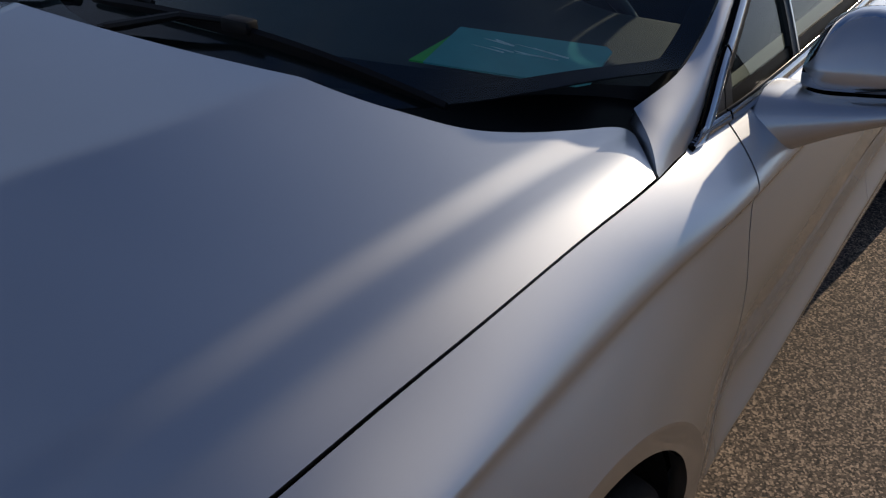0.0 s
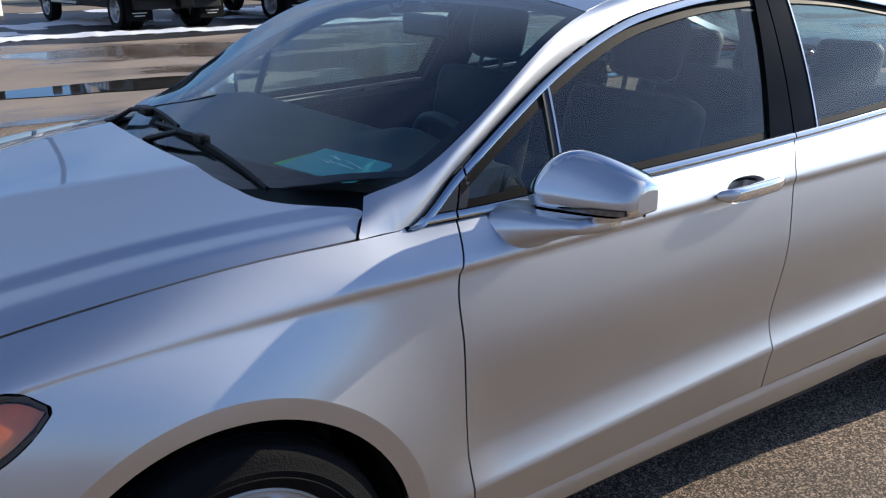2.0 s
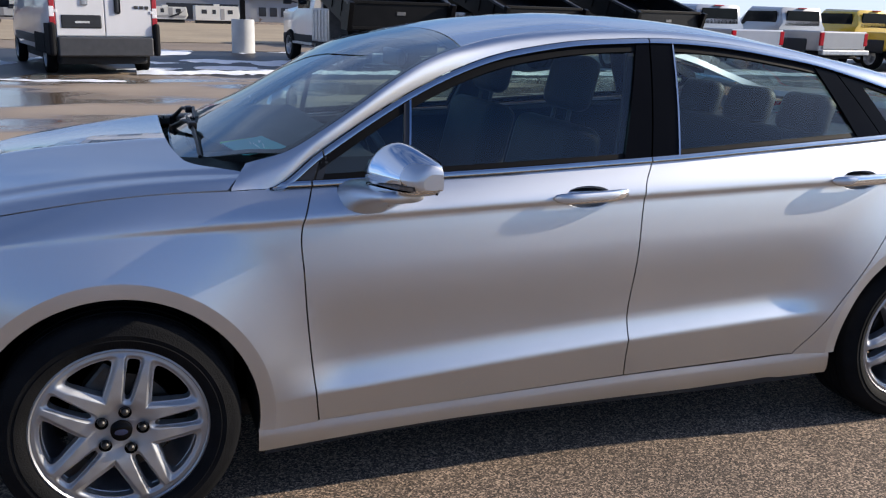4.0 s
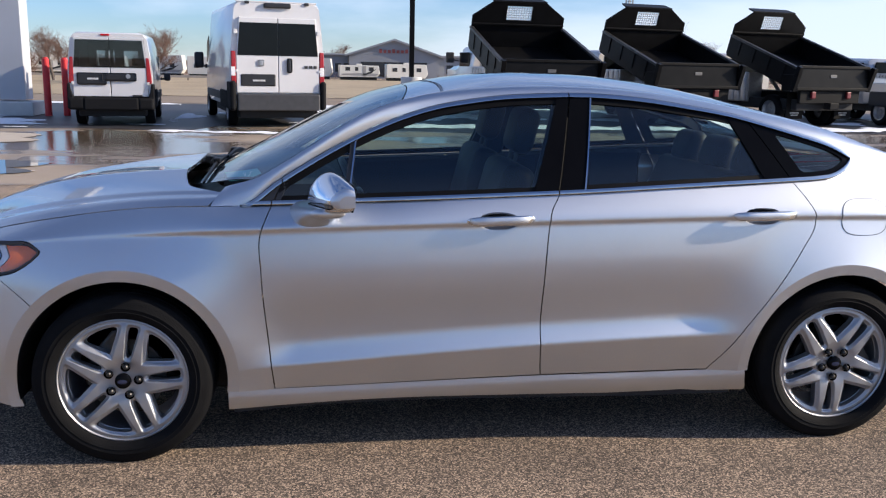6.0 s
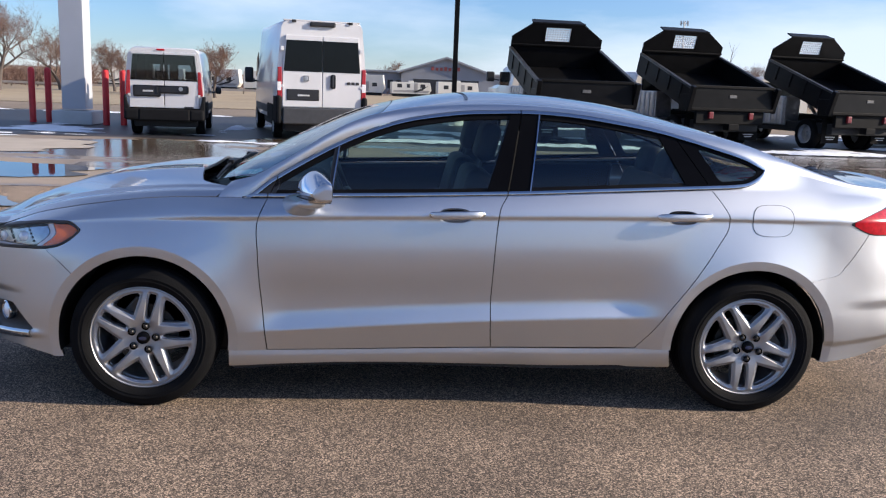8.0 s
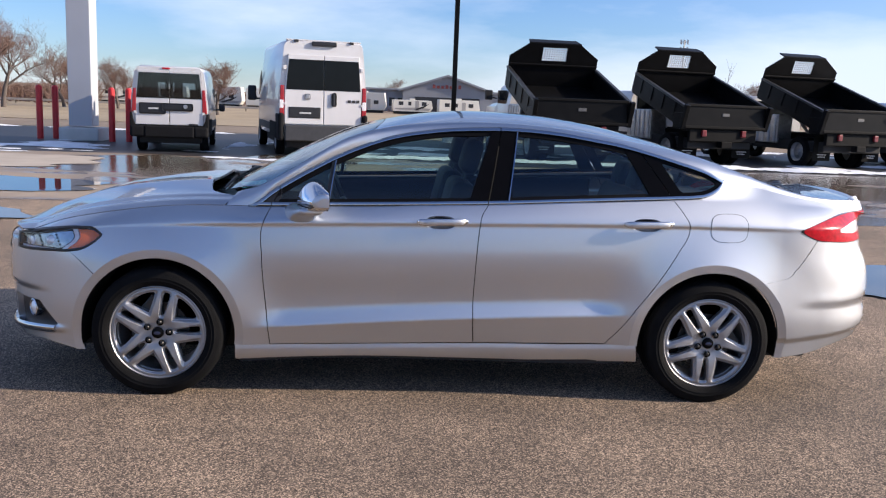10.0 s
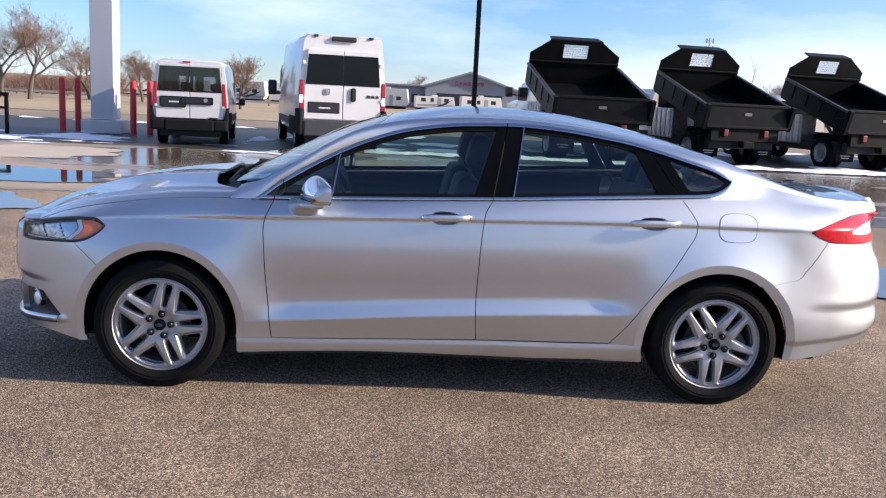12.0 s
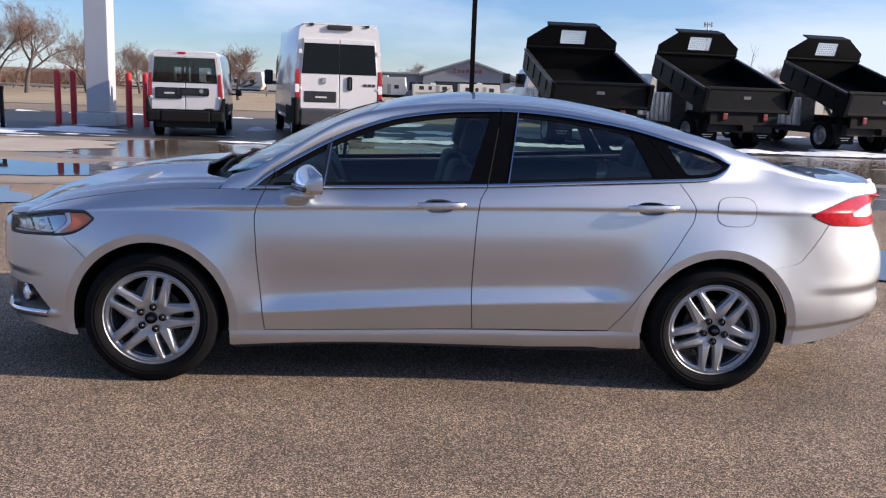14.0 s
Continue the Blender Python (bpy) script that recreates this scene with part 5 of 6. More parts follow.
def lane_material():
    """Tan paving, half wet: the wet parts are darker and shine."""
    m = mat("damp_tan_paving", (0.30, 0.235, 0.17), 0.62, 0, 0.22, 0.35, 0.12, 60)
    n, l = m.node_tree.nodes, m.node_tree.links
    b = n["Principled BSDF"]
    tc = n.new("ShaderNodeTexCoord")
    mp = n.new("ShaderNodeMapping")
    mp.inputs["Scale"].default_value = (0.22, 0.42, 1)
    l.new(tc.outputs["Object"], mp.inputs["Vector"])
    st = n.new("ShaderNodeTexNoise")
    st.inputs["Scale"].default_value = 1.0
    st.inputs["Detail"].default_value = 6
    st.inputs["Roughness"].default_value = 0.55
    l.new(mp.outputs["Vector"], st.inputs["Vector"])
    # meltwater spreads over the lane beside the pillar
    off = n.new("ShaderNodeVectorMath")
    off.operation = "MULTIPLY_ADD"
    off.inputs[1].default_value, off.inputs[2].default_value = (1 / 3.4, 1 / 3.0, 0), (3.4 / 3.4, -12.6 / 3.0, 0)
    l.new(tc.outputs["Object"], off.inputs[0])
    ln = n.new("ShaderNodeVectorMath")
    ln.operation = "LENGTH"
    l.new(off.outputs["Vector"], ln.inputs[0])
    pool = n.new("ShaderNodeMapRange")
    pool.interpolation_type = "SMOOTHSTEP"
    pool.inputs["From Min"].default_value, pool.inputs["From Max"].default_value = 1.1, 0.5
    pool.inputs["To Max"].default_value = 0.2
    l.new(ln.outputs["Value"], pool.inputs["Value"])
    sumw = n.new("ShaderNodeMath")
    l.new(st.outputs["Fac"], sumw.inputs[0])
    l.new(pool.outputs["Result"], sumw.inputs[1])
    wet = n.new("ShaderNodeMapRange")
    wet.interpolation_type = "SMOOTHSTEP"
    wet.inputs["From Min"].default_value, wet.inputs["From Max"].default_value = 0.46, 0.60
    sx = n.new("ShaderNodeSeparateXYZ")
    l.new(tc.outputs["Object"], sx.inputs[0])
    east = n.new("ShaderNodeMapRange")
    east.interpolation_type = "SMOOTHSTEP"
    east.inputs["From Min"].default_value, east.inputs["From Max"].default_value, east.inputs["To Max"].default_value = 2.0, 7.0, 0.10
    l.new(sx.outputs["X"], east.inputs["Value"])
    sume = n.new("ShaderNodeMath")
    l.new(sumw.outputs[0], sume.inputs[0])
    l.new(east.outputs["Result"], sume.inputs[1])
    l.new(sume.outputs[0], wet.inputs["Value"])
    old = b.inputs["Base Color"].links[0].from_socket
    mix = n.new("ShaderNodeMix")
    mix.data_type, mix.blend_type = "RGBA", "MULTIPLY"
    mix.inputs["B"].default_value = (0.42, 0.40, 0.38, 1)
    l.new(wet.outputs["Result"], mix.inputs["Factor"])
    l.new(old, mix.inputs["A"])
    l.new(mix.outputs["Result"], b.inputs["Base Color"])
    rr = n.new("ShaderNodeMapRange")
    rr.inputs["To Min"].default_value, rr.inputs["To Max"].default_value = 0.7, 0.10
    l.new(wet.outputs["Result"], rr.inputs["Value"])
    l.new(rr.outputs["Result"], b.inputs["Roughness"])
    return m


DAMP = lane_material()
DRYPATCH = mat("dry_concrete", (0.42, 0.36, 0.29), 0.85, 0, 0.1, 1.5, 0.3, 80)
GRASS = mat("dormant_grass", (0.34, 0.265, 0.165), 0.95, 0, 0.28, 0.15, 0.8, 3, fleck=0.8)
FARGRASS = mat("brown_verge", (0.22, 0.17, 0.12), 0.95, 0, 0.25, 0.4, 0.8, 6, fleck=0.8)
SNOW = mat("old_snow", (0.80, 0.81, 0.83), 0.7, 0, 0.10, 3.0, 0.6, 14)
WATER = mat("standing_water", (0.03, 0.028, 0.026), 0.03, 0, 0.2, 0.6, spec=0.8)

bm = bmesh.new()
ys = [-1500, -400, -60, 0, 20, 33] + [34 + 4 * k for k in range(1, 16)] + [130, 400, 1500]
xs = [-1500, -300, -60, -20, 0, 20, 60, 300, 1500]
grid = [[bm.verts.new((x, y, float(ground_z(y)))) for x in xs] for y in ys]
for r, q in zip(grid, grid[1:]):
    for i in range(len(xs) - 1):
        bm.faces.new((r[i], r[i + 1], q[i + 1], q[i]))
ground = part("ground", bm, ASPHALT, smooth=True)
tagged(ground, "worn tan-grey asphalt lot with coarse stones", "ground", kind="structure")


def sheet(name, x0, x1, y0, y1, keep, material, z, label, category, step=.25, dome=None, kind="structure"):
    """A thin irregular layer on the ground."""
    uv, polys = trim_grid(np.arange(x0, x1 + step, step), np.arange(y0, y1 + step, step), [keep])
    if not len(uv):
        return None
    h = z + ground_z(uv[:, 1]) + (0 if dome is None else dome(uv[:, 0], uv[:, 1]))
    vs = np.column_stack([uv, h])
    return tagged(link_mesh(name, vs, polys, material), label, category, kind=kind)


def blob(cx, cy, rx, ry, seed, rough=.8):
    return lambda x, y: 1 - ((x - cx) / rx) ** 2 - ((y - cy) / ry) ** 2 + rough * fbm_a(x * .7, y * 1.6, s=.6, o=5, seed=seed)


sheet("paving_strip", -60, 60, 6.0, 28, lambda x, y: np.minimum(y - 6.8 - .5 * fbm_a(x, y, s=.15, o=3, seed=3), 27.5 - y), DAMP, .004, "damp tan paving of the lot lane", "paving", 1.0)
# wet ground; past x = 2 it also paints the trucks' shade
sheet("wet_shaded_parking", -40, 60, 13, 28, lambda x, y: np.minimum(y - 17.2 - np.where(x < -2, -1.8, np.where(x > 2, -1.0, 0)) + .9 * fbm_a(x, y, s=.12, o=3, seed=8), 27 - y), WETSHADE, .008, "wet asphalt, coloured darker for the shade among the parked vehicles", "paving", .6)
sheet("verge", -120, 160, 27, 34, lambda x, y: np.minimum(y - 27.3 - .3 * fbm_a(x, y, s=.3, o=2, seed=1), 33.5 - y), FARGRASS, .012, "brown bare verge beyond the lot", "verge", 1.5)
sheet("field", -250, 260, 33, 160, lambda x, y: y - 33.4, GRASS, .03, "dry tan winter field", "field", 6.0)
# puddles
for args in ((-5.6, 8.7, 2.4, 1.25, 1.0), (-5.0, 5.5, 2.1, .95, 2.0), (2.3, 9.1, 1.7, .5, 6.0), (6.9, 2.3, 2.2, .95, 9.0)):
    cx, cy, rx, ry, sd = args
    tagged(sheet("puddle", cx - rx * 1.6, cx + rx * 1.6, cy - ry * 1.6, cy + ry * 1.6, blob(cx, cy, rx, ry, sd), WATER, .016, "shallow puddle of meltwater mirroring the sky", "puddle", .12, kind=""), group="puddles")
# dry pale patches
for cx, cy, rx, ry, sd in ((-6.1, 12.9, 1.5, 1.9, 11.0), (-8.2, 10.4, 1.6, .6, 12.0)):
    sheet("dry_patch", cx - rx * 1.6, cx + rx * 1.6, cy - ry * 1.6, cy + ry * 1.6, blob(cx, cy, rx, ry, sd), DRYPATCH, .012, "pale dry patch of paving", "paving", .15)
# snow: a broken ridge along the lane, and thin rests between the vehicles
def snowfield(x0, x1, y0, y1, keep, h, seed, step=.12):
    dome = lambda x, y: h * np.sqrt(np.clip(keep(x, y), 0, 1)) * (1 + .5 * fbm_a(x, y, s=2.2, o=4, seed=seed))
    return sheet("snow", x0, x1, y0, y1, keep, SNOW, .012, "crusted dirty snow left on the asphalt", "snow", step, dome, "stuff")


snowfield(.3, 24, 16.0, 18.6, lambda x, y: .55 - ((y - 16.85 - .035 * x - .35 * fbm_a(x, 0 * y, s=.35, o=2, seed=4)) / .36) ** 2 + .45 * fbm_a(x, y, s=1.4, o=4, seed=2), .10, 1.0)
snowfield(-4.4, 1.2, 13.6, 15.8, lambda x, y: .35 - ((y - 14.9 + .10 * x) / .42) ** 2 - ((x + 1.6) / 2.4) ** 2 + .6 * fbm_a(x, y, s=1.1, o=4, seed=6), .05, 2.0)
snowfield(-12, -3, 15, 21, lambda x, y: .10 - ((y - 17.0) / 3.2) ** 2 - .8 * ss((x + 6.6) / 2.2) + 1.3 * fbm_a(x, y * 2.4, s=.5, o=4, seed=14), .03, 3.0, .15)
snowfield(-3, 18, 18, 27, lambda x, y: -.26 + 1.5 * fbm_a(x * 1.3, y, s=.35, o=4, seed=21), .03, 4.0, .2)
snowfield(-12, 30, 25.6, 27.6, lambda x, y: -.05 - ((y - 26.6) / .6) ** 2 + .9 * fbm_a(x, y, s=.5, o=4, seed=31), .06, 5.0, .2)

# ---- vehicles behind ----
WHITEPAINT = mat("white_paint", (0.63, 0.62, 0.62), 0.35, 0, 0.04, 2, coat=0.8)
GREYPLASTIC = mat("grey_bumper_plastic", (0.022, 0.022, 0.024), 0.6, 0, 0.15, 10, 0.2, 200)
DARKGLASS = mat("dark_vehicle_glass", (0.008, 0.010, 0.012), 0.08, 0, 0.1, 4, spec=0.12)
PALEBAR = mat("pale_print", (0.5, 0.5, 0.5), 0.5, 0, 0.1, 20)
BLACKPAINT = mat("black_truck_paint", (0.0045, 0.0045, 0.005), 0.42, 0, 0.3, 3, 0.05, 40, spec=0.12)
BLACKSTEEL = mat("black_steel", (0.005, 0.005, 0.0055), 0.6, 0, 0.3, 6, 0.1, 60, spec=0.1)
PLATE = mat("dull_plate", (0.10, 0.10, 0.10), 0.5, 0, 0.2, 30)
WHITEMESH = mat("pale_expanded_mesh", (0.72, 0.72, 0.72), 0.6, 0, 0.1, 20)
GALV = mat("galvanised_steel", (0.42, 0.42, 0.42), 0.42, 0.8, 0.2, 9)
BUMPERBLACK = mat("black_bumper_plastic", (0.009, 0.009, 0.010), 0.75, 0, 0.2, 10, 0.2, 200, spec=0.15)
VANGLASS = glass("tinted_van_glass", (0.50, 0.56, 0.58), 0.06)
DIMRED = mat("dull_red_lens", (0.16, 0.008, 0.012), 0.4, 0, 0.2, 12)
VANRED = mat("dark_red_lens", (0.32, 0.012, 0.02), 0.25, 0, 0.15, 12, coat=0.5)
RAILSTEEL = mat("worn_top_rail", (0.05, 0.05, 0.05), 0.4, 0.4, 0.5, 5)
RUBBERFLAP = mat("mudflap_rubber", (0.006, 0.006, 0.006), 0.8, 0, 0.2, 10, spec=0.1)


def road_wheel(parent, x, y, r, w, hub, dual=False, side=-1):
    prof = [(r * .60, -w * .46), (r * .78, -w * .5), (r * .93, -w * .46), (r, -w * .3), (r, w * .3), (r * .93, w * .46), (r * .6, w * .46)]
    t = turned("wheel", prof, RUBBER, parent, pose(x, y, r, 0, 0, -90 if side < 0 else 90), seg=32, closed=True)
    turned("rim", [(.0001, -w * .36), (r * .16, -w * .38), (r * .2, -w * .2), (r * .48, -w * .12), (r * .56, -w * .44), (r * .63, -w * .47)], hub, t, pose(0, 0, 0), seg=32)


def loft(sections, openings=(), cap=True):
    """Skin over rings of the same number of points; openings: pairs of section and side that stay open."""
    bm = bmesh.new()
    rings = [[bm.verts.new(p) for p in s] for s in sections]
    n = len(rings[0])
    for a, b in zip(rings, rings[1:]):
        for i in range(n):
            if (rings.index(a), i) not in openings:
                bm.faces.new((a[i], a[(i + 1) % n], b[(i + 1) % n], b[i]))
    if cap:
        bm.faces.new(rings[0][::-1])
    bm.faces.new(rings[-1])
    bmesh.ops.recalc_face_normals(bm, faces=bm.faces[:])
    return bm


def van_ring(y, w, z0, z1, tuck, r, shift=0.0):
    """Cross section of a van body with tucked-in upper sides and a rounded roof."""
    h = z1 - z0
    half_ = [(w * .94, z0), (w, z0 + .18 * h), (w, z0 + .42 * h), (w * (1 - tuck * .35), z0 + .66 * h), (w * (1 - tuck) + .0, z1 - r), (w * (1 - tuck) - r * .35, z1 - r * .3), (w * (1 - tuck) - r, z1)]
    pts = [(x, y, z) for x, z in half_]
    return pts + [(-x, yy, z) for x, yy, z in pts[::-1]]


def van(m, W2, H, L, label, tall):
    """A panel van seen from behind: rear doors at y = 0, nose at y = L."""
    v = thing("white_van", m, label, "van", "white vans")
    z0 = .44 if not tall else .46
    tuck, r = (.10, .12) if tall else (.10, .16)
    nose = L - (1.1 if tall else 1.05)
    secs = [van_ring(.02, W2 * .985, z0, H - .03, tuck, r), van_ring(.10, W2, z0, H, tuck, r), van_ring(nose - .55, W2, z0, H, tuck, r), van_ring(nose - .1, W2, z0, H * .80, tuck, r), van_ring(nose + .25, W2 * .98, z0, H * .60, tuck * .7, r), van_ring(L - .15, W2 * .92, z0, H * .48, tuck * .4, .1), van_ring(L, W2 * .8, z0 + .05, H * .40, .05, .06)]
    part("body", loft(secs) if tall else loft(secs, ((2, 6), (3, 6)), False), WHITEPAINT, v, smooth=True)
    # rear doors with the split, window band, number plate recess
    zb = z0 + (.33 if tall else .22)
    zt = H - (.34 if tall else .105)
    zw = 1.59 if tall else 1.265
    for s in (-1, 1):
        x0, x1 = (.008, W2 * (.87 if tall else .88))
        if tall:
            d = part("rear_door", prism([(s * x0, zb), (s * x1, zb), (s * x1, zw), (s * x1 * (1 - tuck * .8), zt), (s * x0, zt)], -.03, .03, "y", .012), WHITEPAINT, v)
        else:
            # the door with its window opening: lower panel, header and post
            xt = x1 * (1 - tuck * .8)
            d = part("rear_door", prism([(s * x0, zb), (s * x1, zb), (s * x1, zw + .02), (s * x0, zw + .02)], -.03, .03, "y", .012), WHITEPAINT, v)
            part("door_header", prism([(s * x0, zt - .06), (s * xt, zt - .06), (s * xt, zt), (s * x0, zt)], -.03, .03, "y", .008), WHITEPAINT, d)
            part("door_post", prism([(s * (x1 - .03), zw + .02), (s * x1, zw + .02), (s * xt, zt - .06), (s * (xt - .03), zt - .06)], -.03, .03, "y"), WHITEPAINT, d)
            part("rear_frame", prism([(s * (x1 + .004), zb - .05), (s * W2 * .985, zb - .05), (s * W2 * .985, zw), (s * W2 * (1 - tuck) * .99, H - .14), (s * (W2 * (1 - tuck) - .10), H - .03), (s * .002, H - .03), (s * .002, zt + .004), (s * (xt + .004), zt + .004), (s * (x1 + .004), zw)], -.005, .06, "y"), WHITEPAINT, v)
            for q in ((x0, .085), (x1 - .14, x1 - .03)):
                part("window_border", prism([(s * q[0], zw + .02), (s * q[1], zw + .02), (s * (q[1] - .07 * (q[0] > .3)), zt - .06), (s * (q[0] - .07 * (q[0] > .3)), zt - .06)], -.02, .0, "y"), GLOSSBLACK, d)
        t = lambda z: x1 * (1 - tuck * .8 * max(0, (z - zw) / (zt - zw)))
        ztop = zt - (.11 if tall else .06)
        part("window", prism([(s * .006, zw + .02), (s * (t(zw) - .03), zw + .02), (s * (t(ztop) - .03), ztop), (s * .006, ztop)], -.042, -.024, "y", .006), DARKGLASS if tall else VANGLASS, d, "dark tinted rear window")
        part("hinge", box((s * x1 - .03, -.05, zw - .35), (s * x1 + .03, -.01, zw - .29), .008), WHITEPAINT, d)
        if tall:
            part("hinge", box((s * x1 - .05, -.05, zt - .36), (s * x1 + .03, -.01, zt - .26), .01), WHITEPAINT, d)
        lamp_lo, lamp_hi = (1.0, 1.70) if tall else (.93, 1.50)
        lx = W2 * (.935 if tall else .925)
        lm = part("tail_lamp", prism([(s * (lx - .065), lamp_lo), (s * (lx + .050), lamp_lo + .02), (s * (lx + (.040 if tall else .0)), lamp_hi), (s * (lx - (.055 if tall else .07)), lamp_hi)], -.040, .16, "y", .015), VANRED, v, "red tail lamp")
        if tall:
            part("clear_lens", box((s * lx - .055, -.046, 1.16), (s * lx + .042, .0, 1.36), .01), WHITELENS, lm)
        if not tall:
            part("bumper_side", prism([(s * W2 * .84, zb - .10), (s * W2 * 1.02, z0 - .05), (s * W2 * 1.015, .93), (s * W2 * .965, .95), (s * W2 * .925, zb + .10)], -.075, .42, "y", .015), BUMPERBLACK, v)
        part("bumper_corner", box((s * W2 * (.89 if tall else .62), -.11, z0 - .07), (s * W2 * 1.015, .55, zb + (.26 if tall else -.02)), .06, seg=3), BUMPERBLACK, v)
        part("wheel_arch_trim", box((s * (W2 - .03), .52, z0 - .04), (s * (W2 + .02), L * .30, z0 + .36), .02), BUMPERBLACK, v)
        part("side_moulding", box((s * (W2 - .01), L * .24, z0 + .12), (s * (W2 + .015), nose - .2, z0 + .30), .008), GREYPLASTIC, v)
        part("side_window", prism([(nose - .55, H * .52), (nose + .05, H * .52), (nose - .15, H * .70), (nose - .55, H * .76)], s * (W2 * (1 - tuck * .30)) - .02, s * (W2 * (1 - tuck * .2)) + .008, "x"), DARKGLASS, v)
        arm = part("door_mirror", box((s * (W2 + .08), nose - .15, H * .46), (s * (W2 + (.32 if tall else .24)), nose - .02, H * .46 + (.42 if tall else .19)), .05, seg=3), BLACK, v, smooth=True)
        part("mirror_arm", box((s * (W2 - .05), nose - .1, H * .47), (s * (W2 + .14), nose - .04, H * .47 + .05), .01), BLACK, arm)
        road_wheel(v, s * (W2 - .14), .95, .34 if tall else .315, .22, GALV, side=s)
        road_wheel(v, s * (W2 - .14), L - .95, .34 if tall else .315, .22, GALV, side=s)
    part("rear_bumper", box((-W2 * (.87 if tall else .64), -.12, z0 - .07), (W2 * (.87 if tall else .64), .2, zb - .02), .03), BUMPERBLACK if not tall else mat("dark_step_bumper", (.045, .045, .048), .5, .1, .15, 8), v)
    pl = part("number_plate_recess", box((-W2 * .78, -.045, .91), (-.08, -.02, 1.17), .035, seg=3) if not tall else box((-W2 * .78, -.045, .94), (-.07, -.02, 1.20), .02), BLACK, v)
    if not tall:
        part("handle_panel", box((-.16, -.048, .99), (W2 * .62, -.022, 1.172), .04, seg=3), BLACK, v)
        part("badge", rod((W2 * .42, -.06, 1.10), (W2 * .42, -.02, 1.10), .05), GALV, v)
    else:
        part("door_latch", box((.19, -.06, 1.23), (.31, -.02, 1.56), .05, seg=3), BLACK, v)
        part("badge", box((-W2 * .42, -.05, 1.38), (-W2 * .30, -.025, 1.52), .03), GALV, v)
        for k in range(3):
            part("badge_bar", box((W2 * (.55 + .10 * k), -.05, 1.34), (W2 * (.62 + .10 * k), -.026, 1.40), .006), GREYPLASTIC, v)
        part("brake_light_housing", box((-.30, -.06, H - .13), (.30, .05, H - .02), .03), BLACK, v)
        for s in (-1, 1):
            part("roof_marker", box((s * W2 * .62 - .05, -.02, H - .05), (s * W2 * .62 + .05, .06, H + .01), .015), BLACK, v)
        part("roof_gutter", box((-W2 * .84, .06, H - .01), (W2 * .84, .14, H + .02), .008), WHITEPAINT, v)
    part("plate_print", box((-W2 * .54, -.052, 1.02 if not tall else 1.04), (-W2 * .28, -.044, 1.06 if not tall else 1.08), .004), PALEBAR, pl)
    if not tall:
        part("third_brake_light", box((-.16, -.03, H - .075), (.02, .05, H - .035), .01), REDLENS, v)
        part("name_bar", box((W2 * .50, -.046, .66), (W2 * .74, -.03, .70), .004), BLACK, v)
    if not tall:
        # dark lining and bars added as interior shade; two seats seen through the panes
        bm = bmesh.new()
        add_box(bm, (-W2 * .90, .10, z0 + .30), (W2 * .90, L * .5, z0 + .34))
        add_box(bm, (-W2 * .90, L * .5, z0 + .30), (W2 * .90, L * .5 + .03, 1.30))
        add_box(bm, (-W2 * .86, L * .5, 1.30), (-W2 * .60, L * .5 + .03, 1.90))
        add_box(bm, (W2 * .60, L * .5, 1.30), (W2 * .86, L * .5 + .03, 1.90))
        add_box(bm, (-W2 * .86, L * .5, 1.66), (W2 * .86, L * .5 + .03, 1.92))
        add_box(bm, (-W2 * .12, L * .5, 1.30), (W2 * .12, L * .5 + .03, 1.70))
        part("bulkhead_shade_bars", bm, DARK, v)
        for s in (-1, 1):
            part("side_shade_lining", box((s * W2 * .80 - .01, .12, z0 + .30), (s * W2 * .80 + .01, L * .5, H - .14)), DARK, v)
            st = part("front_seat", box((s * .38 - .22, L * .52 + .25, .62), (s * .38 + .22, L * .52 + .40, 1.28), .06, seg=3), CABIN, v, smooth=True)
            part("headrest", box((s * .38 - .13, L * .52 + .22, 1.30), (s * .38 + .13, L * .52 + .32, 1.50), .05, seg=3), CABIN, st, smooth=True)
        part("roof_shade_lining", box((-W2 * .78, .12, H - .15), (W2 * .78, L * .5, H - .13)), DARK, v)
        part("windscreen", prism([(nose - .52, H - .02), (nose - .10, H * .80 + .005), (nose + .25, H * .60 + .005), (nose + .25, H * .60 - .01), (nose - .10, H * .80 - .01), (nose - .52, H - .035)], -W2 * .68, W2 * .68, "x"), CLEAR, v)
    part("underbody", box((-W2 * .8, .15, .22), (W2 * .8, L - .4, z0 + .05), .03), DARK, v)
    ax = part("rear_axle", rod((-W2 * .8, .95, .32), (W2 * .8, .95, .32), .05), DARK, v)
    return v


van(pose(-3.86, 16.35, 0, 0, 0, 7), .88, 2.03, 4.6, "small white delivery van with dark rear windows", False)
van(pose(-.26, 16.55, 0, 0, 0, 13), 1.07, 2.77, 5.9, "tall white high-roof cargo van on wet asphalt", True)


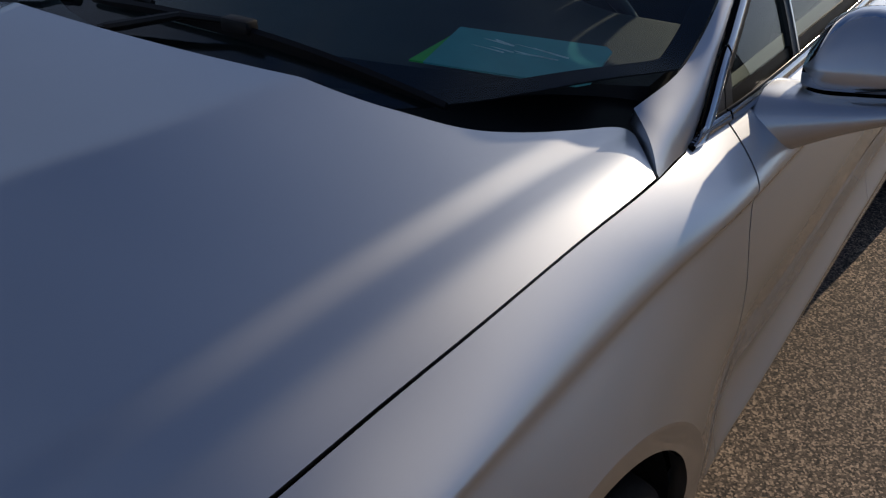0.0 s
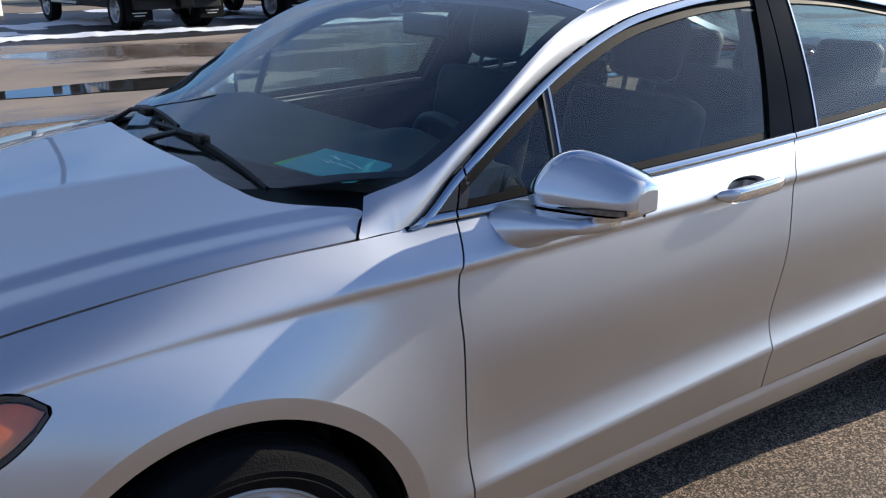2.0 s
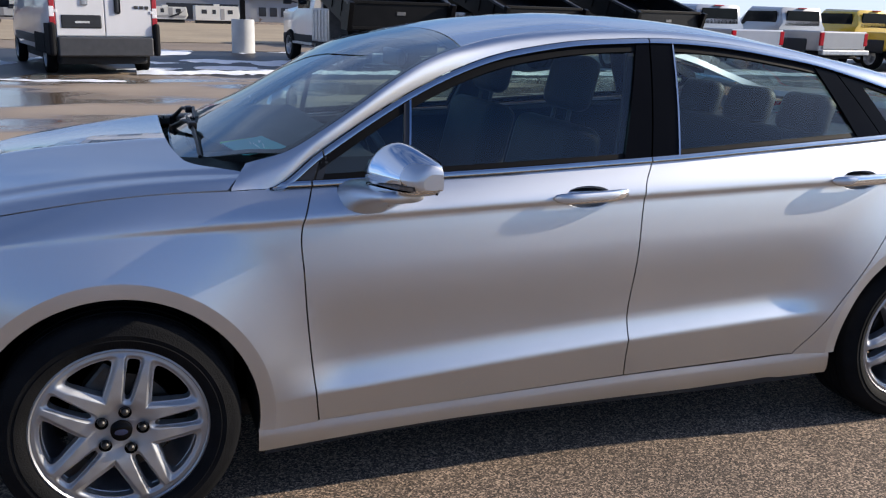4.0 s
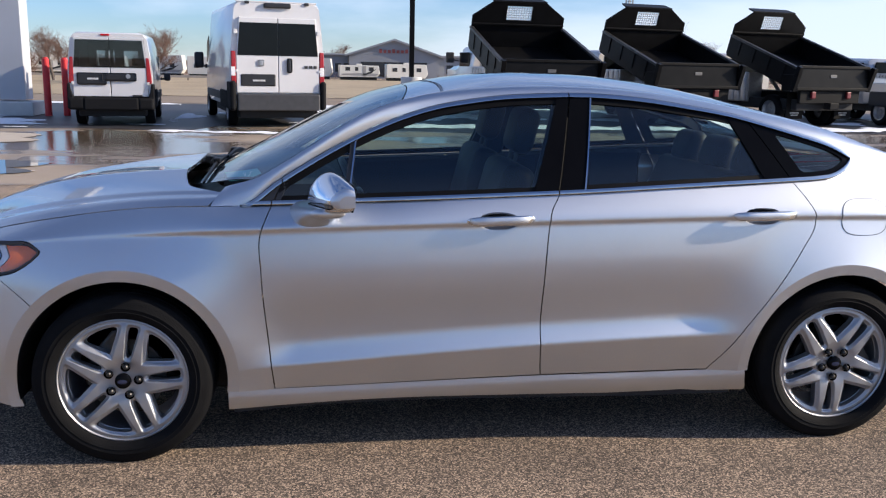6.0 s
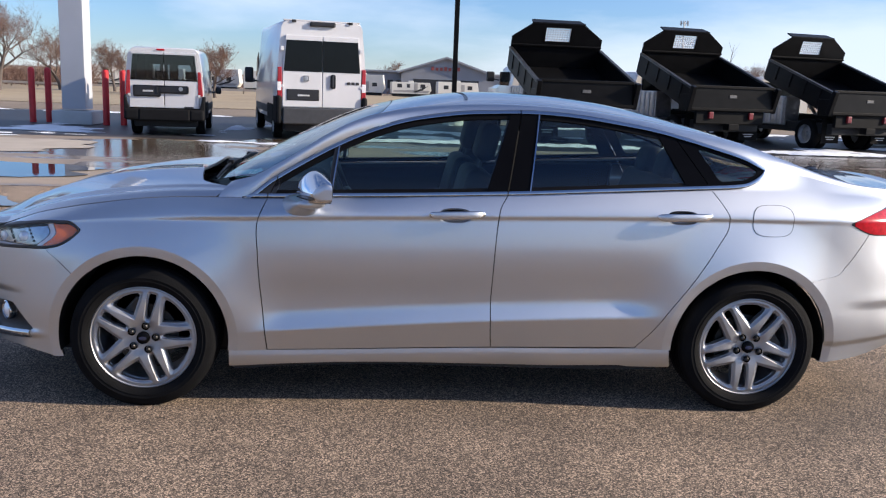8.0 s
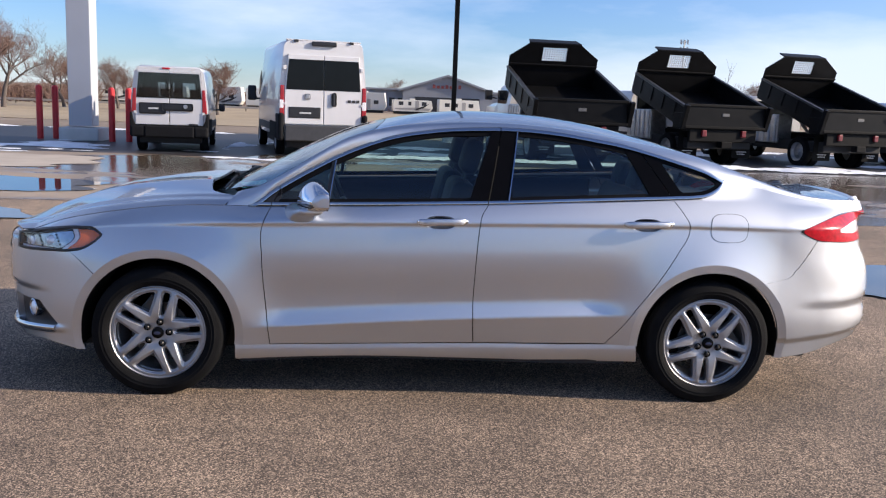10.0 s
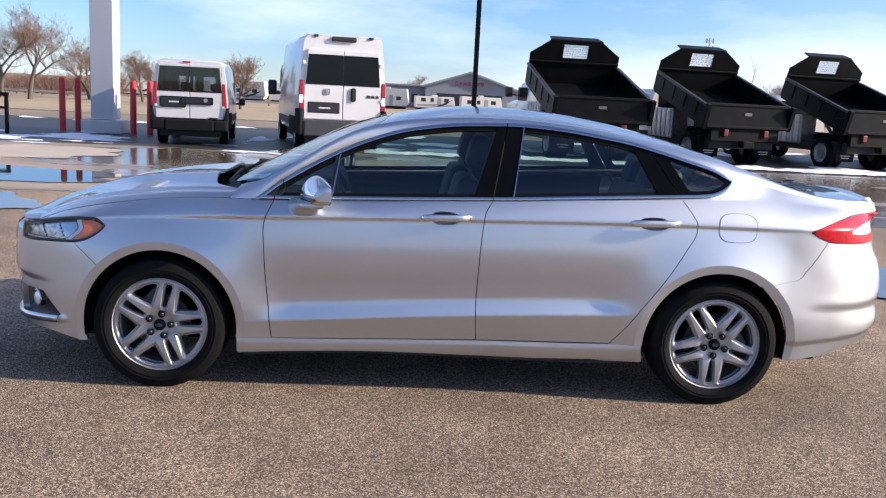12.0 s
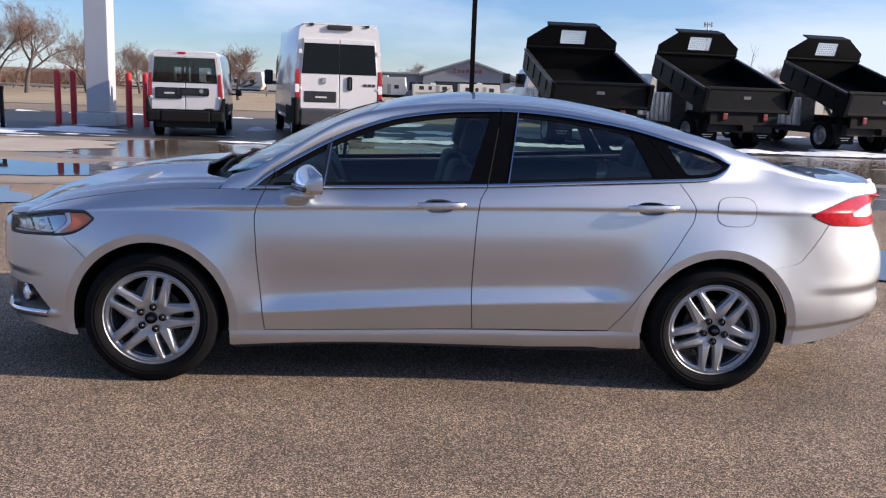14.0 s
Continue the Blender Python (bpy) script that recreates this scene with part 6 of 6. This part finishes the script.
def dump_truck(m, label):
    t = thing("dump_truck", m, label, "truck", "dump trucks")
    for s in (-1, 1):
        part("chassis_rail", box((s * .43 - .04, -1.0, .72), (s * .43 + .04, 5.3, .95), .01), BLACKSTEEL, t)
        for k in (0, 1):
            road_wheel(t, s * (.98 - k * .28), 0, .43, .25, GALV, side=s)
        road_wheel(t, s * .92, 4.5, .43, .27, GALV, side=s)
        fl = part("mudflap", box((s * .86 - .30, -.75, .22), (s * .86 + .30, -.735, .92), .005), RUBBERFLAP, t)
        turned("flap_emblem", [(.07, -.002), (.11, -.003), (.11, .004), (.07, .004)], PALEBAR, fl, pose(s * .86, -.752, .58), seg=28)
        turned("emblem_centre", [(.0001, -.002), (.05, -.002), (.05, .004)], PALEBAR, fl, pose(s * .86, -.752, .58), seg=20)
        for k in range(2):
            part("flap_print", box((s * .86 - .16 + .04 * k, -.758, .38 - .06 * k), (s * .86 + .16 - .04 * k, -.752, .40 - .06 * k)), PALEBAR, fl)
        lm = part("tail_lamp", box((s * .62 - .07, -1.16, .80), (s * .62 + .07, -1.06, .98), .02), DIMRED, t)
        part("running_board", box((s * 1.0 - .12, 2.2, .50), (s * 1.0 + .12, 3.9, .56), .01), GALV, t)
        mr = part("door_mirror", box((s * 1.22 - .12, 3.95, 1.55), (s * 1.22 + .12, 4.05, 1.85), .03), BLACK, t)
        part("mirror_arm", rod((s * .95, 4.0, 1.6), (s * 1.2, 4.0, 1.65), .02), BLACK, mr)
        part("side_window", box((s * .985 - .012, 2.75, 1.45), (s * .985 + .012, 3.75, 1.85), .01), DARKGLASS, t)
    cab = [[(x * w, y, z) for x, z in ((-.97, .62), (-1, .9), (-1, 1.35), (-.9, zt - .06), (-.82, zt), (.82, zt), (.9, zt - .06), (1, 1.35), (1, .9), (.97, .62))] for y, w, zt in ((2.45, .98, 1.92), (2.6, 1.0, 2.0), (3.7, 1.0, 2.0), (4.2, .98, 1.5), (5.3, .95, 1.42), (5.55, .85, 1.3))]
    part("cab", loft(cab), WHITEPAINT, t, smooth=True)
    part("rear_window", box((-.7, 2.43, 1.45), (.7, 2.47, 1.85), .02), DARKGLASS, t)
    part("rear_cross_member", box((-1.05, -1.1, .66), (1.05, -.98, 1.0), .02), BLACKSTEEL, t)
    # solid dark block added to deepen the shade below the chassis
    part("underbody", box((-1.0, -.95, .46), (1.0, 5.2, .76), .03), DARK, t)
    part("fuel_tank", box((.55, 1.0, .42), (1.05, 2.1, .85), .06), BLACKSTEEL, t)
    part("tool_box", box((-1.08, .95, .62), (-.55, 2.3, 1.46), .03), GALV, t)
    for k in range(5):
        part("box_rib", box((-1.10, 1.02 + .26 * k, .66), (-1.075, 1.11 + .26 * k, 1.42), .005), PALEBAR, t)
    for s in (-1, 1):
        part("hoist", rod((s * .25, .6, .95), (s * .25, 1.5, 1.75), .05), GALV, t)
    # the tipped body: hinged at its rear edge
    tip = pose(0, -1.1, 1.01, 18.2)
    L, Wd, hs = 3.0, 1.30, .55
    bed = part("tipping_body", box((-Wd, 0, -.02), (Wd, L, .06), .01), BLACKPAINT, t, "black tipped dump body", at=tip)
    for s in (-1, 1):
        part("side_wall", prism([(.06, .05), (L, .05), (L, hs), (.06, hs)], s * Wd - .03, s * Wd + .03, "x"), BLACKPAINT, bed)
        part("top_rail", box((s * Wd - .05, .0, hs), (s * Wd + .05, L, hs + .06), .01), RAILSTEEL, bed)
        part("corner_post", box((s * Wd - .06, -.06, -.02), (s * Wd + .06, .08, hs + .10), .01), BLACKPAINT, bed)
        for k in range(4):
            part("side_brace", box((s * (Wd + .04) - .012, .5 + .65 * k, .14), (s * (Wd + .04) + .012, .58 + .65 * k, hs), .005), BLACKPAINT, bed)
    # headboard with its mesh window, corners cut, and a short cab shield
    def board(z0, z1, x0, x1):
        return prism([(x0, z0), (x1, z0), (x1, z1), (x0, z1)], L - .03, L + .02, "y")
    hb = part("headboard", board(.06, .70, -Wd, Wd), BLACKPAINT, bed)
    wx, w0, w1 = .36, .80, 1.18
    part("headboard_side", prism([(-Wd, .70), (-wx, .70), (-wx, 1.29), (-.74, 1.29), (-Wd, .90)], L - .03, L + .02, "y"), BLACKPAINT, hb)
    part("headboard_side", prism([(wx, .70), (Wd, .70), (Wd, .90), (.74, 1.29), (wx, 1.29)], L - .03, L + .02, "y"), BLACKPAINT, hb)
    part("headboard_bar", board(.70, w0, -wx, wx), BLACKPAINT, hb)
    part("headboard_bar", board(w1, 1.29, -wx, wx), BLACKPAINT, hb)
    part("fold_rail", box((-Wd, L - .07, .66), (Wd, L - .03, .71), .01), BLACKSTEEL, hb)
    bm = bmesh.new()
    for k in range(11):
        x = -wx + .012 + 2 * (wx - .012) * k / 10
        for j in range(6):
            z, dz, lean = w0 + (w1 - w0) * j / 6, (w1 - w0) / 6, .014 * (1 - 2 * ((j + k) % 2))
            add_rod(bm, (x - lean, L - .008, z), (x + lean, L - .008, z + dz), .013, seg=4)
    for k in range(7):
        z = w0 + (w1 - w0) * k / 6
        add_box(bm, (-wx, L - .012, z - .011), (wx, L + .002, z + .011))
    part("mesh_screen", bm, WHITEMESH, hb)
    part("cab_shield", prism([(-.77, L), (.77, L), (.70, L + .34), (-.70, L + .34)], 1.27, 1.31, "z", .01), BLACKPAINT, hb)
    g = part("tailgate", box((-Wd + .07, -.04, -.62), (Wd - .07, .02, .02), .012), BLACKPAINT, t, at=pose(0, -1.12, 1.65))
    for z in (-.60, -.02):
        part("gate_rail", box((-Wd + .05, -.07, z - .035), (Wd - .05, .0, z + .035), .01), BLACKSTEEL, g)
    part("maker_plate", box((-.12, -.055, -.30), (.10, -.038, -.22), .006), PLATE, g)
    part("rear_hitch", box((-.16, -1.3, .50), (.16, -1.05, .68), .02), BLACKSTEEL, t)
    for s in (-1, 1):
        part("gate_side_plate", box((s * Wd - .05, -1.16, 1.0), (s * Wd + .05, -.7, 1.42), .01), BLACKPAINT, t)
    return t


d1 = dump_truck(pose(6.16, 18.6, 0, 0, 0, 7), "black tipped dump body on white truck cab")
for x, y, z in ((10.20, 19.5, 13), (14.20, 19.9, 14)):
    copy_thing(d1, pose(x, y, 0, 0, 0, z))


def pickup(m, paint, label):
    p = thing("pickup_truck", m, label, "pickup", "parked pickups")
    w = .98
    part("cargo_bed", prism([(-w, .62), (w, .62), (w * 1.0, 1.22), (-w * 1.0, 1.22)], .05, 1.85, "y", .03), paint, p)
    cab = [[(x * w, y, z) for x, z in ((-.96, .6), (-1, .9), (-1, 1.28), (-.86, zt - .07), (-.76, zt), (.76, zt), (.86, zt - .07), (1, 1.28), (1, .9), (.96, .6))] for y, zt in ((1.8, 1.5), (1.95, 1.92), (3.4, 1.95), (4.1, 1.35), (5.3, 1.28), (5.6, 1.1))]
    part("cab", loft(cab), paint, p, smooth=True)
    part("rear_window", prism([(-.74, 1.35), (.74, 1.35), (.66, 1.82), (-.66, 1.82)], 1.80, 1.86, "y"), DARKGLASS, p)
    part("cab_brake_light", box((-.18, 1.86, 1.885), (.18, 1.93, 1.92), .01), REDLENS, p)
    part("tailgate", box((-w * .86, .0, .68), (w * .86, .06, 1.20), .02), paint, p)
    part("rear_bumper", box((-w, -.14, .50), (w, .05, .66), .03), GALV, p)
    for s in (-1, 1):
        part("tail_lamp", box((s * w * .93 - .08, -.005, .78), (s * w * .93 + .08, .06, 1.18), .02), REDLENS, p)
        part("side_window", prism([(2.0, 1.36), (3.7, 1.36), (3.4, 1.80), (2.05, 1.80)], s * w * .93 - .03, s * w * .95 + .012, "x"), DARKGLASS, p)
        part("wheel_arch_trim", box((s * w - .02, .55, .55), (s * w + .03, 1.55, .98), .04), GREYPLASTIC, p)
        for y in (1.05, 4.6):
            road_wheel(p, s * (w - .12), y, .40, .26, GALV, side=s)
    part("underbody", box((-w * .8, .2, .38), (w * .8, 5.2, .66), .03), DARK, p)
    return p


def paint_of(name, c, metal=0.3):
    return mat(name, c, 0.32, metal, 0.05, 2, coat=0.9)


for x, y, c, label, nm in ((17.9, 19.2, (.36, .37, .40), "silver-grey pickup truck with dark rear window", "grey_pickup_paint"), (21.3, 19.4, (.42, .40, .38), "tan pickup truck parked in the row", "tan_pickup_paint"),
                           (24.6, 19.6, (.62, .40, .02), "yellow pickup truck parked in the row", "yellow_pickup_paint"), (28.0, 19.8, (.20, .2, .21), "dark grey pickup truck with red lamps", "dark_pickup_paint"),
                           (31.4, 20.0, (.02, .02, .022), "black pickup truck parked in the row", "black_pickup_paint"), (9.2, 30.5, (.5, .52, .55), "pale grey pickup parked behind the trucks", "pale_pickup_paint"), (16.6, 30.5, (.16, .24, .34), "blue-grey pickup parked behind the trucks", "blue_pickup_paint")):
    pickup(pose(x, y, 0, 0, 0, 4), paint_of(nm, c), label)


# ---- posts, pillar, bollards ----
CONCRETE = mat("pale_concrete", (0.50, 0.50, 0.49), 0.8, 0, 0.10, 2.0, 0.3, 40)
PILLARPAINT = mat("grey_cladding", (0.44, 0.45, 0.475), 0.55, 0, 0.04, 1.0, 0.05, 60)
REDPAINT = mat("red_post_paint", (0.52, 0.025, 0.03), 0.45, 0, 0.12, 6, 0.05, 60)
pil = thing("canopy_pillar", pose(-7.05, 20.15, 0), "grey clad square canopy pillar on a concrete foot", "pillar")
part("foot", box((-.53, -.5, 0), (.53, .5, .36), .03), CONCRETE, pil)
part("shaft", box((-.31, -.31, .40), (.31, .31, 6.2), .015), PILLARPAINT, pil)
for x, y in ((-8.22, 20.1), (-7.88, 20.35), (-6.18, 19.75), (-5.78, 19.95)):
    b = thing("bollard", pose(x, y, 0), "red painted steel bollard standing by the pillar", "bollard", "red bollards")
    part("post", rod((0, 0, 0), (0, 0, 1.42), .085, seg=20), REDPAINT, b, smooth=True)
    part("cap", rod((0, 0, 1.42), (0, 0, 1.47), .085, .05, seg=20), REDPAINT, b, smooth=True)
lp = thing("light_pole", pose(3.70, 26.3, 0), "black square light pole on a round concrete base", "pole")
part("base", rod((0, 0, 0), (0, 0, 1.05), .36, seg=32), CONCRETE, lp, smooth=True)
part("pole", box((-.08, -.08, 1.05), (.08, .08, 9.5), .01), BLACKSTEEL, lp)
fr = thing("metal_frame", pose(-9.3, 17.8, 0), "black welded steel frame standing on the lot", "frame")
for x in (-.9, .55):
    part("leg", box((x - .04, -.04, 0), (x + .04, .04, .98), .006), BLACKSTEEL, fr)
part("top_bar", box((-.94, -.05, .94), (.60, .05, 1.03), .006), BLACKSTEEL, fr)
part("mid_bar", box((-.86, -.03, .62), (.51, .03, .68), .006), BLACKSTEEL, fr)

# ---- far side of the field ----
far_z = lambda y: float(ground_z(y))
rail_ = thing("guard_rail", pose(-60, 138, far_z(138)), "weathered steel guard rail along the road", "guard rail")
part("beam", box((-30, -.04, .45), (52, .04, .80), .01), mat("dull_rail_steel", (.40, .36, .32), .6, .3, .2, .5), rail_)
for k in range(22):
    part("post", box((-30 + 3.9 * k - .08, .04, -.05), (-30 + 3.9 * k + .08, .2, .82)), FARGRASS, rail_)
RV = mat("trailer_cream", (0.62, 0.60, 0.55), 0.5, 0, 0.06, .4)
RVGREY = mat("trailer_grey", (0.30, 0.29, 0.28), 0.5, 0, 0.1, .4)
RVDARK = mat("trailer_window", (0.03, 0.03, 0.035), 0.2, 0, 0.1, 1)


def trailer(x, y, L, h, rot, graphic):
    t = thing("camper_trailer", pose(x, y, far_z(y), 0, 0, rot), "cream travel trailer parked across the field", "camper", "camper trailers")
    part("body", prism([(-L / 2, .55), (L / 2 - .5, .55), (L / 2, 1.3), (L / 2 - .3, h), (-L / 2, h)], -1.2, 1.2, "y", .06), RV, t)
    if graphic:
        part("stripe", prism([(-L * .45, .9), (L * .40, .8), (L * .46, 1.2), (L * .1, 1.35), (-L * .45, 1.15)], -1.225, -1.20, "y"), RVGREY, t)
        part("swoosh", prism([(L * .02, .9), (L * .34, 1.9), (L * .42, 2.2), (L * .28, 1.3), (L * .12, .9)], -1.23, -1.226, "y"), RVDARK, t)
    for k, (a, w) in enumerate(((-.36, .9), (-.12, .6), (.22, .9))):
        part("window", box((L * a, -1.23, 1.7), (L * a + w, -1.2, 2.4), .02), RVDARK, t)
    part("door", box((L * .06, -1.225, .7), (L * .06 + .7, -1.2, 2.6), .01), RVGREY, t)
    part("roof_unit", box((-.5, -.4, h), (.5, .4, h + .3), .05), RV, t)
    part("skirt", box((-L / 2 + .3, -1.0, 0), (L / 2 - .6, 1.0, .6)), DARK, t)


random.seed(5)
for k, x in enumerate((-48.6, -39.5, -29.2, -19.5, -10.5, -1.6, 7.4, 16.0, 33, 43)):
    big = k < 6
    trailer(x, 166 + random.uniform(-4, 4), random.uniform(7.4, 9.2) + .5 * big, random.uniform(2.7, 3.05) + .85 * big, random.uniform(-8, 8), k % 2 == 0)

bw = thing("dealership_hall", pose(15.6, 190, far_z(190)), "low grey hall with a wide gabled front", "building")
WALLG = mat("grey_wall_panel", (0.26, 0.27, 0.29), 0.7, 0, 0.08, .3)
ROOFG = mat("grey_metal_roof", (0.30, 0.31, 0.33), 0.5, 0.2, 0.08, .3)
part("wall", box((-22, 0, 0), (24, 26, 4.6), .02), WALLG, bw)
part("gable_front", prism([(-9.5, 0), (9.5, 0), (9.5, 4.8), (0, 7.9), (-9.5, 4.8)], -2.5, .4, "y"), WALLG, bw)
for s in (-1, 1):
    part("gable_roof", prism([(s * 10.4, 4.45), (s * 10.4, 4.85), (0, 8.25), (0, 7.85)], -3.2, 14, "y"), ROOFG, bw)
part("roof", box((-22.6, -.6, 4.6), (24.6, 26.5, 5.0), .05), ROOFG, bw)
part("shop_front", box((-7, -2.6, .4), (7, -2.45, 3.4), .02), RVDARK, bw)
SIGN = mat("red_sign_letters", (0.30, 0.07, 0.06), 0.5, 0, 0.1, 2)
for k in range(7):
    part("sign_shape", box((-3.2 + .92 * k, -2.68, 5.3), (-2.6 + .92 * k, -2.5, 5.9 if k % 3 else 6.1), .05), SIGN, bw)
for k in range(6):
    part("window", box((-20 + 1.9 * k, -.05, 1.2), (-18.8 + 1.9 * k, .02, 3.0), .02), RVDARK, bw)
for k in range(5):
    part("window", box((11.5 + 2.3 * k, -.05, 1.2), (13.0 + 2.3 * k, .02, 3.0), .02), RVDARK, bw)
part("side_block", box((24, 2, 0), (34, 20, 4.0), .02), mat("tan_wall", (0.42, 0.36, 0.28), .8, 0, .08, .4), bw)

# far mast
ms = thing("radio_mast", pose(104.8, 300, far_z(300)), "slender radio mast with antennas far away", "mast")
part("mast", rod((0, 0, 0), (0, 0, 26), .35, .25, 8), GALV, ms)
for k, z in enumerate((25.5, 23.0)):
    bm = bmesh.new()
    for a in range(6):
        c, s_ = math.cos(a * math.pi / 3), math.sin(a * math.pi / 3)
        add_box(bm, (c * 1.3 - .12, s_ * 1.3 - .12, z - .8), (c * 1.3 + .12, s_ * 1.3 + .12, z + .8))
        add_rod(bm, (0, 0, z), (c * 1.3, s_ * 1.3, z), .08, seg=5)
    part("antenna_ring", bm, GALV, ms)

# ---- bare winter trees ----
BARK = mat("grey_bark", (0.10, 0.08, 0.068), 0.9, 0, 0.25, 3, 0.6, 20)
TWIG = mat("brown_twigs", (0.18, 0.11, 0.082), 0.9, 0, 0.25, 2)


def limb_mesh(segs, sides=5):
    vs, fs = [], []
    for a, b, r1, r2 in segs:
        d = (b - a).normalized()
        u = d.orthogonal().normalized()
        v = d.cross(u)
        k = len(vs)
        for p, r in ((a, r1), (b, r2)):
            for i in range(sides):
                t = 2 * math.pi * i / sides
                vs.append(p + (u * math.cos(t) + v * math.sin(t)) * r)
        fs += [(k + i, k + (i + 1) % sides, k + sides + (i + 1) % sides, k + sides + i) for i in range(sides)]
    return vs, fs


def bare_tree(x, y, h, seed, spread=.95, levels=6):
    rnd = random.Random(seed)
    thick, thin = [], []

    def grow(p, d, ln, r, lv):
        n = 3 if lv < 2 else 2
        for i in range(n):
            d2 = (d + Vector((rnd.gauss(0, .12), rnd.gauss(0, .12), rnd.gauss(0, .06) + .04))).normalized()
            q = p + d2 * (ln / n)
            r2 = r * (1 - .32 / n)
            (thick if lv < 3 else thin).append((p, q, r, r2))
            p, d, r = q, d2, r2
            if lv < levels and (i > 0 or lv > 1):
                k = 2 if lv < 3 else rnd.choice((1, 2, 2))
                for _ in range(k):
                    side = Vector((rnd.gauss(0, 1), rnd.gauss(0, 1), rnd.gauss(.15, .4))).normalized()
                    grow(p, (d * (1 - spread * .45) + side * spread * .8 + Vector((0, 0, .16))).normalized(), ln * rnd.uniform(.58, .84), max(.011, r * rnd.uniform(.5, .68)), lv + 1)
    t = thing("bare_tree", pose(x, y, far_z(y)), "leafless winter tree with fine spreading twigs", "tree", "bare trees")
    grow(Vector((0, 0, 0)), Vector((0, 0, 1)), h * .36, h * .030, 0)
    link_mesh("trunk", *limb_mesh(thick, 7), BARK, t)
    link_mesh("crown", *limb_mesh(thin, 3), TWIG, t)
    return t


for x, y, h, sd in ((-46.2, 112, 11.0, 3), (-51.5, 116, 10.5, 4), (-42.8, 124, 8.5, 5), (-44.5, 134, 8.0, 6), (-19.6, 112, 7.6, 9), (-22.6, 118, 6.8, 8), (-36.0, 126, 7.0, 10), (4, 205, 7.5, 12), (-60, 130, 11, 15), (68, 150, 9, 17), (-33.5, 122, 6.6, 18), (-56, 122, 9.5, 19)):
    bare_tree(x, y, h, sd)
slim = thing("young_tree", pose(26.9, 62, far_z(62)), "thin bare young tree by the field", "tree")
rnd = random.Random(9)
segs = [(Vector((0, 0, 0)), Vector((.5, 0, 3.2)), .05, .035), (Vector((.5, 0, 3.2)), Vector((.9, 0, 5.8)), .035, .008)]
for k in range(16):
    z = 1.6 + .24 * k
    p = Vector((.15 * z, 0, z))
    segs.append((p, p + Vector((rnd.uniform(-.5, .5), rnd.uniform(-.4, .4), rnd.uniform(.6, 1.1))), .012, .004))
link_mesh("stem", *limb_mesh(segs, 5), BARK, slim)
# brush along the far edge of the field
rnd = random.Random(21)
segs = []
for k in range(5200):
    left = k < 3000
    x = rnd.uniform(-150, -50) if left else rnd.uniform(-190, 20) if rnd.random() < .8 else rnd.uniform(20, 150)
    y = 160 + rnd.gauss(0, 6) if left else 205 + rnd.gauss(0, 8)
    h = (1.35 if left else .95) * (1.6 + 3.4 * abs(fbm(x, 0, .05, 3, 2.0))) * rnd.uniform(.5, 1.4)
    p = Vector((x, y, far_z(y)))
    for i in range(3):
        q = p + Vector((rnd.gauss(0, .25 * h), rnd.gauss(0, .2 * h), h * rnd.uniform(.45, .8)))
        segs.append((p, q, .07, .04))
        for j in range(3):
            a = p.lerp(q, rnd.uniform(.3, 1))
            segs.append((a, a + Vector((rnd.gauss(0, .28 * h), rnd.gauss(0, .2 * h), h * rnd.uniform(-.05, .42))), .035, .018))
tagged(link_mesh("far_brush", *limb_mesh(segs, 3), TWIG), "brown leafless brush along the far field edge", "brush", kind="stuff")
# low far embankment that closes the view
sheet("far_bank", -700, 700, 215, 230, lambda x, y: 1 + 0 * x, FARGRASS, .0, "brown wooded bank on the horizon", "bank", 5.0, lambda x, y: 1.2 + 1.6 * ss((y - 214) / 8) + .8 * fbm_a(x, y, s=.03, o=3, seed=2))
